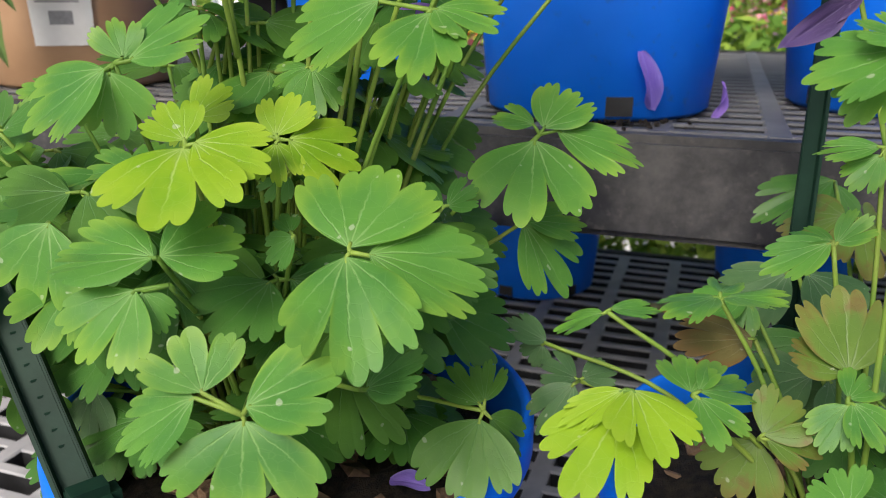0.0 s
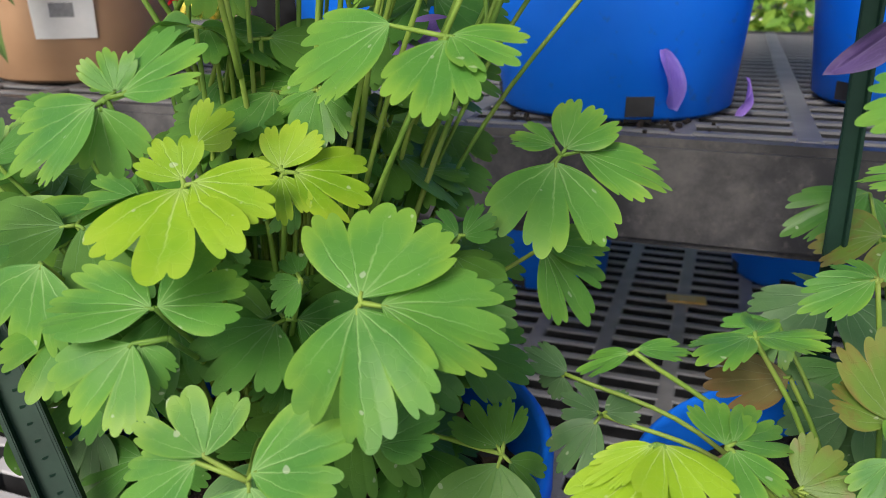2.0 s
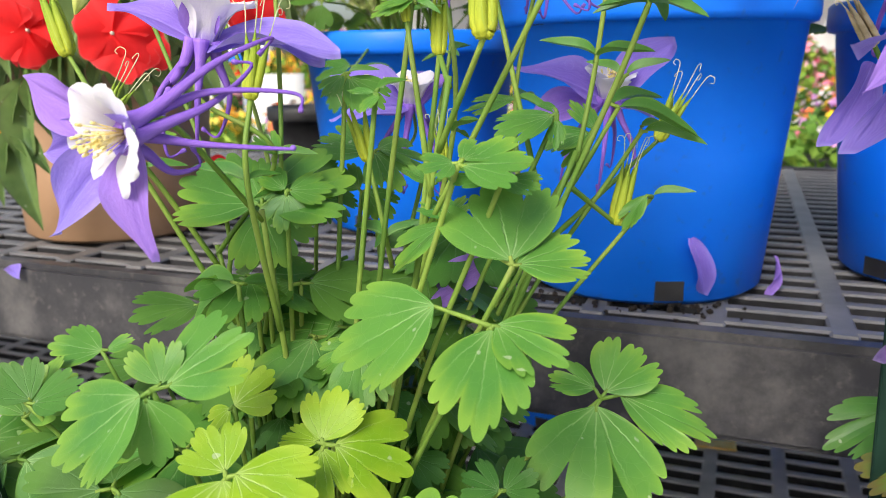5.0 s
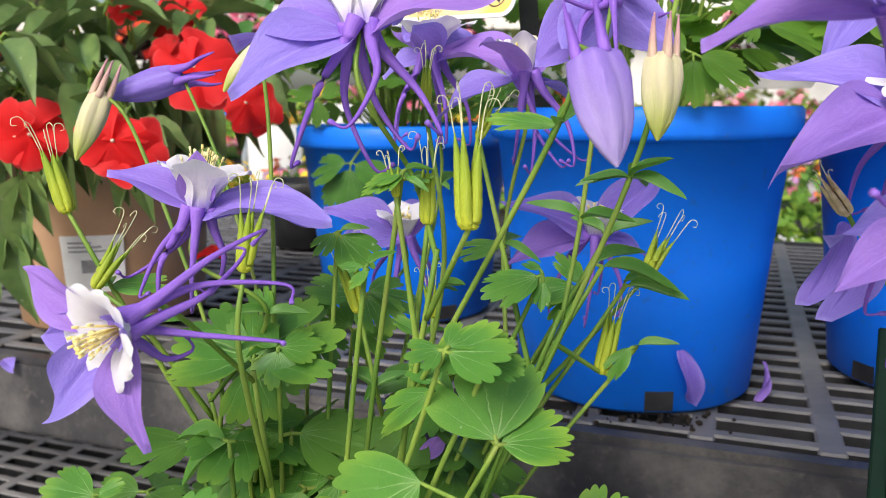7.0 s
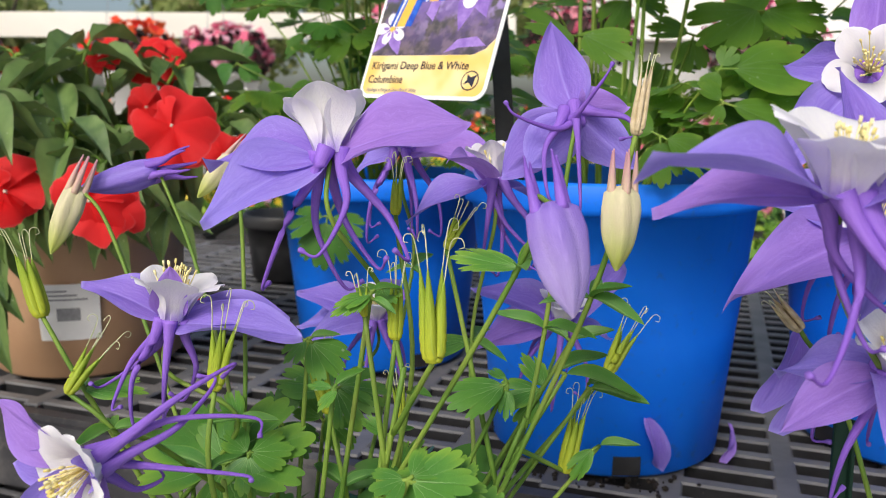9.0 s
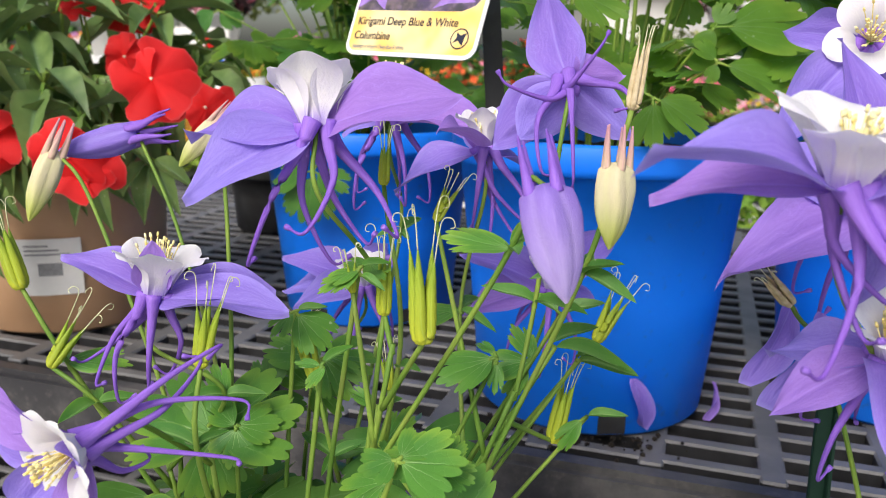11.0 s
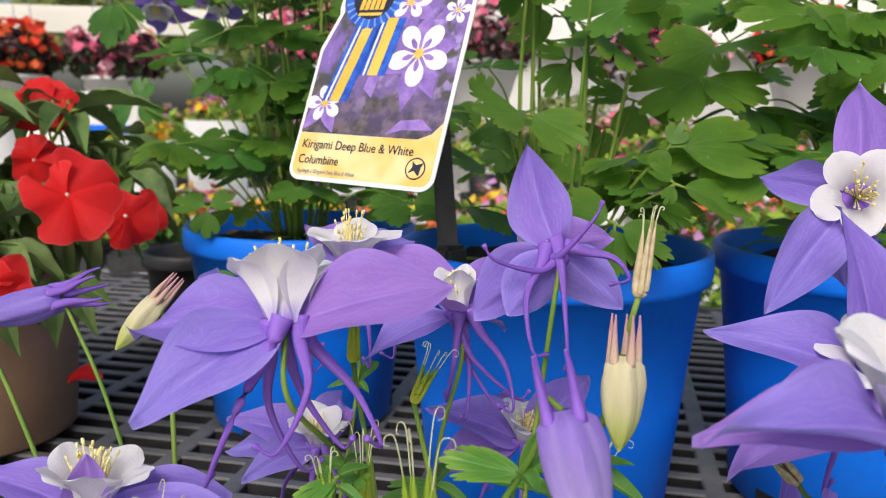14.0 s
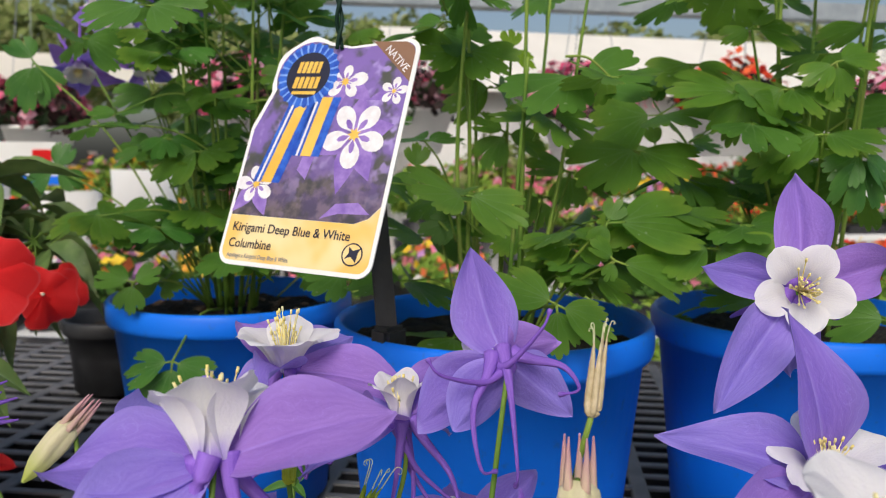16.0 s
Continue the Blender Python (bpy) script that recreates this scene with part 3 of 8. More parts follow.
def chip_mesh(g):
    bm = box_bm(1, 0.55, 0.2)
    for v in bm.verts:
        v.co += Vector((g.uniform(-0.2, 0.2), g.uniform(-0.15, 0.15), g.uniform(-0.06, 0.06)))
    return bm_mesh("bark_chip", bm)


CHIPS = [chip_mesh(rng) for _ in range(4)]
HOLE = bm_mesh("drain_hole", box_bm(0.020, 0.006, 0.016, 0.003))


def pot(name, x, y, z, rt, rb, h, material, label, seed=1, turn=0.0, soil_drop=0.014, chips=0, holes=6, group="blue nursery pots"):
    p = tagged(part(name, pot_mesh(rt, rb, h), material, None, m=pose(x, y, z, 0, 0, turn)), label, "plant pot", group)
    part("potting_soil", soil_mesh(rt - 0.009, seed), SOIL, p, "dark crumbly potting soil", pose(x, y, z + h - soil_drop))
    g = random.Random(seed)
    for i in range(chips):
        a, q = g.uniform(0, 6.28), (rt - 0.016) * math.sqrt(g.random())
        s = g.uniform(0.004, 0.011)
        part("bark_chip", CHIPS[i % 4], BARK, p, m=pose(x + q * math.cos(a), y + q * math.sin(a), z + h - soil_drop + 0.002, g.uniform(-25, 25), g.uniform(-25, 25), g.uniform(0, 360)) @ Matrix.Diagonal((s, s, s, 1)))
    if holes:
        for i in range(holes):
            a = radians(turn + 360 / holes * i)
            part("drain_hole", HOLE, BLACK, p, m=pose(x + (rb - 0.0018) * math.cos(a), y + (rb - 0.0018) * math.sin(a), z + 0.0085, 0, 0, turn + 360 / holes * i + 90))
    return p


POT_A, POT_B, POT_C = (0.091, 0.476), (-0.050, 0.642), (0.274, 0.478)
POT_F, POT_G = (-0.050, 0.243), (0.128, 0.198)
pot("plant_pot", *POT_A, BZ, 0.0825, 0.064, 0.153, BLUE, "bright blue plastic nursery pot with a fallen petal stuck on it", 3, turn=-90, holes=4)
pot("plant_pot", *POT_B, BZ, 0.0820, 0.064, 0.141, BLUE, "bright blue plastic nursery pot behind the others on the bench", 4, chips=20)
pot("plant_pot", *POT_C, BZ, 0.0825, 0.064, 0.149, BLUE, "bright blue plastic nursery pot at the end of the row", 5, turn=20)
pot("plant_pot", *POT_F, LZ, 0.081, 0.063, 0.157, BLUE, "blue plastic pot on the lower bench under the columbine leaves", 6, chips=60, soil_drop=0.02)
pot("plant_pot", *POT_G, LZ, 0.081, 0.063, 0.157, BLUE, "blue plastic pot on the lower bench with spotted leaves", 7, chips=30, soil_drop=0.02)
pot("plant_pot", -0.275, 0.625, BZ, 0.080, 0.066, 0.150, TAN, "tan plastic pot with a white barcode sticker", 8, holes=0, group="")
pot("plant_pot", 0.094, 0.788, LZ, 0.081, 0.063, 0.157, BLUE, "blue plastic pot in the shade under the upper bench", 9, chips=0)
pot("plant_pot", 0.350, 0.775, LZ, 0.081, 0.063, 0.157, BLUE, "blue plastic pot in the shade under the upper bench", 10, chips=0)


# ---- the columbine in the front pot ----
front = thing("columbine_plant", (*POT_F, LZ + 0.137), "columbine with large scalloped green leaves and violet and white flowers", "plant", "columbine plants")
ROOT_F = (POT_F[0] - 0.016, POT_F[1] + 0.022, LZ + 0.136)
right = thing("columbine_plant", (*POT_G, LZ + 0.137), "columbine with yellowing, brown-spotted leaves and large violet flowers", "plant", "columbine plants")
ROOT_G = (POT_G[0], POT_G[1], LZ + 0.136)

leaf(front, ROOT_F, (-0.0219, 0.1775, 0.7715), [((-0.0222, 0.1778, 0.7724), (-0.0165, 0.1974, 0.7912), 1.22), ((-0.0176, 0.1773, 0.7708), (0.0132, 0.1769, 0.7659), 0.88), ((-0.0230, 0.1771, 0.7702), (-0.0190, 0.1478, 0.7548), 0.93)], LEAF)
leaf(front, ROOT_F, (-0.0449, 0.1572, 0.7398), [((-0.0542, 0.1593, 0.7443), (-0.0581, 0.1633, 0.7587), 1.55), ((-0.0558, 0.1589, 0.7431), (-0.0746, 0.1535, 0.7338), 0.83), ((-0.0436, 0.1565, 0.7420), (-0.0225, 0.1550, 0.7541), 0.97), ((-0.0446, 0.1568, 0.7386), (-0.0447, 0.1452, 0.7203), 1.56)], LEAF)
leaf(front, ROOT_F, (-0.0647, 0.1752, 0.7641), [((-0.0727, 0.1748, 0.7629), (-0.0840, 0.1618, 0.7505), 1.20), ((-0.0711, 0.1748, 0.7627), (-0.0650, 0.1708, 0.7537), 0.82)], LEAF)
leaf(front, ROOT_F, (-0.0681, 0.1787, 0.7698), [((-0.0689, 0.1786, 0.7696), (-0.0953, 0.1813, 0.7734), 0.82), ((-0.0675, 0.1787, 0.7700), (-0.0484, 0.1863, 0.7754), 1.25)], LEAF)
leaf(front, ROOT_F, (-0.0634, 0.1934, 0.7939), [((-0.0641, 0.1932, 0.7930), (-0.0640, 0.1660, 0.7838), 1.24), ((-0.0614, 0.1936, 0.7944), (-0.0415, 0.1867, 0.7915), 1.09), ((-0.0637, 0.1937, 0.7952), (-0.0694, 0.1968, 0.8051), 1.40)], LEAF_YOUNG)
leaf(front, ROOT_F, (-0.0443, 0.2132, 0.7920), [((-0.0420, 0.2132, 0.7918), (-0.0212, 0.2134, 0.7871), 1.20), ((-0.0453, 0.2129, 0.7910), (-0.0417, 0.1992, 0.7838), 0.80), ((-0.0453, 0.2134, 0.7928), (-0.0419, 0.2216, 0.8050), 1.04), ((-0.0460, 0.2133, 0.7925), (-0.0576, 0.2181, 0.7934), 0.64)], LEAF_YOUNG)
leaf(front, ROOT_F, (-0.0715, 0.2277, 0.7957), [((-0.0711, 0.2277, 0.7957), (-0.0616, 0.2306, 0.8058), 1.45), ((-0.0723, 0.2275, 0.7950), (-0.0799, 0.2256, 0.7885), 1.03)], LEAF_YOUNG)
leaf(front, ROOT_F, (-0.0804, 0.1979, 0.8133), [((-0.0827, 0.1975, 0.8118), (-0.1034, 0.1898, 0.8000), 1.04), ((-0.0817, 0.1974, 0.8113), (-0.0800, 0.1936, 0.7952), 1.20), ((-0.0766, 0.1982, 0.8140), (-0.0593, 0.2019, 0.8278), 1.04), ((-0.0782, 0.1982, 0.8145), (-0.0811, 0.2006, 0.8248), 1.14)], LEAF)
leaf(front, ROOT_F, (0.0021, 0.2139, 0.8379), [((0.0017, 0.2142, 0.8390), (-0.0025, 0.2195, 0.8580), 1.40), ((0.0031, 0.2139, 0.8379), (0.0214, 0.2155, 0.8416), 0.88), ((-0.0140, 0.2334, 0.8436), (-0.0331, 0.2404, 0.8320), 0.57), ((-0.0127, 0.2388, 0.8447), (-0.0212, 0.2451, 0.8506), 0.84)], LEAF)
leaf(front, ROOT_F, (-0.0032, 0.2051, 0.8258), [((-0.0165, 0.2142, 0.8277), (-0.0435, 0.2118, 0.8168), 1.04), ((-0.0034, 0.2048, 0.8245), (-0.0079, 0.1767, 0.8147), 0.74), ((-0.0021, 0.2052, 0.8258), (0.0130, 0.1919, 0.8243), 0.91)], LEAF)
leaf(front, ROOT_F, (0.0311, 0.2536, 0.7864), [((0.0296, 0.2529, 0.7844), (0.0252, 0.2246, 0.7663), 1.09), ((0.0366, 0.2539, 0.7875), (0.0642, 0.2436, 0.7811), 0.62), ((0.0324, 0.2541, 0.7882), (0.0444, 0.2618, 0.8017), 1.10), ((0.0293, 0.2545, 0.7892), (0.0158, 0.2594, 0.7943), 0.82)], LEAF)
leaf(front, ROOT_F, (0.0253, 0.2536, 0.7561), [((0.0264, 0.2518, 0.7570), (0.0452, 0.2448, 0.7345), 0.88), ((0.0275, 0.2539, 0.7572), (0.0490, 0.2562, 0.7579), 0.77)], LEAF)
leaf(front, ROOT_F, (0.0116, 0.2024, 0.7153), [((0.0107, 0.2029, 0.7168), (0.0019, 0.2164, 0.7250), 0.97), ((0.0120, 0.2032, 0.7176), (0.0143, 0.2168, 0.7261), 0.66), ((0.0107, 0.2016, 0.7129), (0.0037, 0.1834, 0.6969), 1.14), ((0.0134, 0.2018, 0.7136), (0.0258, 0.2044, 0.6994), 0.77)], LEAF_MID)
leaf(front, ROOT_F, (-0.0206, 0.1792, 0.7344), [((-0.0187, 0.1747, 0.7368), (-0.0056, 0.1687, 0.7506), 0.85)], LEAF_DARK)
leaf(right, ROOT_G, (0.0457, 0.1768, 0.7356), [((0.0474, 0.1767, 0.7354), (0.0499, 0.1536, 0.7319), 0.94), ((0.0443, 0.1752, 0.7306), (0.0282, 0.1530, 0.7230), 0.97), ((0.0448, 0.1767, 0.7354), (0.0280, 0.1680, 0.7320), 0.46)], LEAF_YOUNG)
leaf(right, ROOT_G, (0.0639, 0.1815, 0.7316), [((0.0635, 0.1816, 0.7321), (0.0670, 0.1985, 0.7371), 0.94), ((0.0654, 0.1817, 0.7324), (0.0856, 0.1966, 0.7312), 0.62), ((0.0655, 0.1813, 0.7310), (0.0683, 0.1651, 0.7271), 1.00)], LEAF)
leaf(right, ROOT_G, (0.0777, 0.2064, 0.7481), [((0.0766, 0.2066, 0.7487), (0.0576, 0.1901, 0.7533), 0.51), ((0.0788, 0.2065, 0.7484), (0.0910, 0.1936, 0.7545), 0.70), ((0.0777, 0.2069, 0.7496), (0.0858, 0.2212, 0.7504), 0.62)], LEAF, up=(0, -0.15, 1))
leaf(right, ROOT_G, (0.0461, 0.2057, 0.7447), [((0.0450, 0.2055, 0.7442), (0.0303, 0.2082, 0.7396), 0.68), ((0.0469, 0.2059, 0.7453), (0.0604, 0.2026, 0.7480), 0.62)], LEAF, up=(0, -0.2, 1))
leaf(right, ROOT_G, (0.1083, 0.2089, 0.7631), [((0.1075, 0.2091, 0.7636), (0.0874, 0.2070, 0.7577), 0.68), ((0.1081, 0.2092, 0.7642), (0.0995, 0.2189, 0.7659), 0.62), ((0.1091, 0.2091, 0.7636), (0.1169, 0.2076, 0.7732), 0.83)], LEAF)
leaf(right, ROOT_G, (0.1064, 0.1874, 0.7336), [((0.1062, 0.1869, 0.7352), (0.1075, 0.1972, 0.7566), 1.04), ((0.1056, 0.1876, 0.7342), (0.0942, 0.1941, 0.7433), 1.04)], LEAF_SPOT)
leaf(right, ROOT_G, (0.0830, 0.1816, 0.7191), [((0.0833, 0.1810, 0.7203), (0.0941, 0.1835, 0.7296), 1.25), ((0.0842, 0.1806, 0.7192), (0.0969, 0.1744, 0.7194), 0.99), ((0.0852, 0.1880, 0.7140), (0.0768, 0.1831, 0.6989), 1.25)], LEAF_SPOT)
leaf(right, ROOT_G, (0.1015, 0.1768, 0.7317), [((0.1014, 0.1767, 0.7313), (0.0930, 0.1709, 0.7216), 0.92), ((0.1027, 0.1768, 0.7318), (0.1074, 0.1659, 0.7256), 1.04), ((0.1017, 0.1772, 0.7329), (0.1114, 0.1853, 0.7368), 0.82)], LEAF)
leaf(right, ROOT_G, (0.0925, 0.2153, 0.7320), [((0.0908, 0.2125, 0.7332), (0.0671, 0.2089, 0.7352), 0.78)], LEAF_BROWN)
leaf(right, ROOT_G, (0.0941, 0.1561, 0.7151), [((0.0936, 0.1555, 0.7164), (0.0910, 0.1588, 0.7251), 1.87)], LEAF)
leaf(right, ROOT_G, (0.1575, 0.3105, 0.7575), [((0.1566, 0.3107, 0.7579), (0.1221, 0.3070, 0.7467), 0.62), ((0.1580, 0.3101, 0.7562), (0.1597, 0.2969, 0.7407), 0.70)], LEAF_DARK)
leaf(right, ROOT_G, (0.0991, 0.1699, 0.8189), [((0.0985, 0.1697, 0.8184), (0.0772, 0.1734, 0.8136), 0.99), ((0.0985, 0.1724, 0.8170), (0.0861, 0.1723, 0.8036), 1.04), ((0.0985, 0.1701, 0.8195), (0.0883, 0.1754, 0.8261), 0.94)], LEAF)
leaf(right, ROOT_G, (0.1255, 0.2229, 0.7878), [((0.1247, 0.2230, 0.7881), (0.1065, 0.2258, 0.7873), 0.47), ((0.1247, 0.2222, 0.7858), (0.1151, 0.2193, 0.7767), 0.83)], LEAF)
leaf(front, ROOT_F, (-0.1049, 0.2019, 0.7717), [((-0.1034, 0.1999, 0.7721), (-0.1105, 0.1904, 0.7521), 1.35)], LEAF)
leaf(front, ROOT_F, (-0.1061, 0.2152, 0.7706), [((-0.1066, 0.2153, 0.7711), (-0.1235, 0.2168, 0.7789), 1.14)], LEAF_DARK)
leaf(front, ROOT_F, (-0.1080, 0.2214, 0.7122), [((-0.1079, 0.2204, 0.7124), (-0.1107, 0.2084, 0.6949), 0.83)], LEAF_GREY)
leaf(right, ROOT_G, (0.0332, 0.2386, 0.7201), [((0.0339, 0.2387, 0.7203), (0.0212, 0.2414, 0.7286), 0.73), ((0.0328, 0.2384, 0.7194), (0.0287, 0.2362, 0.7127), 1.56)], LEAF_GREY)
leaf(right, ROOT_G, (0.0439, 0.2296, 0.7107), [((0.0430, 0.2299, 0.7114), (0.0317, 0.2318, 0.7175), 1.14), ((0.0408, 0.2213, 0.7139), (0.0283, 0.2161, 0.6980), 0.78), ((0.0449, 0.2299, 0.7114), (0.0561, 0.2309, 0.7153), 0.94)], LEAF_GREY)
leaf(front, ROOT_F, (-0.0388, 0.2371, 0.8089), [((-0.0380, 0.2339, 0.8089), (-0.0355, 0.2227, 0.7970), 1.07), ((-0.0394, 0.2361, 0.8090), (-0.0515, 0.2350, 0.8059), 0.94), ((-0.0378, 0.2373, 0.8095), (-0.0280, 0.2379, 0.8113), 0.94)], LEAF)
leaf(front, ROOT_F, (-0.0377, 0.1911, 0.7710), [((-0.0377, 0.1911, 0.7710), (-0.0456, 0.1893, 0.7653), 1.24), ((-0.0394, 0.1963, 0.7707), (-0.0426, 0.2030, 0.7752), 0.84)], LEAF_DARK)
leaf(front, ROOT_F, (0.0005, 0.2323, 0.7684), [((-0.0002, 0.2323, 0.7682), (-0.0106, 0.2339, 0.7731), 1.14), ((0.0014, 0.2323, 0.7682), (0.0098, 0.2314, 0.7755), 1.22)], LEAF_DARK)
leaf(front, ROOT_F, (-0.0480, 0.2118, 0.7360), [((-0.0485, 0.2118, 0.7360), (-0.0607, 0.2136, 0.7427), 1.04), ((-0.0469, 0.2116, 0.7353), (-0.0523, 0.1995, 0.7313), 1.01)], LEAF_DARK)
leaf(front, ROOT_F, (-0.1350, 0.2507, 0.7496), [((-0.1341, 0.2510, 0.7504), (-0.1475, 0.2537, 0.7599), 1.14), ((-0.1333, 0.2502, 0.7479), (-0.1377, 0.2427, 0.7417), 1.04)], LEAF_DARK)
leaf(front, ROOT_F, (-0.0681, 0.2566, 0.8449), [((-0.0692, 0.2567, 0.8453), (-0.0922, 0.2582, 0.8548), 1.30), ((-0.0683, 0.2564, 0.8438), (-0.0613, 0.2527, 0.8273), 1.46), ((-0.0666, 0.2569, 0.8457), (-0.0424, 0.2602, 0.8566), 1.25), ((-0.0679, 0.2569, 0.8462), (-0.0709, 0.2662, 0.8594), 0.93)], LEAF)
leaf(front, ROOT_F, (-0.0591, 0.2680, 0.8003), [((-0.0586, 0.2684, 0.8016), (-0.0500, 0.2780, 0.8197), 1.24), ((-0.0600, 0.2681, 0.8006), (-0.0682, 0.2763, 0.8146), 1.08), ((-0.0579, 0.2679, 0.7996), (-0.0386, 0.2690, 0.8018), 1.04)], LEAF_DARK)
leaf(front, ROOT_F, (-0.0446, 0.2989, 0.8421), [((-0.0436, 0.2990, 0.8425), (-0.0326, 0.2926, 0.8354), 0.96), ((-0.0454, 0.2991, 0.8429), (-0.0542, 0.3008, 0.8516), 1.04)], LEAF)
leaf(front, (-0.0724, 0.2533, 0.7247), (-0.0725, 0.2434, 0.8253), [((-0.0732, 0.2434, 0.8251), (-0.0933, 0.2488, 0.8103), 0.34), ((-0.0713, 0.2435, 0.8254), (-0.0578, 0.2598, 0.8176), 0.28), ((-0.0735, 0.2435, 0.8257), (-0.0976, 0.2618, 0.8225), 0.22)], LEAF)
leaf(front, ROOT_F, (0.0348, 0.2631, 0.8718), [((0.0348, 0.2631, 0.8718), (0.0608, 0.2652, 0.8669), 0.24), ((0.0324, 0.2633, 0.8726), (0.0508, 0.2743, 0.8776), 0.25)], LEAF)
leaf(right, ROOT_G, (0.1006, 0.2447, 0.7337), [((0.1006, 0.2447, 0.7337), (0.0790, 0.2383, 0.7325), 0.66), ((0.1014, 0.2444, 0.7328), (0.0924, 0.2358, 0.7227), 0.87)], LEAF)
leaf(front, ROOT_F, (-0.1376, 0.2429, 0.7901), [((-0.1360, 0.2431, 0.7904), (-0.1458, 0.2460, 0.8012), 1.14), ((-0.1352, 0.2428, 0.7893), (-0.1203, 0.2408, 0.7984), 0.92)], LEAF_DARK)
leaf(front, ROOT_F, (-0.1437, 0.2506, 0.7813), [((-0.1429, 0.2509, 0.7821), (-0.1488, 0.2544, 0.7980), 1.14), ((-0.1420, 0.2509, 0.7821), (-0.1274, 0.2499, 0.7980), 1.04)], LEAF)
leaf(front, ROOT_F, (-0.1243, 0.2653, 0.7975), [((-0.1243, 0.2653, 0.7972), (-0.1421, 0.2657, 0.8012), 0.94), ((-0.1225, 0.2654, 0.7975), (-0.1144, 0.2667, 0.8018), 0.72)], LEAF)
leaf(front, ROOT_F, (0.0290, 0.2719, 0.8636), [((0.0281, 0.2719, 0.8636), (0.0126, 0.2716, 0.8618), 0.78), ((0.0276, 0.2716, 0.8619), (0.0191, 0.2683, 0.8547), 0.81), ((0.0299, 0.2721, 0.8645), (0.0232, 0.2788, 0.8745), 0.58)], LEAF)
leaf(front, ROOT_F, (0.0371, 0.2696, 0.8801), [((0.0379, 0.2697, 0.8806), (0.0486, 0.2657, 0.8866), 0.38), ((0.0362, 0.2698, 0.8809), (0.0271, 0.2758, 0.8865), 0.38)], LEAF)
leaf(front, ROOT_F, (0.0433, 0.2719, 0.8637), [((0.0442, 0.2720, 0.8641), (0.0620, 0.2669, 0.8635), 0.36), ((0.0433, 0.2722, 0.8655), (0.0551, 0.2774, 0.8660), 0.36)], LEAF)
leaf(front, ROOT_F, (0.0480, 0.2737, 0.8441), [((0.0484, 0.2738, 0.8444), (0.0595, 0.2693, 0.8480), 0.30), ((0.0452, 0.2688, 0.8452), (0.0364, 0.2672, 0.8355), 0.52)], LEAF)
leaf(front, ROOT_F, (-0.0313, 0.2330, 0.8776), [((-0.0309, 0.2331, 0.8783), (-0.0237, 0.2391, 0.8823), 0.30), ((-0.0318, 0.2330, 0.8776), (-0.0386, 0.2331, 0.8790), 0.47), ((-0.0306, 0.2329, 0.8771), (-0.0350, 0.2272, 0.8739), 0.46)], LEAF)
leaf(front, ROOT_F, (-0.0222, 0.2424, 0.9015), [((-0.0222, 0.2423, 0.9010), (-0.0306, 0.2368, 0.8999), 0.47), ((-0.0215, 0.2425, 0.9019), (-0.0134, 0.2479, 0.9031), 0.30), ((-0.0222, 0.2422, 0.9007), (-0.0277, 0.2365, 0.8978), 0.46)], LEAF)
leaf(front, ROOT_F, (-0.0398, 0.2908, 0.8564), [((-0.0402, 0.2908, 0.8564), (-0.0583, 0.2972, 0.8643), 0.98), ((-0.0389, 0.2908, 0.8564), (-0.0293, 0.2810, 0.8463), 0.99), ((-0.0379, 0.2910, 0.8573), (-0.0192, 0.3008, 0.8551), 0.88)], LEAF)
leaf(front, ROOT_F, (-0.0600, 0.2542, 0.8501), [((-0.0607, 0.2542, 0.8500), (-0.0668, 0.2553, 0.8566), 0.94), ((-0.0592, 0.2542, 0.8497), (-0.0466, 0.2545, 0.8518), 1.14), ((-0.0600, 0.2540, 0.8487), (-0.0612, 0.2473, 0.8392), 1.16)], LEAF)
leaf(front, ROOT_F, (0.0000, 0.2153, 0.8590), [((-0.0007, 0.2153, 0.8592), (-0.0139, 0.2159, 0.8630), 0.94), ((0.0007, 0.2154, 0.8596), (0.0036, 0.2214, 0.8651), 0.92), ((0.0000, 0.2151, 0.8579), (0.0081, 0.2101, 0.8580), 0.94)], LEAF)
leaf(front, ROOT_F, (-0.0687, 0.2677, 0.8380), [((-0.0690, 0.2678, 0.8383), (-0.0822, 0.2727, 0.8390), 0.82), ((-0.0678, 0.2678, 0.8383), (-0.0542, 0.2744, 0.8421), 0.93), ((-0.0687, 0.2675, 0.8371), (-0.0674, 0.2599, 0.8274), 1.13)], LEAF)
leaf(front, ROOT_F, (-0.0223, 0.2425, 0.9003), [((-0.0231, 0.2425, 0.9000), (-0.0328, 0.2369, 0.8974), 0.58), ((-0.0228, 0.2427, 0.9011), (-0.0264, 0.2481, 0.9030), 0.46), ((-0.0216, 0.2424, 0.8996), (-0.0151, 0.2371, 0.8981), 0.32)], LEAF)
leaf(front, ROOT_F, (0.0167, 0.2578, 0.8704), [((0.0154, 0.2577, 0.8700), (-0.0014, 0.2502, 0.8675), 0.72), ((0.0162, 0.2580, 0.8717), (0.0109, 0.2635, 0.8741), 0.46), ((0.0168, 0.2575, 0.8687), (0.0156, 0.2512, 0.8615), 0.52)], LEAF)
leaf(front, ROOT_F, (-0.0106, 0.2108, 0.8625), [((-0.0116, 0.2108, 0.8625), (-0.0193, 0.2058, 0.8632), 1.15), ((-0.0098, 0.2109, 0.8632), (-0.0025, 0.2168, 0.8679), 0.91), ((-0.0095, 0.2107, 0.8619), (0.0054, 0.2062, 0.8652), 1.22)], LEAF)
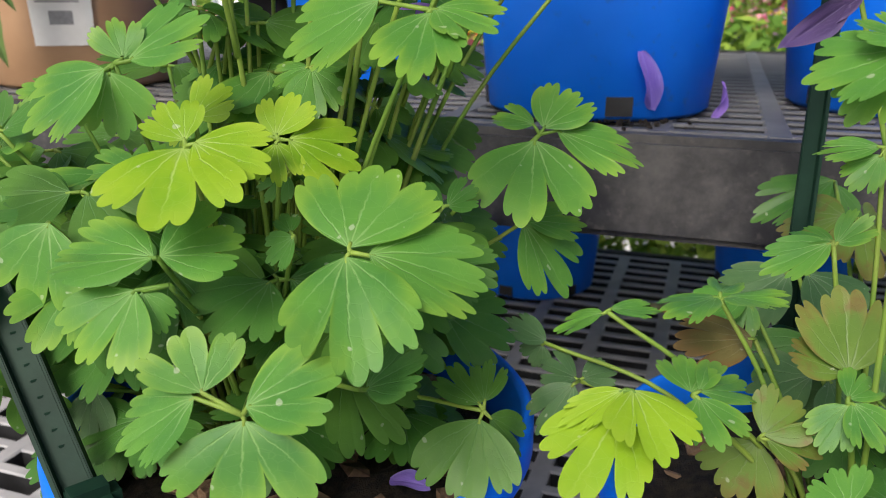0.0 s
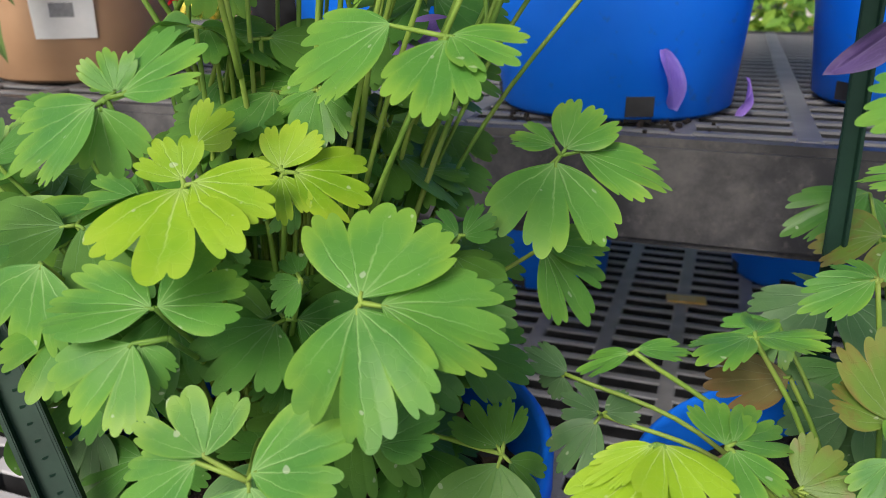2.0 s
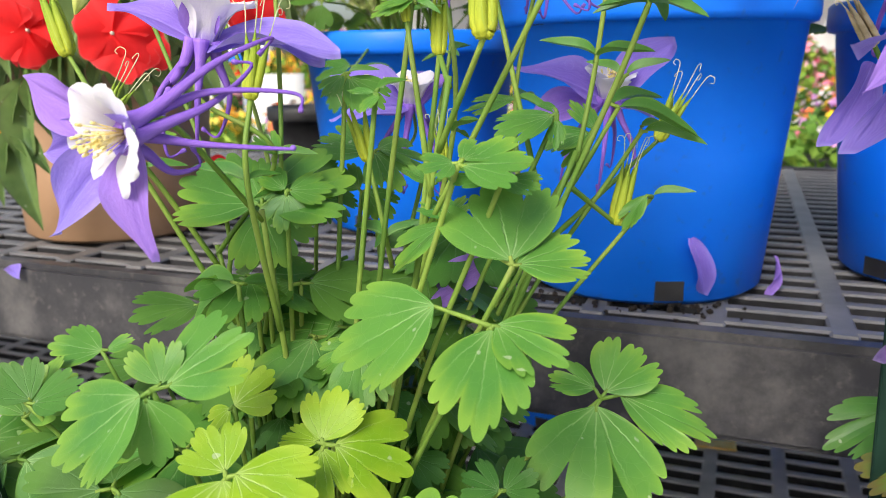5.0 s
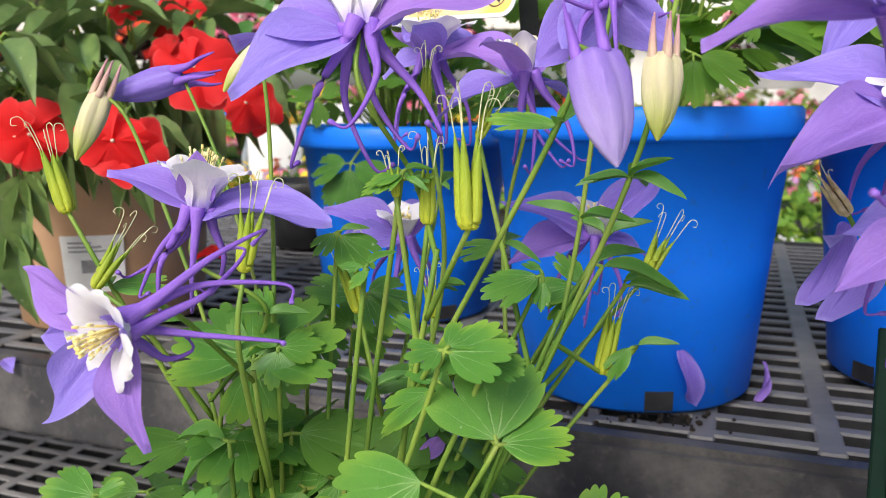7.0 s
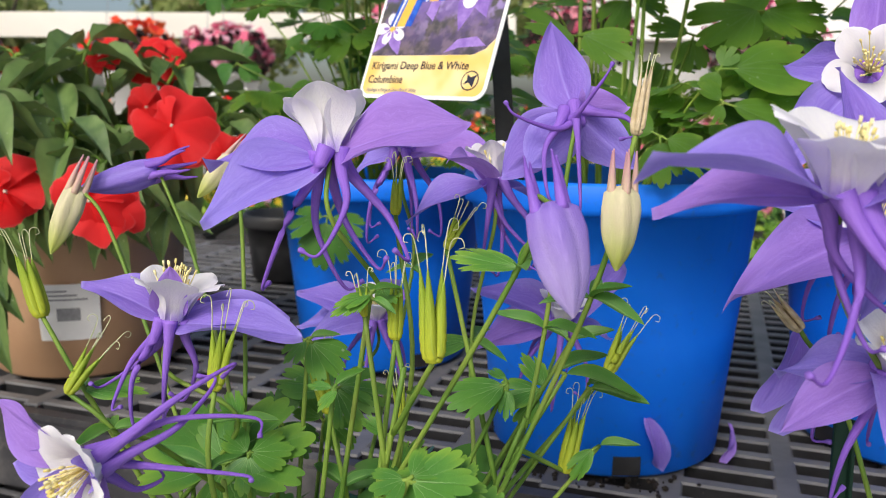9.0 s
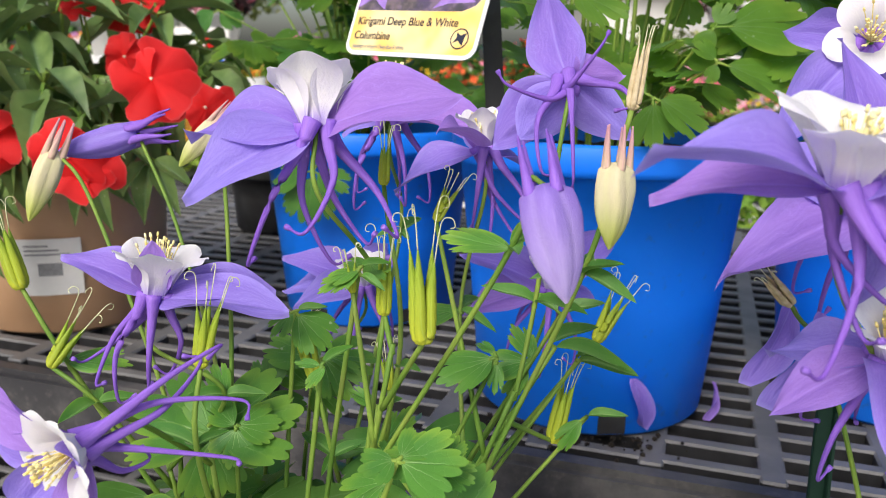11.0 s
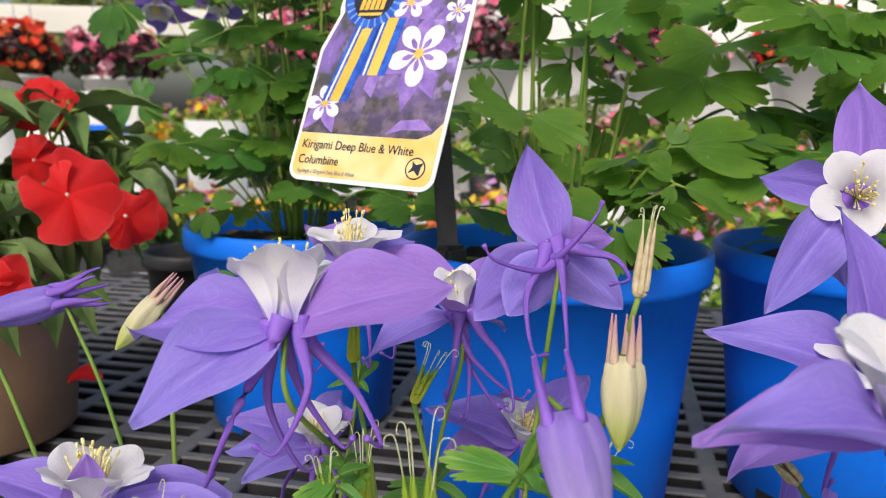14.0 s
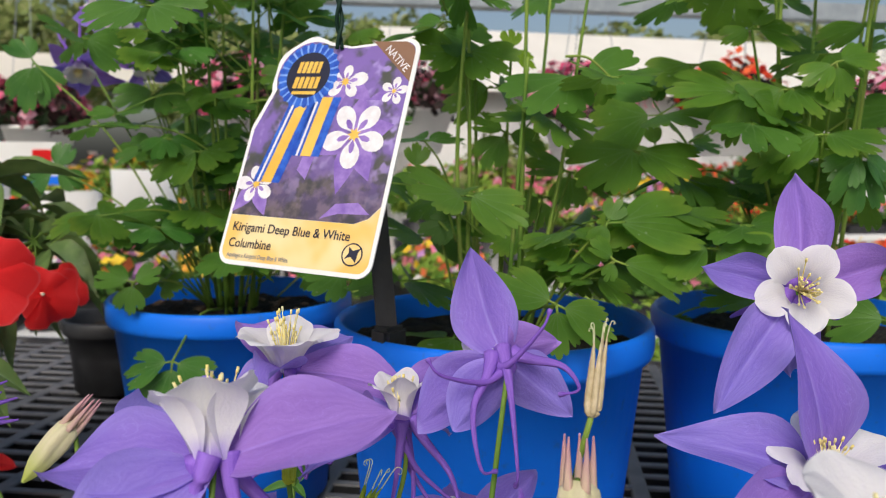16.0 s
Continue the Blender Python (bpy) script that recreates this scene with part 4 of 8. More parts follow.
leaf(front, ROOT_F, (-0.0434, 0.2647, 0.8819), [((-0.0443, 0.2647, 0.8815), (-0.0501, 0.2587, 0.8766), 0.74), ((-0.0426, 0.2648, 0.8822), (-0.0340, 0.2652, 0.8844), 0.36), ((-0.0426, 0.2646, 0.8810), (-0.0316, 0.2582, 0.8734), 0.93)], LEAF)
leaf(front, ROOT_F, (-0.0191, 0.2694, 0.8493), [((-0.0200, 0.2694, 0.8493), (-0.0281, 0.2704, 0.8554), 0.52), ((-0.0182, 0.2694, 0.8493), (-0.0113, 0.2747, 0.8509), 0.36)], LEAF)
leaf(front, ROOT_F, (-0.0712, 0.2646, 0.8089), [((-0.0721, 0.2643, 0.8081), (-0.0828, 0.2569, 0.7998), 1.03), ((-0.0703, 0.2644, 0.8081), (-0.0571, 0.2580, 0.8011), 0.95), ((-0.0712, 0.2649, 0.8103), (-0.0710, 0.2724, 0.8204), 1.08)], LEAF)
leaf(front, ROOT_F, (-0.0581, 0.2890, 0.8457), [((-0.0590, 0.2888, 0.8448), (-0.0681, 0.2817, 0.8377), 1.01), ((-0.0572, 0.2888, 0.8447), (-0.0463, 0.2821, 0.8365), 0.95), ((-0.0581, 0.2892, 0.8466), (-0.0575, 0.2938, 0.8572), 1.01)], LEAF_DARK)
leaf(front, ROOT_F, (-0.0527, 0.2636, 0.7972), [((-0.0541, 0.2640, 0.7984), (-0.0664, 0.2779, 0.8033), 1.10), ((-0.0511, 0.2638, 0.7977), (-0.0395, 0.2719, 0.7988), 1.11), ((-0.0532, 0.2631, 0.7957), (-0.0549, 0.2521, 0.7882), 1.14)], LEAF_MID)
leaf(front, ROOT_F, (-0.0348, 0.2506, 0.7881), [((-0.0350, 0.2511, 0.7897), (-0.0379, 0.2699, 0.7957), 1.13), ((-0.0335, 0.2504, 0.7874), (-0.0220, 0.2483, 0.7833), 0.96), ((-0.0363, 0.2503, 0.7873), (-0.0464, 0.2454, 0.7830), 1.04)], LEAF_DARK)
leaf(front, ROOT_F, (-0.0646, 0.2530, 0.7822), [((-0.0631, 0.2533, 0.7828), (-0.0526, 0.2624, 0.7840), 1.08), ((-0.0650, 0.2525, 0.7807), (-0.0651, 0.2418, 0.7738), 1.13), ((-0.0660, 0.2534, 0.7833), (-0.0795, 0.2667, 0.7868), 0.97)], LEAF_DARK)
leaf(front, ROOT_F, (-0.0233, 0.2687, 0.7941), [((-0.0251, 0.2686, 0.7940), (-0.0386, 0.2695, 0.7916), 1.00), ((-0.0228, 0.2693, 0.7958), (-0.0194, 0.2875, 0.8027), 1.06), ((-0.0223, 0.2683, 0.7929), (-0.0134, 0.2611, 0.7863), 1.06)], LEAF_MID)
leaf(front, ROOT_F, (-0.0464, 0.2363, 0.7779), [((-0.0450, 0.2363, 0.7779), (-0.0333, 0.2392, 0.7760), 0.99), ((-0.0474, 0.2359, 0.7767), (-0.0530, 0.2276, 0.7715), 1.01), ((-0.0472, 0.2368, 0.7795), (-0.0554, 0.2537, 0.7836), 1.13)], LEAF_DARK)
leaf(front, ROOT_F, (-0.0265, 0.2455, 0.7721), [((-0.0265, 0.2460, 0.7737), (-0.0265, 0.2645, 0.7786), 0.98), ((-0.0251, 0.2452, 0.7712), (-0.0149, 0.2408, 0.7666), 1.11), ((-0.0281, 0.2452, 0.7714), (-0.0394, 0.2427, 0.7681), 0.98)], LEAF_DARK)
leaf(front, ROOT_F, (-0.0118, 0.2639, 0.7787), [((-0.0132, 0.2643, 0.7799), (-0.0239, 0.2779, 0.7838), 0.98), ((-0.0102, 0.2642, 0.7794), (0.0029, 0.2732, 0.7801), 0.95), ((-0.0123, 0.2634, 0.7772), (-0.0149, 0.2525, 0.7699), 1.12)], LEAF_MID)
leaf(front, ROOT_F, (-0.0718, 0.2417, 0.7646), [((-0.0715, 0.2412, 0.7632), (-0.0661, 0.2309, 0.7572), 0.99), ((-0.0735, 0.2418, 0.7651), (-0.0880, 0.2488, 0.7653), 1.15), ((-0.0706, 0.2421, 0.7657), (-0.0645, 0.2558, 0.7683), 1.12)], LEAF_DARK)
leaf(front, ROOT_F, (-0.0640, 0.2751, 0.7852), [((-0.0646, 0.2746, 0.7837), (-0.0660, 0.2635, 0.7758), 1.14), ((-0.0655, 0.2755, 0.7865), (-0.0786, 0.2894, 0.7914), 1.06), ((-0.0624, 0.2753, 0.7857), (-0.0500, 0.2834, 0.7867), 1.09)], LEAF_MID)
leaf(front, ROOT_F, (-0.0439, 0.2829, 0.8005), [((-0.0435, 0.2824, 0.7989), (-0.0385, 0.2713, 0.7904), 1.14), ((-0.0458, 0.2830, 0.8010), (-0.0609, 0.2904, 0.8024), 1.09), ((-0.0428, 0.2834, 0.8019), (-0.0342, 0.2992, 0.8074), 1.14)], LEAF_MID)
leaf(front, ROOT_F, (-0.1370, 0.2642, 0.7220), [((-0.1334, 0.2644, 0.7220), (-0.1076, 0.2654, 0.7156), 1.22), ((-0.1389, 0.2672, 0.7220), (-0.1528, 0.2890, 0.7080), 1.12), ((-0.1386, 0.2610, 0.7220), (-0.1504, 0.2380, 0.7176), 0.96)], LEAF_DARK)
leaf(front, ROOT_F, (-0.0076, 0.3285, 0.7805), [((-0.0061, 0.3312, 0.7805), (0.0046, 0.3502, 0.7682), 0.99), ((-0.0106, 0.3285, 0.7805), (-0.0324, 0.3281, 0.7807), 1.25), ((-0.0060, 0.3259, 0.7805), (0.0053, 0.3073, 0.7684), 1.16)], LEAF_MID)
leaf(front, ROOT_F, (-0.0135, 0.2288, 0.7008), [((-0.0130, 0.2252, 0.7008), (-0.0093, 0.1994, 0.7017), 1.07), ((-0.0106, 0.2310, 0.7008), (0.0098, 0.2472, 0.6914), 0.96), ((-0.0168, 0.2301, 0.7008), (-0.0411, 0.2396, 0.6981), 0.95)], LEAF_DARK)
leaf(front, ROOT_F, (-0.0014, 0.2709, 0.7474), [((0.0011, 0.2692, 0.7474), (0.0193, 0.2571, 0.7360), 1.13), ((-0.0012, 0.2740, 0.7474), (0.0001, 0.2957, 0.7362), 1.12), ((-0.0041, 0.2695, 0.7474), (-0.0236, 0.2597, 0.7480), 1.01)], LEAF_DARK)
leaf(front, ROOT_F, (-0.0188, 0.2223, 0.7521), [((-0.0216, 0.2209, 0.7521), (-0.0418, 0.2110, 0.7470), 1.01), ((-0.0162, 0.2206, 0.7521), (0.0026, 0.2081, 0.7397), 1.01), ((-0.0186, 0.2254, 0.7521), (-0.0174, 0.2479, 0.7506), 1.16)], LEAF_DARK)
leaf(front, ROOT_F, (-0.0185, 0.3158, 0.7810), [((-0.0209, 0.3150, 0.7810), (-0.0383, 0.3087, 0.7778), 0.99), ((-0.0165, 0.3142, 0.7810), (-0.0023, 0.3023, 0.7734), 1.25), ((-0.0180, 0.3184, 0.7810), (-0.0149, 0.3366, 0.7828), 0.99)], LEAF_MID)
leaf(front, ROOT_F, (-0.1520, 0.3007, 0.7236), [((-0.1523, 0.2976, 0.7236), (-0.1544, 0.2751, 0.7235), 1.11), ((-0.1492, 0.3021, 0.7236), (-0.1288, 0.3116, 0.7190), 1.16), ((-0.1546, 0.3025, 0.7236), (-0.1732, 0.3153, 0.7238), 0.98)], LEAF_MID)
leaf(front, ROOT_F, (-0.1040, 0.2879, 0.7263), [((-0.1042, 0.2842, 0.7263), (-0.1049, 0.2577, 0.7174), 1.13), ((-0.1008, 0.2897, 0.7263), (-0.0775, 0.3024, 0.7104), 0.98), ((-0.1072, 0.2898, 0.7263), (-0.1299, 0.3035, 0.7145), 1.03)], LEAF_DARK)
leaf(front, ROOT_F, (-0.0866, 0.3024, 0.7493), [((-0.0885, 0.3042, 0.7493), (-0.1021, 0.3168, 0.7454), 1.08), ((-0.0872, 0.2999, 0.7493), (-0.0911, 0.2819, 0.7426), 1.18), ((-0.0841, 0.3032, 0.7493), (-0.0665, 0.3089, 0.7455), 0.97)], LEAF_MID)
leaf(front, ROOT_F, (-0.0485, 0.3399, 0.7409), [((-0.0466, 0.3376, 0.7409), (-0.0330, 0.3211, 0.7336), 1.15), ((-0.0474, 0.3427, 0.7409), (-0.0401, 0.3627, 0.7306), 1.20), ((-0.0514, 0.3394, 0.7409), (-0.0725, 0.3356, 0.7319), 0.97)], LEAF_DARK)
leaf(front, ROOT_F, (-0.0668, 0.2968, 0.7207), [((-0.0642, 0.2977, 0.7207), (-0.0458, 0.3035, 0.7152), 1.19), ((-0.0688, 0.2987, 0.7207), (-0.0831, 0.3116, 0.7130), 0.95), ((-0.0673, 0.2942, 0.7207), (-0.0713, 0.2753, 0.7199), 1.04)], LEAF_DARK)
leaf(front, ROOT_F, (-0.1137, 0.2331, 0.6922), [((-0.1147, 0.2300, 0.6922), (-0.1224, 0.2084, 0.6795), 1.09), ((-0.1105, 0.2337, 0.6922), (-0.0879, 0.2380, 0.6898), 1.18), ((-0.1158, 0.2355, 0.6922), (-0.1309, 0.2528, 0.6846), 1.22)], LEAF_DARK)
leaf(front, ROOT_F, (-0.0979, 0.2233, 0.7290), [((-0.0952, 0.2219, 0.7290), (-0.0765, 0.2120, 0.7204), 0.99), ((-0.0980, 0.2262, 0.7290), (-0.0989, 0.2473, 0.7281), 1.20), ((-0.1003, 0.2217, 0.7290), (-0.1181, 0.2102, 0.7187), 1.19)], LEAF_DARK)
leaf(front, ROOT_F, (-0.0374, 0.3145, 0.7546), [((-0.0346, 0.3161, 0.7546), (-0.0148, 0.3275, 0.7496), 1.13), ((-0.0402, 0.3161, 0.7546), (-0.0601, 0.3275, 0.7451), 0.97), ((-0.0374, 0.3113, 0.7546), (-0.0371, 0.2884, 0.7513), 1.12)], LEAF_MID)
leaf(front, ROOT_F, (-0.0322, 0.2323, 0.7237), [((-0.0339, 0.2303, 0.7237), (-0.0455, 0.2157, 0.7196), 1.04), ((-0.0297, 0.2319, 0.7237), (-0.0113, 0.2292, 0.7220), 1.17), ((-0.0332, 0.2347, 0.7237), (-0.0401, 0.2519, 0.7139), 1.16)], LEAF_DARK)
leaf(front, ROOT_F, (-0.0407, 0.2824, 0.7644), [((-0.0406, 0.2849, 0.7644), (-0.0399, 0.3032, 0.7593), 1.06), ((-0.0430, 0.2812, 0.7644), (-0.0591, 0.2726, 0.7657), 1.12), ((-0.0386, 0.2810, 0.7644), (-0.0230, 0.2714, 0.7598), 1.02)], LEAF_MID)
leaf(front, ROOT_F, (-0.1386, 0.2073, 0.7348), [((-0.1358, 0.2085, 0.7348), (-0.1162, 0.2176, 0.7247), 1.13), ((-0.1411, 0.2090, 0.7348), (-0.1589, 0.2214, 0.7246), 0.97), ((-0.1388, 0.2042, 0.7348), (-0.1405, 0.1826, 0.7272), 1.09)], LEAF_MID)
leaf(front, ROOT_F, (-0.1596, 0.2626, 0.7174), [((-0.1607, 0.2649, 0.7174), (-0.1688, 0.2818, 0.7123), 1.08), ((-0.1610, 0.2604, 0.7174), (-0.1715, 0.2448, 0.7081), 1.07), ((-0.1570, 0.2624, 0.7174), (-0.1382, 0.2612, 0.7124), 0.99)], LEAF_DARK)
leaf(front, ROOT_F, (-0.1013, 0.2341, 0.6953), [((-0.0988, 0.2349, 0.6953), (-0.0808, 0.2411, 0.6849), 1.14), ((-0.1033, 0.2358, 0.6953), (-0.1177, 0.2482, 0.6850), 0.98), ((-0.1018, 0.2314, 0.6953), (-0.1052, 0.2128, 0.6842), 1.14)], LEAF_DARK)
leaf(front, ROOT_F, (-0.1266, 0.3054, 0.7290), [((-0.1294, 0.3051, 0.7290), (-0.1496, 0.3029, 0.7196), 1.08), ((-0.1249, 0.3031, 0.7290), (-0.1128, 0.2868, 0.7302), 0.96), ((-0.1255, 0.3080, 0.7290), (-0.1175, 0.3267, 0.7183), 1.19)], LEAF_DARK)
leaf(front, ROOT_F, (-0.0525, 0.2099, 0.7087), [((-0.0539, 0.2069, 0.7087), (-0.0639, 0.1854, 0.6966), 0.96), ((-0.0492, 0.2102, 0.7087), (-0.0255, 0.2125, 0.6975), 1.06), ((-0.0544, 0.2126, 0.7087), (-0.0683, 0.2319, 0.7108), 1.07)], LEAF_DARK)
leaf(front, ROOT_F, (-0.0057, 0.2145, 0.7557), [((-0.0079, 0.2128, 0.7557), (-0.0240, 0.2005, 0.7505), 1.05), ((-0.0030, 0.2135, 0.7557), (0.0157, 0.2058, 0.7554), 1.07), ((-0.0061, 0.2173, 0.7557), (-0.0089, 0.2374, 0.7465), 1.03)], LEAF_DARK)
leaf(front, ROOT_F, (-0.1707, 0.2685, 0.7448), [((-0.1721, 0.2712, 0.7448), (-0.1824, 0.2900, 0.7328), 0.98), ((-0.1722, 0.2659, 0.7448), (-0.1833, 0.2476, 0.7367), 0.96), ((-0.1677, 0.2685, 0.7448), (-0.1462, 0.2682, 0.7351), 1.06)], LEAF_DARK)
leaf(front, ROOT_F, (-0.0156, 0.2363, 0.7562), [((-0.0186, 0.2341, 0.7562), (-0.0403, 0.2185, 0.7577), 1.15), ((-0.0122, 0.2348, 0.7562), (0.0122, 0.2239, 0.7474), 1.16), ((-0.0160, 0.2400, 0.7562), (-0.0189, 0.2665, 0.7546), 0.97)], LEAF_MID)
leaf(front, ROOT_F, (-0.1416, 0.2282, 0.7484), [((-0.1401, 0.2257, 0.7484), (-0.1297, 0.2076, 0.7434), 0.98), ((-0.1401, 0.2308, 0.7484), (-0.1297, 0.2489, 0.7464), 1.04), ((-0.1445, 0.2282, 0.7484), (-0.1654, 0.2280, 0.7437), 0.97)], LEAF_DARK)
leaf(front, ROOT_F, (-0.0197, 0.2439, 0.6926), [((-0.0231, 0.2437, 0.6926), (-0.0473, 0.2423, 0.6914), 1.07), ((-0.0178, 0.2411, 0.6926), (-0.0044, 0.2209, 0.6923), 1.07), ((-0.0182, 0.2469, 0.6926), (-0.0076, 0.2687, 0.6880), 1.21)], LEAF_MID)
leaf(front, ROOT_F, (-0.0899, 0.2146, 0.7054), [((-0.0886, 0.2174, 0.7054), (-0.0798, 0.2369, 0.7018), 1.21), ((-0.0929, 0.2143, 0.7054), (-0.1142, 0.2121, 0.7011), 0.95), ((-0.0881, 0.2122, 0.7054), (-0.0754, 0.1949, 0.7028), 0.96)], LEAF_DARK)
leaf(front, ROOT_F, (-0.1628, 0.2385, 0.7168), [((-0.1596, 0.2406, 0.7168), (-0.1373, 0.2555, 0.7060), 1.11), ((-0.1661, 0.2402, 0.7168), (-0.1902, 0.2519, 0.7097), 1.25), ((-0.1625, 0.2348, 0.7168), (-0.1604, 0.2080, 0.7040), 0.99)], LEAF_MID)
leaf(front, ROOT_F, (-0.1153, 0.3106, 0.7513), [((-0.1117, 0.3112, 0.7513), (-0.0857, 0.3155, 0.7389), 1.18), ((-0.1177, 0.3134, 0.7513), (-0.1345, 0.3337, 0.7478), 0.98), ((-0.1166, 0.3071, 0.7513), (-0.1256, 0.2823, 0.7379), 1.01)], LEAF_MID)
leaf(front, ROOT_F, (-0.0084, 0.2983, 0.7491), [((-0.0116, 0.2968, 0.7491), (-0.0349, 0.2861, 0.7340), 1.12), ((-0.0055, 0.2962, 0.7491), (0.0155, 0.2815, 0.7347), 1.18), ((-0.0081, 0.3018, 0.7491), (-0.0060, 0.3273, 0.7401), 1.06)], LEAF_DARK)
leaf(front, ROOT_F, (-0.0338, 0.2240, 0.7194), [((-0.0373, 0.2227, 0.7194), (-0.0624, 0.2135, 0.7205), 1.24), ((-0.0309, 0.2216, 0.7194), (-0.0104, 0.2046, 0.7050), 1.06), ((-0.0332, 0.2276, 0.7194), (-0.0289, 0.2540, 0.7200), 1.18)], LEAF_MID)
leaf(front, ROOT_F, (-0.0277, 0.3150, 0.7792), [((-0.0292, 0.3121, 0.7792), (-0.0402, 0.2921, 0.7811), 1.00), ((-0.0245, 0.3150, 0.7792), (-0.0016, 0.3157, 0.7664), 1.21), ((-0.0294, 0.3177, 0.7792), (-0.0414, 0.3371, 0.7747), 1.01)], LEAF_DARK)
leaf(front, ROOT_F, (-0.0735, 0.2930, 0.7334), [((-0.0756, 0.2944, 0.7334), (-0.0908, 0.3047, 0.7324), 1.09), ((-0.0737, 0.2904, 0.7334), (-0.0748, 0.2722, 0.7348), 0.96), ((-0.0712, 0.2942, 0.7334), (-0.0548, 0.3024, 0.7247), 0.99)], LEAF_MID)
leaf(front, ROOT_F, (-0.0850, 0.2327, 0.7433), [((-0.0849, 0.2297, 0.7433), (-0.0840, 0.2083, 0.7437), 1.10), ((-0.0825, 0.2344, 0.7433), (-0.0645, 0.2459, 0.7429), 0.96), ((-0.0877, 0.2341, 0.7433), (-0.1068, 0.2438, 0.7454), 0.99)], LEAF_DARK)
leaf(front, ROOT_F, (-0.1221, 0.2555, 0.7731), [((-0.1193, 0.2574, 0.7731), (-0.0997, 0.2707, 0.7749), 1.11), ((-0.1251, 0.2570, 0.7731), (-0.1465, 0.2672, 0.7631), 1.13), ((-0.1218, 0.2522, 0.7731), (-0.1199, 0.2286, 0.7746), 1.05)], LEAF_DARK)
leaf(front, ROOT_F, (-0.0278, 0.2491, 0.7326), [((-0.0249, 0.2513, 0.7326), (-0.0038, 0.2673, 0.7326), 1.01), ((-0.0312, 0.2505, 0.7326), (-0.0556, 0.2606, 0.7300), 1.03), ((-0.0273, 0.2454, 0.7326), (-0.0237, 0.2193, 0.7222), 0.95)], LEAF_MID)
leaf(front, ROOT_F, (-0.1352, 0.2242, 0.7126), [((-0.1327, 0.2227, 0.7126), (-0.1148, 0.2120, 0.7082), 0.96), ((-0.1352, 0.2271, 0.7126), (-0.1351, 0.2480, 0.7110), 1.01), ((-0.1378, 0.2227, 0.7126), (-0.1559, 0.2123, 0.7008), 0.96)], LEAF_MID)
leaf(front, ROOT_F, (-0.1320, 0.2727, 0.7676), [((-0.1289, 0.2747, 0.7676), (-0.1072, 0.2893, 0.7594), 1.08), ((-0.1353, 0.2743, 0.7676), (-0.1588, 0.2857, 0.7552), 1.02), ((-0.1317, 0.2691, 0.7676), (-0.1297, 0.2430, 0.7548), 1.12)], LEAF_DARK)
leaf(front, ROOT_F, (-0.1253, 0.3081, 0.7766), [((-0.1283, 0.3079, 0.7766), (-0.1493, 0.3058, 0.7771), 0.96), ((-0.1236, 0.3057, 0.7766), (-0.1112, 0.2886, 0.7783), 1.04), ((-0.1241, 0.3108, 0.7766), (-0.1156, 0.3302, 0.7707), 1.04)], LEAF_MID)
leaf(front, ROOT_F, (-0.1526, 0.2876, 0.7161), [((-0.1531, 0.2847, 0.7161), (-0.1561, 0.2637, 0.7132), 1.07), ((-0.1499, 0.2888, 0.7161), (-0.1302, 0.2968, 0.7088), 1.06), ((-0.1550, 0.2894, 0.7161), (-0.1718, 0.3024, 0.7181), 1.19)], LEAF_MID)
leaf(front, ROOT_F, (-0.0039, 0.2360, 0.7327), [((-0.0061, 0.2332, 0.7327), (-0.0216, 0.2134, 0.7250), 0.96), ((-0.0004, 0.2355, 0.7327), (0.0245, 0.2321, 0.7252), 1.07), ((-0.0053, 0.2392, 0.7327), (-0.0149, 0.2625, 0.7342), 1.24)], LEAF_DARK)
leaf(front, ROOT_F, (-0.0423, 0.2781, 0.7330), [((-0.0405, 0.2799, 0.7330), (-0.0272, 0.2921, 0.7295), 1.01), ((-0.0448, 0.2789, 0.7330), (-0.0621, 0.2841, 0.7299), 1.06), ((-0.0418, 0.2757, 0.7330), (-0.0376, 0.2581, 0.7257), 1.24)], LEAF_DARK)
leaf(front, ROOT_F, (-0.0149, 0.2433, 0.7238), [((-0.0131, 0.2411, 0.7238), (0.0001, 0.2250, 0.7174), 1.00), ((-0.0139, 0.2461, 0.7238), (-0.0067, 0.2656, 0.7157), 1.04), ((-0.0178, 0.2428, 0.7238), (-0.0382, 0.2392, 0.7219), 1.19)], LEAF_MID)
leaf(front, ROOT_F, (-0.1066, 0.2282, 0.7350), [((-0.1093, 0.2265, 0.7350), (-0.1280, 0.2146, 0.7316), 1.09), ((-0.1039, 0.2268, 0.7350), (-0.0842, 0.2166, 0.7231), 1.07), ((-0.1068, 0.2313, 0.7350), (-0.1080, 0.2534, 0.7338), 1.17)], LEAF_DARK)
leaf(front, ROOT_F, (-0.0454, 0.2050, 0.7546), [((-0.0422, 0.2049, 0.7546), (-0.0187, 0.2037, 0.7485), 1.07), ((-0.0469, 0.2080, 0.7546), (-0.0577, 0.2288, 0.7487), 0.98), ((-0.0472, 0.2023, 0.7546), (-0.0598, 0.1824, 0.7489), 1.16)], LEAF_DARK)
leaf(front, ROOT_F, (-0.0764, 0.2128, 0.7555), [((-0.0761, 0.2094, 0.7555), (-0.0739, 0.1853, 0.7438), 0.95), ((-0.0737, 0.2148, 0.7555), (-0.0539, 0.2289, 0.7558), 1.10), ((-0.0795, 0.2142, 0.7555), (-0.1017, 0.2241, 0.7484), 1.11)], LEAF_DARK)
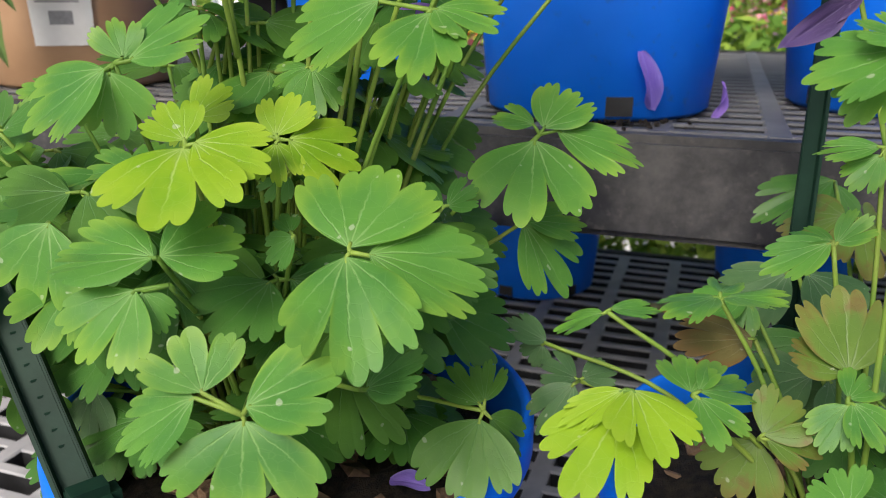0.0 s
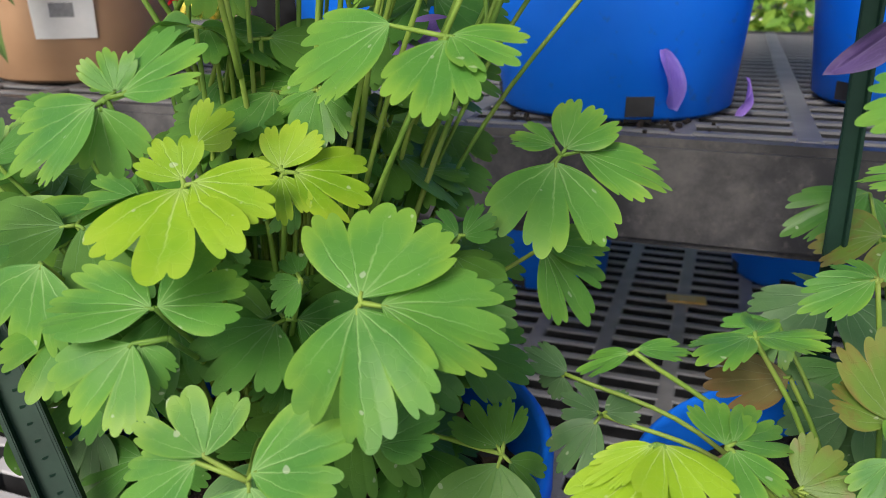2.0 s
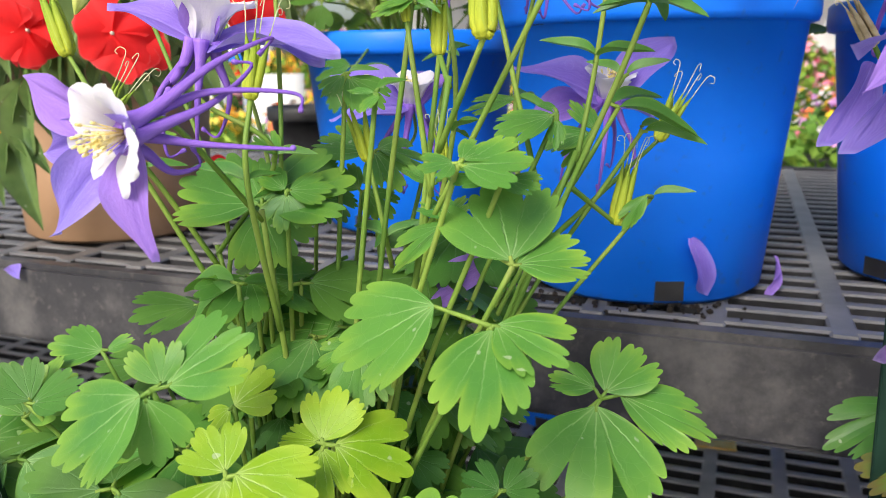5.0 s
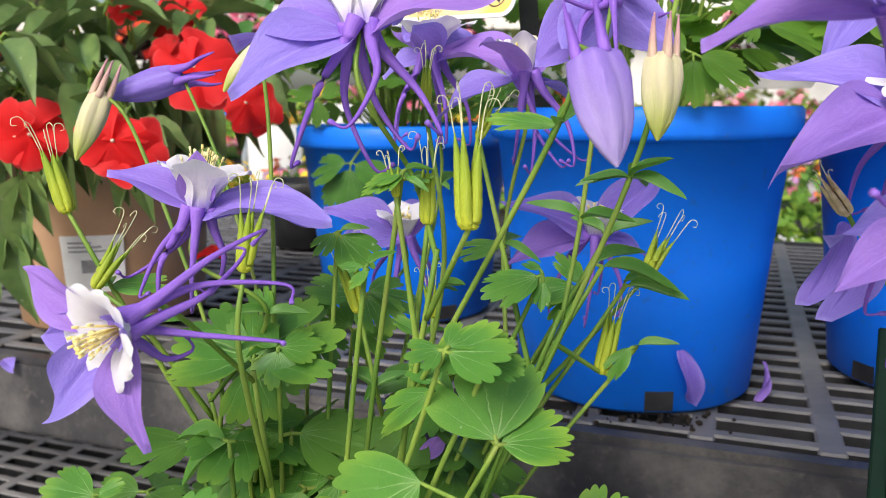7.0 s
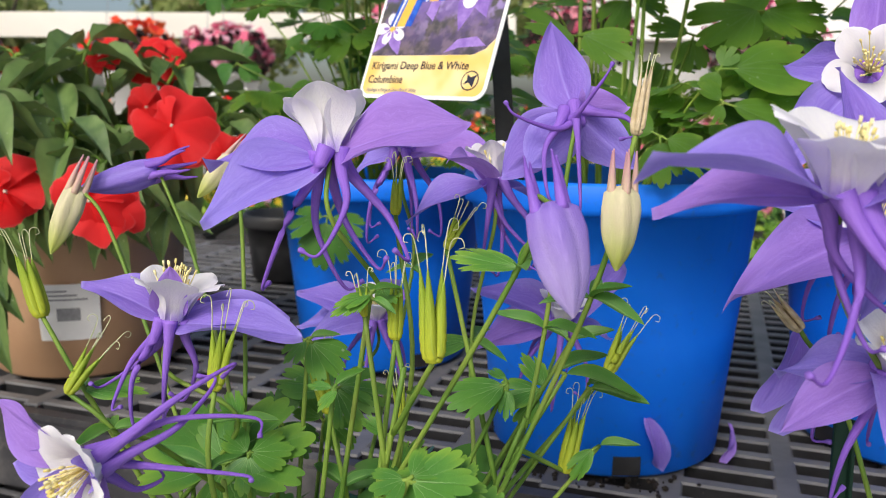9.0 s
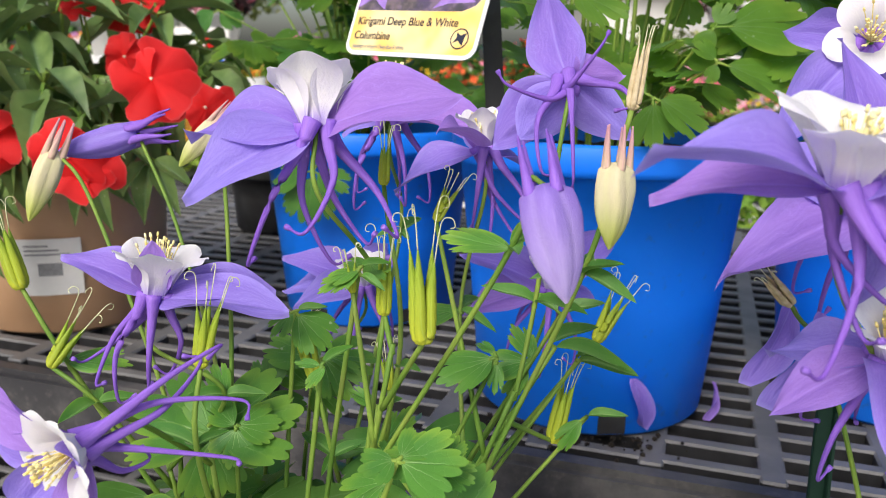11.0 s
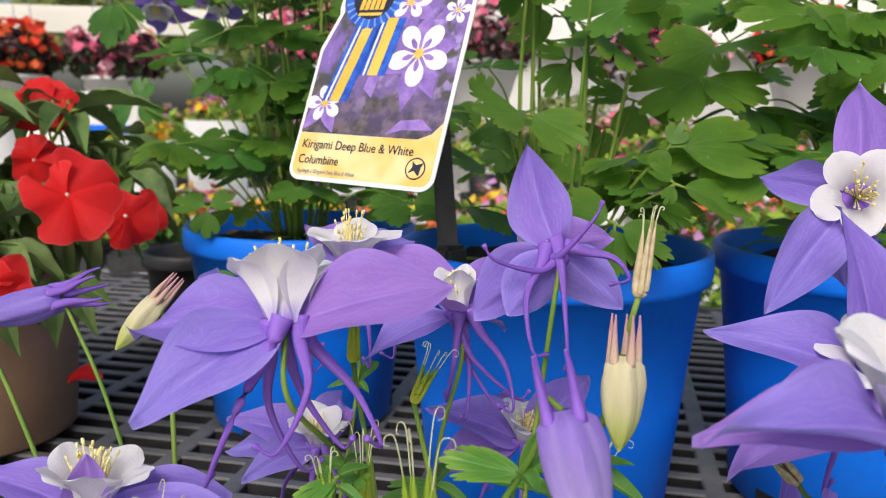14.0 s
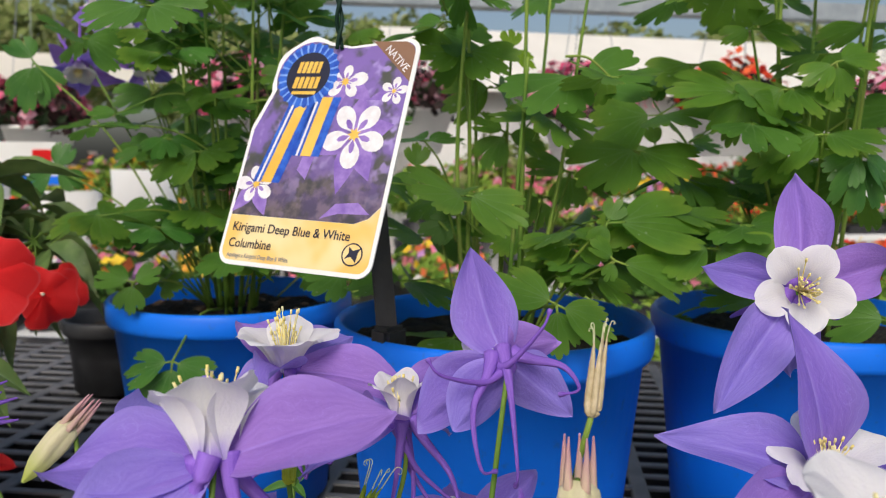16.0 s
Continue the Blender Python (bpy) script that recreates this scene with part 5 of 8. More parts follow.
leaf(front, ROOT_F, (-0.0889, 0.2929, 0.7621), [((-0.0897, 0.2900, 0.7621), (-0.0952, 0.2699, 0.7544), 0.97), ((-0.0861, 0.2936, 0.7621), (-0.0659, 0.2990, 0.7610), 1.23), ((-0.0910, 0.2949, 0.7621), (-0.1058, 0.3096, 0.7537), 0.98)], LEAF_MID)
leaf(front, ROOT_F, (-0.0657, 0.3332, 0.7558), [((-0.0625, 0.3347, 0.7558), (-0.0396, 0.3454, 0.7480), 1.09), ((-0.0687, 0.3352, 0.7558), (-0.0894, 0.3496, 0.7551), 1.09), ((-0.0660, 0.3297, 0.7558), (-0.0679, 0.3045, 0.7414), 1.01)], LEAF_MID)
leaf(front, ROOT_F, (-0.0464, 0.2310, 0.6917), [((-0.0493, 0.2313, 0.6917), (-0.0697, 0.2337, 0.6836), 0.97), ((-0.0452, 0.2283, 0.6917), (-0.0370, 0.2095, 0.6900), 1.00), ((-0.0447, 0.2333, 0.6917), (-0.0326, 0.2500, 0.6806), 1.22)], LEAF_DARK)
leaf(front, ROOT_F, (-0.0378, 0.3091, 0.7234), [((-0.0369, 0.3118, 0.7234), (-0.0306, 0.3311, 0.7211), 1.15), ((-0.0405, 0.3085, 0.7234), (-0.0604, 0.3041, 0.7140), 1.12), ((-0.0358, 0.3070, 0.7234), (-0.0220, 0.2920, 0.7140), 1.24)], LEAF_MID)
leaf(front, ROOT_F, (-0.0701, 0.3029, 0.7621), [((-0.0673, 0.3027, 0.7621), (-0.0470, 0.3011, 0.7603), 1.01), ((-0.0713, 0.3054, 0.7621), (-0.0802, 0.3237, 0.7503), 1.13), ((-0.0717, 0.3005, 0.7621), (-0.0829, 0.2836, 0.7519), 1.10)], LEAF_MID)
leaf(front, ROOT_F, (-0.0543, 0.2961, 0.7404), [((-0.0537, 0.2990, 0.7404), (-0.0499, 0.3196, 0.7397), 1.02), ((-0.0570, 0.2951, 0.7404), (-0.0768, 0.2880, 0.7358), 1.14), ((-0.0520, 0.2942, 0.7404), (-0.0359, 0.2807, 0.7294), 0.95)], LEAF_MID)
leaf(front, ROOT_F, (-0.1367, 0.2637, 0.7279), [((-0.1343, 0.2618, 0.7279), (-0.1170, 0.2482, 0.7291), 1.14), ((-0.1363, 0.2668, 0.7279), (-0.1332, 0.2886, 0.7186), 1.12), ((-0.1395, 0.2626, 0.7279), (-0.1599, 0.2542, 0.7171), 0.97)], LEAF_DARK)
leaf(front, ROOT_F, (-0.0682, 0.2964, 0.7710), [((-0.0680, 0.2991, 0.7710), (-0.0664, 0.3181, 0.7616), 1.22), ((-0.0706, 0.2953, 0.7710), (-0.0879, 0.2871, 0.7687), 1.00), ((-0.0660, 0.2949, 0.7710), (-0.0502, 0.2842, 0.7605), 1.22)], LEAF_DARK)
leaf(front, ROOT_F, (-0.1491, 0.2889, 0.7322), [((-0.1461, 0.2904, 0.7322), (-0.1247, 0.3011, 0.7204), 0.98), ((-0.1519, 0.2907, 0.7322), (-0.1719, 0.3037, 0.7263), 0.99), ((-0.1492, 0.2855, 0.7322), (-0.1503, 0.2617, 0.7268), 0.95)], LEAF_DARK)
leaf(front, ROOT_F, (-0.1490, 0.2187, 0.7326), [((-0.1484, 0.2162, 0.7326), (-0.1448, 0.1986, 0.7328), 1.17), ((-0.1471, 0.2204, 0.7326), (-0.1337, 0.2324, 0.7284), 1.20), ((-0.1514, 0.2195, 0.7326), (-0.1685, 0.2249, 0.7337), 1.03)], LEAF_DARK)
leaf(front, ROOT_F, (-0.1052, 0.2305, 0.7395), [((-0.1050, 0.2277, 0.7395), (-0.1037, 0.2080, 0.7374), 1.17), ((-0.1029, 0.2320, 0.7395), (-0.0866, 0.2431, 0.7279), 1.21), ((-0.1077, 0.2317, 0.7395), (-0.1255, 0.2401, 0.7371), 1.17)], LEAF_DARK)
leaf(front, ROOT_F, (-0.0951, 0.3318, 0.7339), [((-0.0976, 0.3310, 0.7339), (-0.1153, 0.3252, 0.7331), 1.15), ((-0.0932, 0.3301, 0.7339), (-0.0792, 0.3177, 0.7294), 0.98), ((-0.0946, 0.3344, 0.7339), (-0.0910, 0.3527, 0.7237), 1.05)], LEAF_DARK)
leaf(right, ROOT_G, (0.1682, 0.1732, 0.7337), [((0.1666, 0.1752, 0.7337), (0.1550, 0.1896, 0.7327), 1.11), ((0.1673, 0.1708, 0.7337), (0.1608, 0.1535, 0.7260), 1.17), ((0.1708, 0.1737, 0.7337), (0.1890, 0.1768, 0.7244), 0.96)], LEAF_SPOT)
leaf(right, ROOT_G, (0.1772, 0.2209, 0.7214), [((0.1770, 0.2231, 0.7214), (0.1756, 0.2392, 0.7207), 1.02), ((0.1753, 0.2196, 0.7214), (0.1621, 0.2103, 0.7120), 0.97), ((0.1792, 0.2199, 0.7214), (0.1939, 0.2132, 0.7118), 1.14)], LEAF_SPOT)
leaf(right, ROOT_G, (0.1798, 0.2213, 0.7121), [((0.1786, 0.2183, 0.7121), (0.1701, 0.1974, 0.7070), 1.05), ((0.1830, 0.2217, 0.7121), (0.2054, 0.2248, 0.7101), 1.08), ((0.1779, 0.2237, 0.7121), (0.1639, 0.2415, 0.7064), 1.01)], LEAF_GREY)
leaf(right, ROOT_G, (0.1188, 0.2232, 0.7154), [((0.1160, 0.2238, 0.7154), (0.0963, 0.2274, 0.7093), 1.17), ((0.1197, 0.2206, 0.7154), (0.1265, 0.2017, 0.7081), 1.14), ((0.1206, 0.2254, 0.7154), (0.1334, 0.2408, 0.7128), 0.99)], LEAF_GREY)
leaf(right, ROOT_G, (0.1827, 0.2224, 0.7466), [((0.1823, 0.2248, 0.7466), (0.1796, 0.2416, 0.7412), 1.23), ((0.1809, 0.2209, 0.7466), (0.1677, 0.2100, 0.7479), 1.02), ((0.1849, 0.2216, 0.7466), (0.2010, 0.2157, 0.7440), 1.20)], LEAF_SPOT)
leaf(right, ROOT_G, (0.1828, 0.1779, 0.7149), [((0.1849, 0.1753, 0.7149), (0.1998, 0.1566, 0.7062), 1.22), ((0.1840, 0.1810, 0.7149), (0.1927, 0.2033, 0.7161), 1.19), ((0.1795, 0.1774, 0.7149), (0.1559, 0.1736, 0.7082), 1.19)], LEAF_SPOT)
leaf(right, ROOT_G, (0.1221, 0.2566, 0.7383), [((0.1234, 0.2595, 0.7383), (0.1328, 0.2801, 0.7362), 1.08), ((0.1189, 0.2562, 0.7383), (0.0963, 0.2539, 0.7255), 0.96), ((0.1240, 0.2540, 0.7383), (0.1374, 0.2357, 0.7288), 1.02)], LEAF_GREY)
leaf(right, ROOT_G, (0.2071, 0.1993, 0.7076), [((0.2059, 0.2018, 0.7076), (0.1969, 0.2195, 0.7047), 0.98), ((0.2056, 0.1969, 0.7076), (0.1948, 0.1803, 0.7040), 1.23), ((0.2099, 0.1991, 0.7076), (0.2297, 0.1982, 0.6997), 1.02)], LEAF_SPOT)
leaf(right, ROOT_G, (0.1295, 0.2106, 0.7140), [((0.1266, 0.2120, 0.7140), (0.1061, 0.2219, 0.7060), 1.12), ((0.1297, 0.2075, 0.7140), (0.1315, 0.1848, 0.7121), 1.14), ((0.1321, 0.2125, 0.7140), (0.1508, 0.2255, 0.7155), 1.16)], LEAF_GREY)
leaf(right, ROOT_G, (0.1328, 0.1620, 0.7207), [((0.1352, 0.1614, 0.7207), (0.1528, 0.1570, 0.7225), 1.17), ((0.1320, 0.1644, 0.7207), (0.1269, 0.1818, 0.7174), 0.97), ((0.1310, 0.1601, 0.7207), (0.1186, 0.1469, 0.7152), 1.15)], LEAF_DARK)
leaf(right, ROOT_G, (0.1888, 0.1926, 0.7243), [((0.1907, 0.1896, 0.7243), (0.2039, 0.1685, 0.7246), 0.98), ((0.1904, 0.1957, 0.7243), (0.2019, 0.2178, 0.7143), 1.08), ((0.1853, 0.1924, 0.7243), (0.1604, 0.1912, 0.7147), 1.09)], LEAF_DARK)
leaf(right, ROOT_G, (0.1246, 0.2395, 0.7212), [((0.1218, 0.2387, 0.7212), (0.1013, 0.2327, 0.7111), 0.97), ((0.1268, 0.2374, 0.7212), (0.1422, 0.2228, 0.7196), 1.20), ((0.1253, 0.2424, 0.7212), (0.1301, 0.2631, 0.7134), 1.01)], LEAF_DARK)
leaf(right, ROOT_G, (0.1611, 0.1672, 0.7119), [((0.1614, 0.1699, 0.7119), (0.1631, 0.1889, 0.7105), 1.22), ((0.1587, 0.1661, 0.7119), (0.1414, 0.1580, 0.7050), 0.97), ((0.1633, 0.1657, 0.7119), (0.1790, 0.1548, 0.7044), 1.10)], LEAF_DARK)
leaf(right, ROOT_G, (0.2073, 0.2139, 0.7155), [((0.2057, 0.2119, 0.7155), (0.1946, 0.1976, 0.7164), 1.21), ((0.2098, 0.2135, 0.7155), (0.2277, 0.2111, 0.7074), 0.97), ((0.2063, 0.2162, 0.7155), (0.1994, 0.2329, 0.7156), 1.07)], LEAF_SPOT)
leaf(right, ROOT_G, (0.1664, 0.1426, 0.7476), [((0.1669, 0.1458, 0.7476), (0.1703, 0.1687, 0.7396), 1.03), ((0.1634, 0.1414, 0.7476), (0.1418, 0.1328, 0.7478), 0.95), ((0.1689, 0.1406, 0.7476), (0.1872, 0.1263, 0.7387), 1.15)], LEAF_SPOT)
leaf(right, ROOT_G, (0.1122, 0.1633, 0.7100), [((0.1108, 0.1611, 0.7100), (0.1006, 0.1453, 0.7085), 1.18), ((0.1149, 0.1632, 0.7100), (0.1336, 0.1624, 0.7119), 1.17), ((0.1110, 0.1656, 0.7100), (0.1022, 0.1823, 0.7072), 1.09)], LEAF_DARK)
leaf(right, ROOT_G, (0.1762, 0.1668, 0.7124), [((0.1748, 0.1698, 0.7124), (0.1653, 0.1914, 0.6985), 0.97), ((0.1742, 0.1641, 0.7124), (0.1604, 0.1450, 0.7079), 1.14), ((0.1795, 0.1665, 0.7124), (0.2029, 0.1642, 0.7118), 0.95)], LEAF_DARK)
leaf(right, ROOT_G, (0.1911, 0.2433, 0.7091), [((0.1933, 0.2440, 0.7091), (0.2088, 0.2493, 0.7105), 1.00), ((0.1894, 0.2448, 0.7091), (0.1770, 0.2555, 0.7071), 0.97), ((0.1907, 0.2410, 0.7091), (0.1877, 0.2249, 0.7062), 1.02)], LEAF_SPOT)
leaf(right, ROOT_G, (0.1498, 0.2763, 0.7516), [((0.1492, 0.2729, 0.7516), (0.1445, 0.2485, 0.7408), 1.00), ((0.1531, 0.2775, 0.7516), (0.1766, 0.2858, 0.7400), 0.98), ((0.1472, 0.2786, 0.7516), (0.1282, 0.2946, 0.7463), 1.22)], LEAF_SPOT)
leaf(right, ROOT_G, (0.1175, 0.2059, 0.7062), [((0.1197, 0.2050, 0.7062), (0.1353, 0.1989, 0.6972), 1.03), ((0.1171, 0.2082, 0.7062), (0.1145, 0.2248, 0.7027), 1.07), ((0.1157, 0.2044, 0.7062), (0.1026, 0.1937, 0.7006), 0.97)], LEAF_DARK)
leaf(right, ROOT_G, (0.1382, 0.1829, 0.7238), [((0.1402, 0.1843, 0.7238), (0.1544, 0.1944, 0.7246), 1.13), ((0.1360, 0.1839, 0.7238), (0.1201, 0.1911, 0.7142), 1.02), ((0.1384, 0.1805, 0.7238), (0.1402, 0.1631, 0.7232), 1.24)], LEAF_DARK)
leaf(right, ROOT_G, (0.1680, 0.1833, 0.7286), [((0.1710, 0.1834, 0.7286), (0.1922, 0.1845, 0.7235), 1.23), ((0.1663, 0.1857, 0.7286), (0.1547, 0.2036, 0.7208), 1.10), ((0.1667, 0.1806, 0.7286), (0.1572, 0.1615, 0.7298), 1.21)], LEAF_SPOT)


def fill_leaves(plant, root, centre, radii, n, size, mats, seed):
    """Leaves that crowd the space between the stems."""
    g = random.Random(seed)
    for i in range(n):
        q, t = math.sqrt(g.random()), g.uniform(0, 6.28)
        j = Vector((centre[0] + radii[0] * q * math.cos(t), centre[1] + radii[1] * q * math.sin(t), centre[2] + radii[2] * g.uniform(-1, 1)))
        d0 = g.uniform(0, 6.28)
        lets = []
        for c in range(3):
            d, s = d0 + 2.1 * c + g.uniform(-0.2, 0.2), size * g.uniform(0.8, 1.2)
            b = j + Vector((math.cos(d), math.sin(d), 0)) * 0.0028
            lets.append((b, b + Vector((math.cos(d) * s, math.sin(d) * s, g.uniform(-0.55, 0.15) * s)), g.uniform(0.95, 1.2)))
        leaf(plant, root, j, lets, g.choice(mats), up=(g.uniform(-0.3, 0.3), g.uniform(-0.9, -0.2), 0.85))


fill_leaves(front, ROOT_F, (-0.048, 0.275, 0.805), (0.050, 0.022, 0.028), 14, 0.023, [LEAF, LEAF_MID, LEAF_DARK], 501)
fill_leaves(front, ROOT_F, (-0.108, 0.232, 0.757), (0.040, 0.034, 0.022), 16, 0.024, [LEAF, LEAF_MID, LEAF_DARK], 502)
fill_leaves(front, ROOT_F, (-0.140, 0.258, 0.766), (0.030, 0.024, 0.012), 12, 0.026, [LEAF, LEAF_MID], 504)
fill_leaves(front, ROOT_F, (-0.072, 0.288, 0.795), (0.034, 0.012, 0.012), 7, 0.024, [LEAF_MID, LEAF_DARK], 505)
fill_leaves(front, ROOT_F, (-0.020, 0.226, 0.748), (0.040, 0.026, 0.018), 9, 0.022, [LEAF_MID, LEAF_DARK], 503)

# ---- flowers, buds and seed pods ----
stem_line(front, [(-0.0456, 0.2426, 0.6720), (-0.0315, 0.2452, 0.7767), (-0.0130, 0.2393, 0.8814)], 0.0011, 0.0008)
stem_line(front, [(-0.0413, 0.2447, 0.6720), (-0.0139, 0.2540, 0.7660), (0.0223, 0.2571, 0.8601)], 0.0011, 0.0008)
stem_line(front, [(-0.0518, 0.2431, 0.6720), (-0.0574, 0.2472, 0.7592), (-0.0647, 0.2434, 0.8463)], 0.0011, 0.0008)
stem_line(front, [(-0.0542, 0.2458, 0.6720), (-0.0675, 0.2586, 0.7516), (-0.0851, 0.2662, 0.8313)], 0.0011, 0.0008)
stem_line(front, [(-0.0476, 0.2481, 0.6720), (-0.0400, 0.2682, 0.7481), (-0.0300, 0.2854, 0.8241)], 0.0011, 0.0008)
leaf(front, (-0.0197, 0.2540, 0.8980), (-0.0201, 0.2549, 0.8992), [((-0.0201, 0.2549, 0.8992), (-0.0159, 0.2412, 0.9007), 0.50), ((-0.0201, 0.2549, 0.8992), (-0.0138, 0.2631, 0.8991), 0.24), ((-0.0201, 0.2549, 0.8992), (-0.0283, 0.2550, 0.9005), 0.50)], LEAF)
flower(front, [(-0.0130, 0.2393, 0.8784), (-0.0201, 0.2549, 0.8992), (-0.0319, 0.2370, 0.9226), (-0.0327, 0.2434, 0.9379)], (-0.0461, 0.3868, 0.9210), 0.0370, seed=1, roll=18, lean=(0, -1.15, 0), cup=17, white=0.5, wide=1.1, reach=1.32, broad=1.15, tips=[(-0.0680, 0.2490, 0.9366), (-0.0647, 0.2298, 0.9241), (0.0041, 0.2397, 0.9482), (-0.0241, 0.2751, 0.9444), (-0.0515, 0.2763, 0.9439)], spur_tips=[(-0.0121, 0.2369, 0.9117), (-0.0203, 0.2466, 0.9076), (-0.0293, 0.2479, 0.9018), (-0.0499, 0.2371, 0.9042), (-0.0346, 0.2302, 0.9139)])
leaf(front, (-0.0639, 0.2545, 0.8580), (-0.0625, 0.2537, 0.8599), [((-0.0625, 0.2537, 0.8599), (-0.0701, 0.2446, 0.8648), 0.36), ((-0.0625, 0.2537, 0.8599), (-0.0508, 0.2529, 0.8621), 0.36), ((-0.0625, 0.2537, 0.8599), (-0.0688, 0.2638, 0.8677), 0.50)], LEAF)
flower(front, [(-0.0851, 0.2662, 0.8283), (-0.0625, 0.2537, 0.8599), (-0.0817, 0.2511, 0.8758), (-0.0800, 0.2518, 0.8901)], (0.1190, 0.0496, 0.9917), 0.0320, seed=2, reach=1.4, white=0.52, roll=30, lean=(0, -0.5, 0), tips=[(-0.1054, 0.2556, 0.9025), (-0.0786, 0.2481, 0.9069), (-0.0426, 0.2433, 0.8877), (-0.0483, 0.2621, 0.8882)], spur_tips=[(-0.0998, 0.2489, 0.8721), (-0.0943, 0.2427, 0.8680), (-0.0896, 0.2461, 0.8612), (-0.0834, 0.2510, 0.8616), (-0.0798, 0.2567, 0.8653)])
flower(front, [(-0.0647, 0.2434, 0.8433), (-0.0766, 0.2147, 0.8717), (-0.0805, 0.2013, 0.8710)], (-0.5200, -0.8300, -0.1200), 0.0310, seed=3, petal=PETAL_PALE, roll=20, white=0.42, cup=42, wide=1.2, broad=0.82, lean=(0, -0.8, 0), tips=[(-0.1064, 0.2069, 0.8829), (-0.1069, 0.2123, 0.8673), (-0.1023, 0.2030, 0.8478), (-0.0774, 0.1947, 0.8437), (-0.0752, 0.1859, 0.8747)], spur_tips=[(-0.0523, 0.2134, 0.8901), (-0.0463, 0.2094, 0.8780), (-0.0479, 0.2034, 0.8670), (-0.0694, 0.2104, 0.8633), (-0.0586, 0.2184, 0.8846)])
leaf(front, (0.0277, 0.2627, 0.8842), (0.0281, 0.2630, 0.8859), [((0.0281, 0.2630, 0.8859), (0.0132, 0.2625, 0.8931), 0.30), ((0.0281, 0.2630, 0.8859), (0.0395, 0.2484, 0.8904), 0.24)], LEAF)
flower(front, [(0.0223, 0.2571, 0.8571), (0.0281, 0.2630, 0.8859), (0.0332, 0.2624, 0.9325), (0.0362, 0.2664, 0.9495), (0.0360, 0.2690, 0.9497)], (-0.0523, 0.9931, 0.1045), 0.0330, seed=4, roll=18, broad=1.3, white=0.35, cup=12, tips=[(0.0269, 0.2811, 0.9754), (0.0156, 0.2783, 0.9310), (0.0527, 0.2773, 0.9539), (0.0548, 0.2708, 0.9335), (0.0240, 0.2638, 0.9322)], spur_tips=[(0.0175, 0.2597, 0.9495), (0.0425, 0.2586, 0.9600), (0.0281, 0.2582, 0.9258), (0.0365, 0.2575, 0.9244), (0.0515, 0.2588, 0.9439)])
flower(right, [(0.1500, 0.2000, 0.6720), (0.1180, 0.2120, 0.8500), (0.0800, 0.1930, 0.9130), (0.0725, 0.1810, 0.9340)], (0.0400, -0.1200, 0.9900), 0.0380, seed=5, roll=-15, broad=0.78, white=0.49, cup=27, wide=1.15, lean=(0, -0.5, 0), tips=[(0.0325, 0.1686, 0.9421), (0.0400, 0.1933, 0.9318), (0.0920, 0.2050, 0.9050), (0.1020, 0.1560, 0.9390), (0.1090, 0.1880, 0.9430)], spur_tips=[(0.0675, 0.1711, 0.9017), (0.0806, 0.1820, 0.9048), (0.0880, 0.1850, 0.9100), (0.0900, 0.1700, 0.9090), (0.0830, 0.1640, 0.9060)])
flower(right, [(0.1650, 0.2100, 0.6720), (0.1700, 0.2700, 0.8400), (0.1480, 0.3000, 0.9450), (0.1275, 0.2810, 0.9625)], (-0.4500, -0.8500, 0.2500), 0.0350, seed=6, petal=PETAL_PALE, roll=15, broad=0.88, reach=1.3, white=0.38, cup=38, tips=[(0.1406, 0.3002, 0.9964), (0.1122, 0.3093, 0.9665), (0.0968, 0.2756, 0.9323), (0.1640, 0.2860, 0.9700), (0.1380, 0.3000, 0.9310)])
flower(right, [(0.1650, 0.2100, 0.6720), (0.1580, 0.2650, 0.8300), (0.1300, 0.2660, 0.9020), (0.1204, 0.2565, 0.9170)], (-0.1535, -0.3582, 0.9210), 0.0350, seed=7, roll=40, broad=0.85, white=0.48, cup=48, lean=(0, -0.9, 0.3), tips=[(0.0777, 0.2674, 0.9285), (0.1100, 0.2560, 0.9635), (0.0734, 0.2363, 0.9019), (0.1540, 0.2480, 0.9200), (0.1250, 0.2250, 0.9050)])
leaf(front, (0.0081, 0.2919, 0.8721), (0.0072, 0.2941, 0.8731), [((0.0072, 0.2941, 0.8731), (0.0148, 0.3081, 0.8763), 0.30), ((0.0072, 0.2941, 0.8731), (-0.0104, 0.2917, 0.8716), 0.50), ((0.0072, 0.2941, 0.8731), (0.0181, 0.2827, 0.8719), 0.24)], LEAF)
flower(front, [(0.0085, 0.2559, 0.8225), (0.0072, 0.2941, 0.8731), (0.0142, 0.2898, 0.9137), (0.0135, 0.2912, 0.9276)], (-0.0497, 0.0994, 0.9938), 0.0310, seed=8, roll=18, lean=(0, -0.5, 0), cup=12, wide=0.8, white=0.45, tips=[(-0.0156, 0.2903, 0.9163), (0.0316, 0.3055, 0.9409), (0.0305, 0.2990, 0.9197)], spur_tips=[(0.0151, 0.2849, 0.8982), (0.0252, 0.2888, 0.8996), (0.0318, 0.2909, 0.9015), (0.0104, 0.2938, 0.9003)])
leaf(front, (-0.0159, 0.3423, 0.8843), (-0.0150, 0.3460, 0.8883), [((-0.0150, 0.3460, 0.8883), (-0.0267, 0.3488, 0.8873), 0.30), ((-0.0150, 0.3460, 0.8883), (-0.0117, 0.3381, 0.8887), 0.36), ((-0.0150, 0.3460, 0.8883), (-0.0069, 0.3593, 0.8944), 0.36)], LEAF)
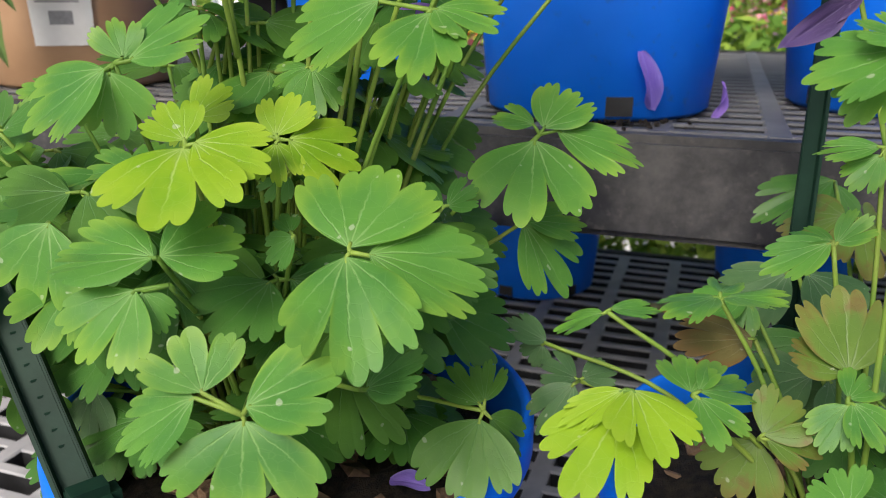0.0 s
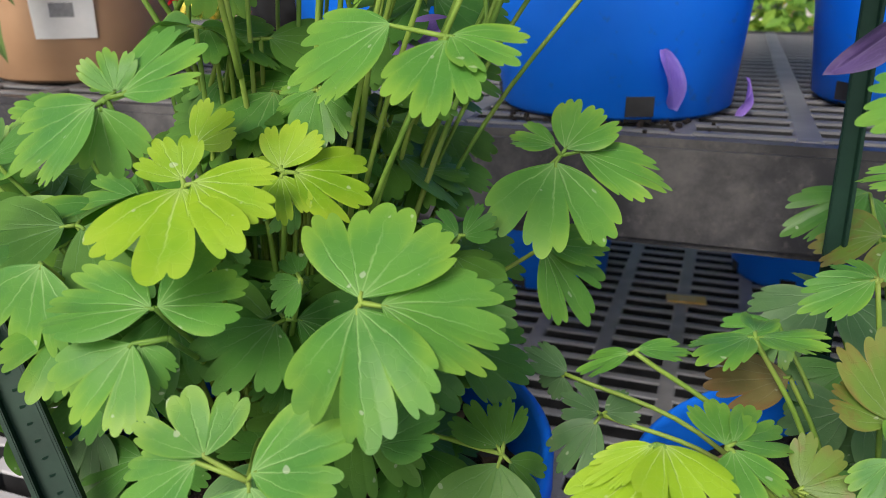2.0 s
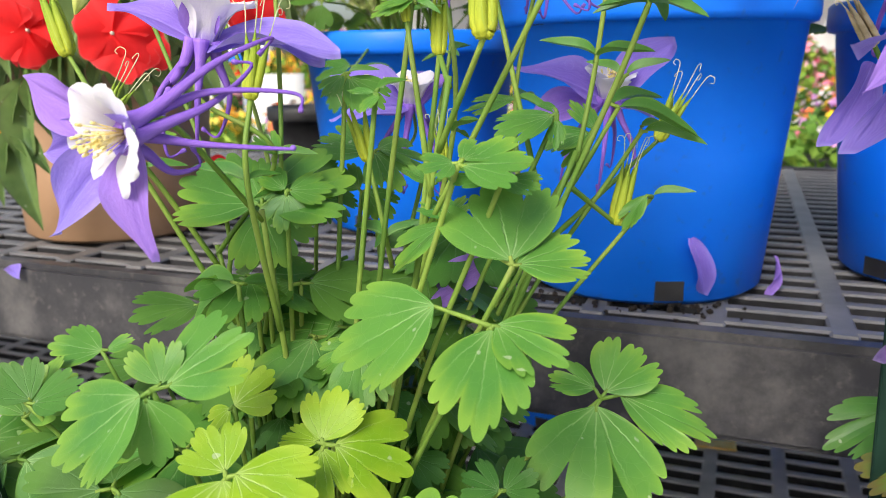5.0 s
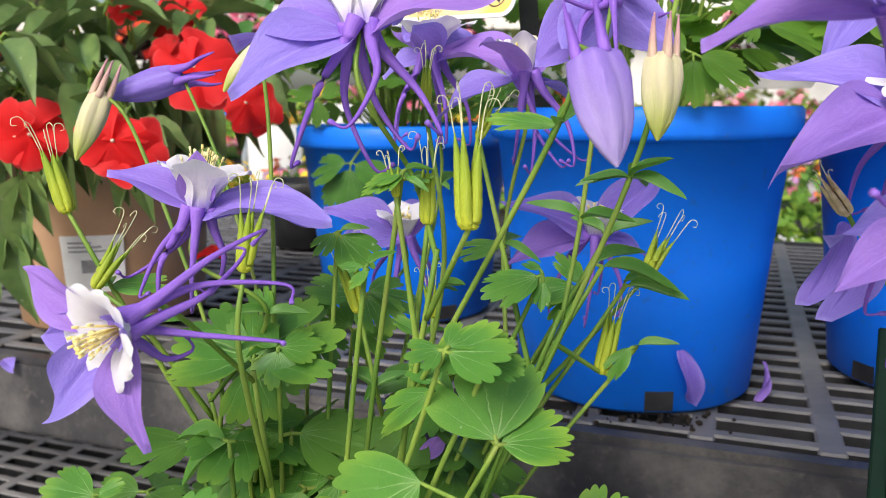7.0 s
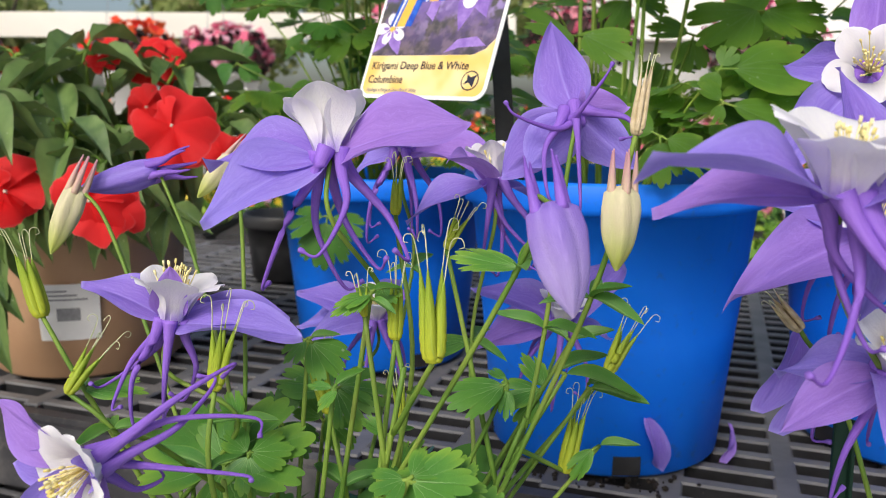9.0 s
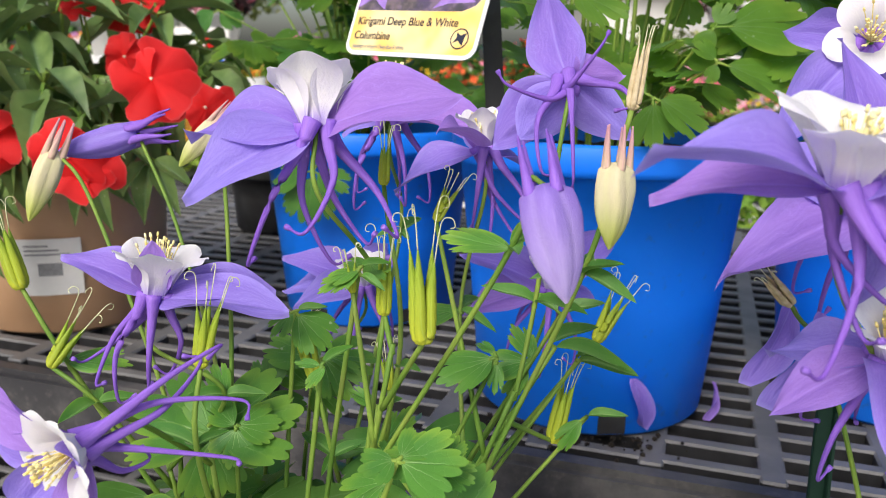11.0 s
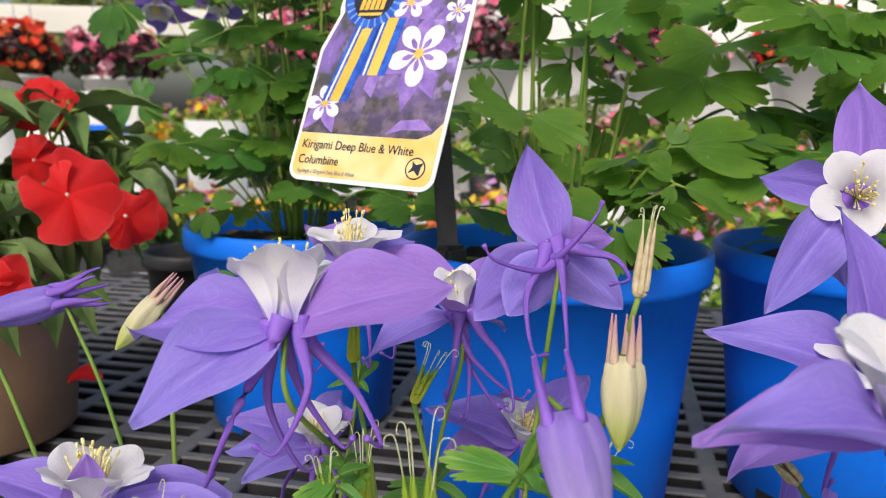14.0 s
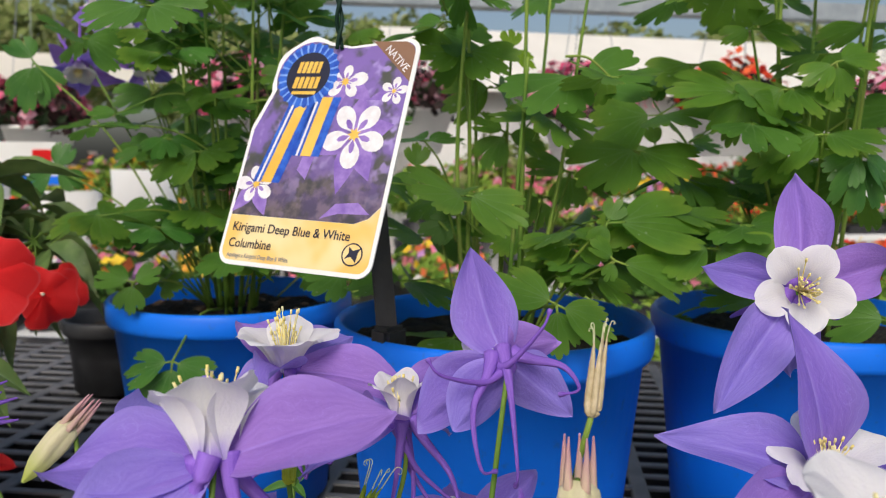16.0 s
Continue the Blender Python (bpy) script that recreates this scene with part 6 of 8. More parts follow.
flower(front, [(-0.0300, 0.2854, 0.8211), (-0.0150, 0.3460, 0.8883), (-0.0178, 0.3203, 0.9222), (-0.0175, 0.3192, 0.9361)], (0.0199, -0.0797, 0.9966), 0.0310, seed=9, reach=1.5, roll=40, white=0.56, lean=(0, -0.5, 0), cup=36, tips=[(0.0172, 0.3052, 0.9323), (-0.0350, 0.3222, 0.9301)])
leaf(front, (-0.0405, 0.3113, 0.8405), (-0.0412, 0.3129, 0.8418), [((-0.0412, 0.3129, 0.8418), (-0.0347, 0.3219, 0.8469), 0.36), ((-0.0412, 0.3129, 0.8418), (-0.0551, 0.3129, 0.8463), 0.36), ((-0.0412, 0.3129, 0.8418), (-0.0361, 0.3059, 0.8475), 0.50)], LEAF)
flower(front, [(-0.0338, 0.2789, 0.7934), (-0.0412, 0.3129, 0.8418), (-0.0292, 0.3391, 0.8561), (-0.0292, 0.3366, 0.8689)], (0.0000, -0.1961, 0.9806), 0.0290, seed=10, roll=0, lean=(0, -0.5, 0), tips=[(-0.0594, 0.3381, 0.8820), (-0.0634, 0.3471, 0.8640), (-0.0160, 0.3387, 0.8797)])
flower(front, [(0.0165, 0.2566, 0.8425), (0.0419, 0.3325, 0.8571), (0.0432, 0.3298, 0.8702)], (0.0976, -0.1952, 0.9759), 0.0300, seed=11, roll=20, lean=(0, -0.5, 0), tips=[(0.0085, 0.3314, 0.8841), (0.0084, 0.3355, 0.8602), (0.0678, 0.3342, 0.8923), (0.0649, 0.3349, 0.8615)])
flower(right, [(0.1650, 0.2000, 0.6720), (0.1350, 0.2050, 0.8500), (0.1010, 0.2060, 0.8810), (0.0985, 0.2030, 0.8930)], (-0.1000, -0.3500, 0.9200), 0.0310, seed=12, roll=100, lean=(0, -0.5, 0), tips=[(0.0741, 0.2065, 0.8794), (0.0800, 0.2230, 0.8870), (0.1150, 0.1850, 0.8800), (0.1230, 0.2130, 0.8900)])
seed_pod(right, [(0.1600, 0.2250, 0.6900), (0.1250, 0.2640, 0.8500), (0.1015, 0.2568, 0.8883)], (-0.0164, -0.0135, 0.0147), 0.0200, seed=21, spread=0.03, curl=0.3, material=STRAW)
leaf(front, (0.0135, 0.2167, 0.9115), (0.0152, 0.2153, 0.9137), [((0.0152, 0.2153, 0.9137), (0.0157, 0.2044, 0.9176), 0.36), ((0.0152, 0.2153, 0.9137), (0.0282, 0.2257, 0.9223), 0.30), ((0.0152, 0.2153, 0.9137), (-0.0010, 0.2197, 0.9177), 0.50)], LEAF)
bud(front, [(-0.0200, 0.2415, 0.8398), (0.0152, 0.2153, 0.9137), (0.0180, 0.2134, 0.9297), (0.0212, 0.2082, 0.9299)], (0.1802, -0.3238, -0.9288), 0.0261, BUD_LILAC, SPUR, width=0.50, splay=0.12, spurs=4)
leaf(front, (0.0372, 0.2478, 0.8966), (0.0385, 0.2470, 0.8991), [((0.0385, 0.2470, 0.8991), (0.0242, 0.2486, 0.8993), 0.30), ((0.0385, 0.2470, 0.8991), (0.0449, 0.2357, 0.9075), 0.24), ((0.0385, 0.2470, 0.8991), (0.0435, 0.2580, 0.9046), 0.24)], LEAF)
bud(front, [(0.0013, 0.2553, 0.8043), (0.0385, 0.2470, 0.8991), (0.0433, 0.2364, 0.9312)], (-0.0604, -0.1669, -0.9841), 0.0219, BUD_YELLOW, PINK_SPUR, width=0.45, splay=0.1)
leaf(front, (-0.0683, 0.2682, 0.8428), (-0.0673, 0.2684, 0.8437), [((-0.0673, 0.2684, 0.8437), (-0.0795, 0.2651, 0.8431), 0.36), ((-0.0673, 0.2684, 0.8437), (-0.0579, 0.2608, 0.8433), 0.36), ((-0.0673, 0.2684, 0.8437), (-0.0665, 0.2834, 0.8481), 0.36)], LEAF)
bud(front, [(-0.0784, 0.2633, 0.7992), (-0.0673, 0.2684, 0.8437), (-0.0864, 0.2975, 0.8961), (-0.1033, 0.3122, 0.9296)], (-0.9686, -0.0432, -0.2447), 0.0288, SEPAL, SPUR, width=0.36)
leaf(front, (-0.0834, 0.2682, 0.8427), (-0.0833, 0.2683, 0.8436), [((-0.0833, 0.2683, 0.8436), (-0.0863, 0.2584, 0.8439), 0.30), ((-0.0833, 0.2683, 0.8436), (-0.0745, 0.2715, 0.8447), 0.36), ((-0.0833, 0.2683, 0.8436), (-0.0935, 0.2752, 0.8511), 0.24)], LEAF)
bud(front, [(-0.0823, 0.2650, 0.8160), (-0.0833, 0.2683, 0.8436), (-0.1133, 0.2944, 0.9081), (-0.1272, 0.3026, 0.9243)], (-0.3790, -0.1553, -0.9123), 0.0251, BUD_YELLOW, PINK_SPUR, width=0.34, splay=0.05)
leaf(front, (-0.0643, 0.2594, 0.8468), (-0.0630, 0.2589, 0.8479), [((-0.0630, 0.2589, 0.8479), (-0.0674, 0.2487, 0.8506), 0.24), ((-0.0630, 0.2589, 0.8479), (-0.0467, 0.2625, 0.8483), 0.36), ((-0.0630, 0.2589, 0.8479), (-0.0763, 0.2708, 0.8552), 0.30)], LEAF)
bud(front, [(-0.0749, 0.2618, 0.7838), (-0.0630, 0.2589, 0.8479), (-0.0646, 0.2739, 0.9062), (-0.0674, 0.2790, 0.9364)], (-0.6503, -0.1281, -0.7488), 0.0174, BUD_YELLOW, PINK_SPUR, width=0.34, splay=0.05)
seed_pod(front, [(-0.0160, 0.2402, 0.8621), (-0.0047, 0.2170, 0.8902)], (-0.0186, 0.1671, 0.9858), 0.0219, seed=1, spread=0.09)
leaf(front, (-0.0644, 0.2307, 0.8553), (-0.0643, 0.2299, 0.8561), [((-0.0643, 0.2299, 0.8561), (-0.0569, 0.2359, 0.8588), 0.30), ((-0.0643, 0.2299, 0.8561), (-0.0798, 0.2340, 0.8619), 0.30)], LEAF)
seed_pod(front, [(-0.0619, 0.2448, 0.8113), (-0.0643, 0.2299, 0.8561), (-0.0633, 0.2344, 0.8765)], (0.1729, 0.1649, 0.9710), 0.0169, seed=2)
leaf(front, (-0.0331, 0.2678, 0.8326), (-0.0333, 0.2667, 0.8333), [((-0.0333, 0.2667, 0.8333), (-0.0238, 0.2678, 0.8392), 0.36), ((-0.0333, 0.2667, 0.8333), (-0.0457, 0.2800, 0.8374), 0.30), ((-0.0333, 0.2667, 0.8333), (-0.0353, 0.2564, 0.8343), 0.24)], LEAF)
seed_pod(front, [(-0.0316, 0.2826, 0.8094), (-0.0333, 0.2667, 0.8333), (-0.0384, 0.2705, 0.8562)], (-0.2434, 0.1617, 0.9564), 0.0165, seed=3)
leaf(front, (-0.1095, 0.2622, 0.8640), (-0.1111, 0.2620, 0.8663), [((-0.1111, 0.2620, 0.8663), (-0.0923, 0.2639, 0.8671), 0.50), ((-0.1111, 0.2620, 0.8663), (-0.1208, 0.2727, 0.8681), 0.50)], LEAF)
seed_pod(front, [(-0.0802, 0.2641, 0.8068), (-0.1111, 0.2620, 0.8663), (-0.1241, 0.2656, 0.8882)], (-0.3090, 0.1584, 0.9378), 0.0198, seed=4, spread=0.05)
leaf(front, (-0.0994, 0.2559, 0.8548), (-0.1003, 0.2552, 0.8564), [((-0.1003, 0.2552, 0.8564), (-0.1099, 0.2671, 0.8568), 0.50), ((-0.1003, 0.2552, 0.8564), (-0.1043, 0.2406, 0.8601), 0.36), ((-0.1003, 0.2552, 0.8564), (-0.0896, 0.2593, 0.8583), 0.36)], LEAF)
seed_pod(front, [(-0.0839, 0.2657, 0.8229), (-0.1003, 0.2552, 0.8564), (-0.1138, 0.2570, 0.8671)], (0.5496, 0.1406, 0.8235), 0.0151, seed=5)
seed_pod(front, [(0.0122, 0.2562, 0.8316), (0.0566, 0.3054, 0.8582)], (0.4418, 0.1507, 0.8844), 0.0181, seed=6)
seed_pod(front, [(0.0198, 0.2569, 0.8507), (0.0371, 0.2723, 0.8359)], (0.2257, 0.1632, 0.9604), 0.0197, seed=7, spread=0.06)
leaf(front, (0.0372, 0.2478, 0.8966), (0.0385, 0.2470, 0.8991), [((0.0385, 0.2470, 0.8991), (0.0477, 0.2626, 0.8987), 0.24), ((0.0385, 0.2470, 0.8991), (0.0254, 0.2458, 0.9007), 0.24), ((0.0385, 0.2470, 0.8991), (0.0499, 0.2340, 0.8980), 0.30)], LEAF)
seed_pod(front, [(0.0049, 0.2556, 0.8134), (0.0385, 0.2470, 0.8991), (0.0468, 0.2384, 0.9442)], (0.1584, 0.1653, 0.9734), 0.0177, seed=8, spread=0.03, curl=0.4, material=STRAW)
seed_pod(front, [(0.0143, 0.2564, 0.8371), (-0.0016, 0.2694, 0.9091)], (0.4418, 0.1507, 0.8844), 0.0115, seed=9)
leaf(front, (-0.0135, 0.2633, 0.8625), (-0.0125, 0.2619, 0.8651), [((-0.0125, 0.2619, 0.8651), (-0.0070, 0.2491, 0.8723), 0.24), ((-0.0125, 0.2619, 0.8651), (-0.0074, 0.2704, 0.8646), 0.24)], LEAF)
seed_pod(front, [(-0.0358, 0.2754, 0.7788), (-0.0125, 0.2619, 0.8651), (-0.0174, 0.2761, 0.9186)], (0.0367, 0.1671, 0.9853), 0.0123, seed=10, spread=0.03)
seed_pod(front, [(-0.0237, 0.2427, 0.8194), (-0.0158, 0.2474, 0.8870)], (0.0239, 0.1671, 0.9856), 0.0159, seed=12, spread=0.05)
seed_pod(front, [(-0.0182, 0.2410, 0.8499), (-0.0238, 0.2416, 0.8950)], (-0.0966, 0.1662, 0.9814), 0.0085, seed=13)
leaf(front, (-0.0180, 0.2684, 0.8360), (-0.0172, 0.2673, 0.8370), [((-0.0172, 0.2673, 0.8370), (-0.0101, 0.2499, 0.8411), 0.30), ((-0.0172, 0.2673, 0.8370), (-0.0086, 0.2812, 0.8457), 0.50), ((-0.0172, 0.2673, 0.8370), (-0.0285, 0.2664, 0.8370), 0.30)], LEAF)
seed_pod(front, [(-0.0328, 0.2806, 0.8007), (-0.0172, 0.2673, 0.8370), (-0.0155, 0.2703, 0.8546)], (-0.0891, 0.1663, 0.9820), 0.0108, seed=14)


# ---- things on and behind the benches ----
def rough_plant(name, x, y, z, spread, height, n, size, mats, label, seed, group="", stems=7):
    """A potted columbine: a few upright stems that carry compound leaves on side stalks."""
    g = random.Random(seed)
    p = thing(name, (x, y, z), label, "plant", group)
    lines = []
    for i in range(stems):
        a, q = 2 * math.pi * i / stems + g.uniform(-0.4, 0.4), spread * g.uniform(0.15, 0.75)
        top = Vector((x + q * math.cos(a), y + q * math.sin(a), z + height * g.uniform(0.8, 1.15)))
        root = Vector((x + 0.015 * math.cos(a), y + 0.015 * math.sin(a), z - 0.004))
        mid = root.lerp(top, 0.5) + Vector((math.cos(a), math.sin(a), 0)) * g.uniform(-0.006, 0.012)
        stem_line(p, [root, mid, top], 0.0014, 0.0008)
        lines.append(spline([root, mid, top], 8))
    for i in range(n):
        line = lines[i % stems]
        h = g.random()
        k = min(len(line) - 1, int((0.05 + 0.95 * h) * len(line)))
        a = g.uniform(0, 6.28)
        q = g.uniform(0.25, 1.0) * spread * (0.55 + 0.45 * math.sin(math.pi * min(1, h + 0.2)))
        j = line[k] + Vector((math.cos(a) * q, math.sin(a) * q, g.uniform(-0.01, 0.03)))
        s = size * g.uniform(0.65, 1.25)
        d0 = g.uniform(0, 6.28)
        lets = []
        for c in range(3):
            d = d0 + c * 2.1 + g.uniform(-0.25, 0.25)
            b = j + Vector((math.cos(d), math.sin(d), 0)) * s * 0.14
            lets.append((b, b + Vector((math.cos(d), math.sin(d), g.uniform(-0.5, 0.25))) * s, g.uniform(0.9, 1.25)))
        leaf(p, line[k], j, lets, g.choice(mats), up=(g.uniform(-0.5, 0.5), g.uniform(-1.1, 0.0), 0.8), r=0.0005)
    return p


SOILZ = BZ + 0.135
plant_a = rough_plant("columbine_plant", *POT_A, SOILZ, 0.080, 0.18, 28, 0.027, [LEAF_BACK, LEAF_MID, LEAF_BACK, LEAF_MID], "leafy columbine in a blue pot, dark green foliage", 21, "columbine plants")
plant_b = rough_plant("columbine_plant", *POT_B, SOILZ - 0.010, 0.120, 0.29, 118, 0.023, [LEAF_DARK, LEAF_MID, LEAF_BACK, LEAF_MID], "tall leafy columbine with violet flowers at its top", 22, "columbine plants", 9)
plant_c = rough_plant("columbine_plant", *POT_C, SOILZ, 0.095, 0.26, 56, 0.029, [LEAF_BACK, LEAF_MID, LEAF_BACK, LEAF_MID], "leafy columbine with broad dark green leaves", 23, "columbine plants")

fill_leaves(plant_b, (*POT_B, SOILZ), (-0.058, 0.595, 0.985), (0.042, 0.030, 0.058), 17, 0.024, [LEAF_BACK, LEAF_MID, LEAF_DARK], 512)
fill_leaves(plant_c, (*POT_C, SOILZ), (0.201, 0.440, 1.002), (0.060, 0.045, 0.045), 13, 0.028, [LEAF_BACK, LEAF_MID], 511)


# the red flowering plant in the tan pot
def round_petal_mesh():
    n, k = 13, 9
    verts, uvs = [], []
    for i in range(n):
        u = -1 + 2 * i / (n - 1)
        for j in range(k):
            f = j / (k - 1)
            a = u * 0.80
            r = f * (1 - 0.20 * abs(u) ** 3 - 0.16 * math.exp(-((u / 0.20) ** 2)) + 0.04 * math.sin(9 * u + 1))
            x, y = r * math.sin(a), r * math.cos(a)
            verts.append((x, y, 0.10 * math.sin(4.6 * u + 0.5) * f * f - 0.26 * f * f + 0.22 * f + 0.14 * u * f + 0.03 * math.sin(13 * u) * f ** 3))
            uvs.append(((u + 1) / 2, f))
    return mesh_of("round_petal", verts, grid_faces(n, k), uvs)


ROUND = round_petal_mesh()


def bush_leaf_mesh():
    """A pointed oval leaf with a sunk midrib, one long."""
    n, k = 13, 17
    verts, uvs = [], []
    for i in range(n):
        u = -1 + 2 * i / (n - 1)
        for j in range(k):
            y = j / (k - 1)
            w = 0.52 * math.sin(math.pi * y ** 0.85) ** 1.15 * (1 - 0.25 * y) + 0.008
            x = u * w
            verts.append((x, y, 0.42 * abs(x) - 0.30 * y * y + 0.012 * math.sin(26 * y) * abs(u)))
            uvs.append(((u + 1) / 2 * 0.3 + 0.35, 0.15 + 0.85 * max(abs(u) ** 3, y ** 6)))
    return mesh_of("bush_leaf", verts, grid_faces(n, k), uvs)


BUSH_MESH = bush_leaf_mesh()
CREAM = plain("cream_flower_eye", (0.7, 0.55, 0.4), (0.8, 0.7, 0.55), 300.0, 0.6)


def red_flower(plant, c, face, r, material=None, seed=0):
    g = random.Random(seed)
    c, a = Vector(c), Vector(face).normalized()
    x0 = a.orthogonal().normalized()
    y0 = a.cross(x0)
    root = c - a * r * 0.9 - Vector((0, 0, 0.02))
    stem = part("flower", tube("flower_stalk", [root, c - a * r * 0.3, c], 0.0009, 0.0007, 4), STEM, plant)
    t0 = g.uniform(0, 6)
    for i in range(5):
        t = t0 + i * 1.2566 + g.uniform(-0.15, 0.15)
        d = x0 * math.cos(t) + y0 * math.sin(t)
        e = c + d * r * g.uniform(0.72, 1.15) + a * r * g.uniform(-0.35, 0.30)
        part("petal", ROUND, material or RED, stem, m=frame_at(c + a * g.uniform(0, 0.003), e, a + d * g.uniform(-0.55, 0.45) + Vector((g.uniform(-0.45, 0.45), 0, g.uniform(-0.45, 0.45))), g.uniform(1.05, 1.3)))
    part("flower_eye", tube("eye", [c - a * 0.001, c + a * 0.001, c + a * 0.003], 0.0016, 0.0008, 3), CREAM, stem)


TP = (-0.275, 0.625)
bush = thing("red_flowering_plant", (*TP, BZ + 0.136), "bushy plant with glossy dark leaves and bright red flowers", "plant")
g = random.Random(31)
for i in range(26):
    a, q = g.uniform(0, 6.28), g.uniform(0.01, 0.125)
    top = Vector((TP[0] + q * math.cos(a), TP[1] + q * math.sin(a), BZ + 0.15 + g.uniform(0.0, 0.075) * (1.2 - q * 3)))
    root = Vector((TP[0] + 0.02 * math.cos(a), TP[1] + 0.02 * math.sin(a), BZ + 0.134))
    lets = []
    d0 = g.uniform(0, 6.28)
    for k in range(7):
        d = d0 + k * 0.9 + g.uniform(-0.2, 0.2)
        h = g.uniform(-0.012, 0.008)
        b = top + Vector((math.cos(d) * 0.004, math.sin(d) * 0.004, h))
        lets.append((b, b + Vector((math.cos(d), math.sin(d), g.uniform(-0.7, 0.35))) * g.uniform(0.035, 0.055), 0.38))
    leaf(bush, root, top, lets, BUSH_LEAF, up=(0, -0.1, 1), r=0.0012)

# longer leaves that hang over the rim of the tan pot
for i in range(15):
    a = radians(150 + 14 * i + g.uniform(-6, 6))
    top = Vector((TP[0] + 0.062 * math.cos(a), TP[1] + 0.062 * math.sin(a), BZ + 0.160 + g.uniform(0, 0.02)))
    lets = []
    for k in range(4):
        d = a + (k - 1.5) * 0.5 + g.uniform(-0.15, 0.15)
        b = top + Vector((math.cos(d), math.sin(d), 0)) * 0.006
        lets.append((b, b + Vector((math.cos(d), math.sin(d), g.uniform(-1.7, -0.5))).normalized() * g.uniform(0.055, 0.08), 0.38))
    leaf(bush, (TP[0] + 0.04 * math.cos(a), TP[1] + 0.04 * math.sin(a), BZ + 0.134), top, lets, BUSH_LEAF, up=(math.cos(a) * 0.8, math.sin(a) * 0.8, 0.7), r=0.0012)
leaf(plant_a, (0.0910, 0.4760, 0.8990), (0.0927, 0.3858, 0.9404), [((0.0897, 0.3867, 0.9420), (0.0673, 0.3928, 0.9540), 1.00), ((0.0958, 0.3850, 0.9389), (0.1186, 0.3790, 0.9286), 0.90), ((0.0929, 0.3855, 0.9376), (0.0939, 0.3829, 0.9173), 1.00)], LEAF_BACK, up=(0, -0.7, 0.8))
leaf(plant_a, (0.0910, 0.4760, 0.8990), (0.1280, 0.4179, 0.9712), [((0.1337, 0.4168, 0.9715), (0.1751, 0.4082, 0.9734), 0.85), ((0.1288, 0.4179, 0.9726), (0.1345, 0.4179, 0.9828), 1.00), ((0.1272, 0.4180, 0.9698), (0.1215, 0.4180, 0.9597), 0.90)], LEAF_BACK, up=(0, -0.7, 0.8))
leaf(plant_a, (0.0910, 0.4760, 0.8990), (0.1268, 0.4061, 0.9554), [((0.1309, 0.4050, 0.9540), (0.1609, 0.3975, 0.9442), 0.70), ((0.1256, 0.4065, 0.9566), (0.1165, 0.4095, 0.9657), 0.90), ((0.1263, 0.4060, 0.9542), (0.1223, 0.4059, 0.9459), 0.80)], LEAF_BACK, up=(0, -0.7, 0.8))
leaf(plant_a, (0.0910, 0.4760, 0.8990), (0.0976, 0.4807, 1.0134), [((0.0961, 0.4808, 1.0111), (0.0850, 0.4812, 0.9944), 1.00), ((0.1002, 0.4801, 1.0125), (0.1190, 0.4753, 1.0057), 1.00), ((0.0956, 0.4813, 1.0144), (0.0806, 0.4854, 1.0220), 1.00)], LEAF_BACK, up=(0, -0.7, 0.8))
leaf(plant_a, (0.0910, 0.4760, 0.8990), (0.1012, 0.4850, 1.0562), [((0.1028, 0.4845, 1.0551), (0.1145, 0.4812, 1.0476), 1.00), ((0.0997, 0.4852, 1.0556), (0.0888, 0.4870, 1.0511), 1.00), ((0.1012, 0.4851, 1.0576), (0.1014, 0.4863, 1.0678), 1.10)], LEAF_YOUNG, up=(0, -0.7, 0.8))
leaf(plant_a, (0.0910, 0.4760, 0.8990), (0.0788, 0.5017, 1.0711), [((0.0777, 0.5018, 1.0693), (0.0698, 0.5019, 1.0561), 1.00), ((0.0805, 0.5013, 1.0702), (0.0934, 0.4978, 1.0640), 1.00), ((0.0782, 0.5021, 1.0726), (0.0737, 0.5043, 1.0835), 1.00)], LEAF_BACK, up=(0, -0.7, 0.8))
leaf(plant_a, (0.0910, 0.4760, 0.8990), (0.1339, 0.4810, 0.9931), [((0.1370, 0.4802, 0.9921), (0.1596, 0.4745, 0.9844), 0.90), ((0.1310, 0.4817, 0.9940), (0.1091, 0.4871, 1.0004), 0.90), ((0.1335, 0.4808, 0.9906), (0.1307, 0.4792, 0.9722), 1.10)], LEAF_BACK, up=(0, -0.7, 0.8))
leaf(plant_a, (0.0910, 0.4760, 0.8990), (0.1257, 0.5016, 0.9786), [((0.1279, 0.5011, 0.9786), (0.1447, 0.4975, 0.9782), 0.80), ((0.1236, 0.5020, 0.9779), (0.1086, 0.5045, 0.9723), 0.90), ((0.1254, 0.5014, 0.9764), (0.1238, 0.4998, 0.9599), 1.00)], LEAF_BACK, up=(0, -0.7, 0.8))
leaf(plant_a, (0.0910, 0.4760, 0.8990), (0.0584, 0.5279, 0.9935), [((0.0571, 0.5279, 0.9916), (0.0472, 0.5284, 0.9775), 1.10), ((0.0605, 0.5274, 0.9928), (0.0756, 0.5235, 0.9873), 1.00), ((0.0587, 0.5281, 0.9955), (0.0603, 0.5294, 1.0095), 1.00)], LEAF_BACK, up=(0, -0.7, 0.8))
leaf(plant_c, (0.2740, 0.4780, 0.8990), (0.2022, 0.4299, 1.0322), [((0.1978, 0.4309, 1.0326), (0.1651, 0.4382, 1.0359), 0.90), ((0.2054, 0.4291, 1.0309), (0.2286, 0.4231, 1.0216), 1.00), ((0.2012, 0.4298, 1.0290), (0.1939, 0.4286, 1.0060), 1.00)], LEAF_BACK, up=(0, -0.7, 0.8))
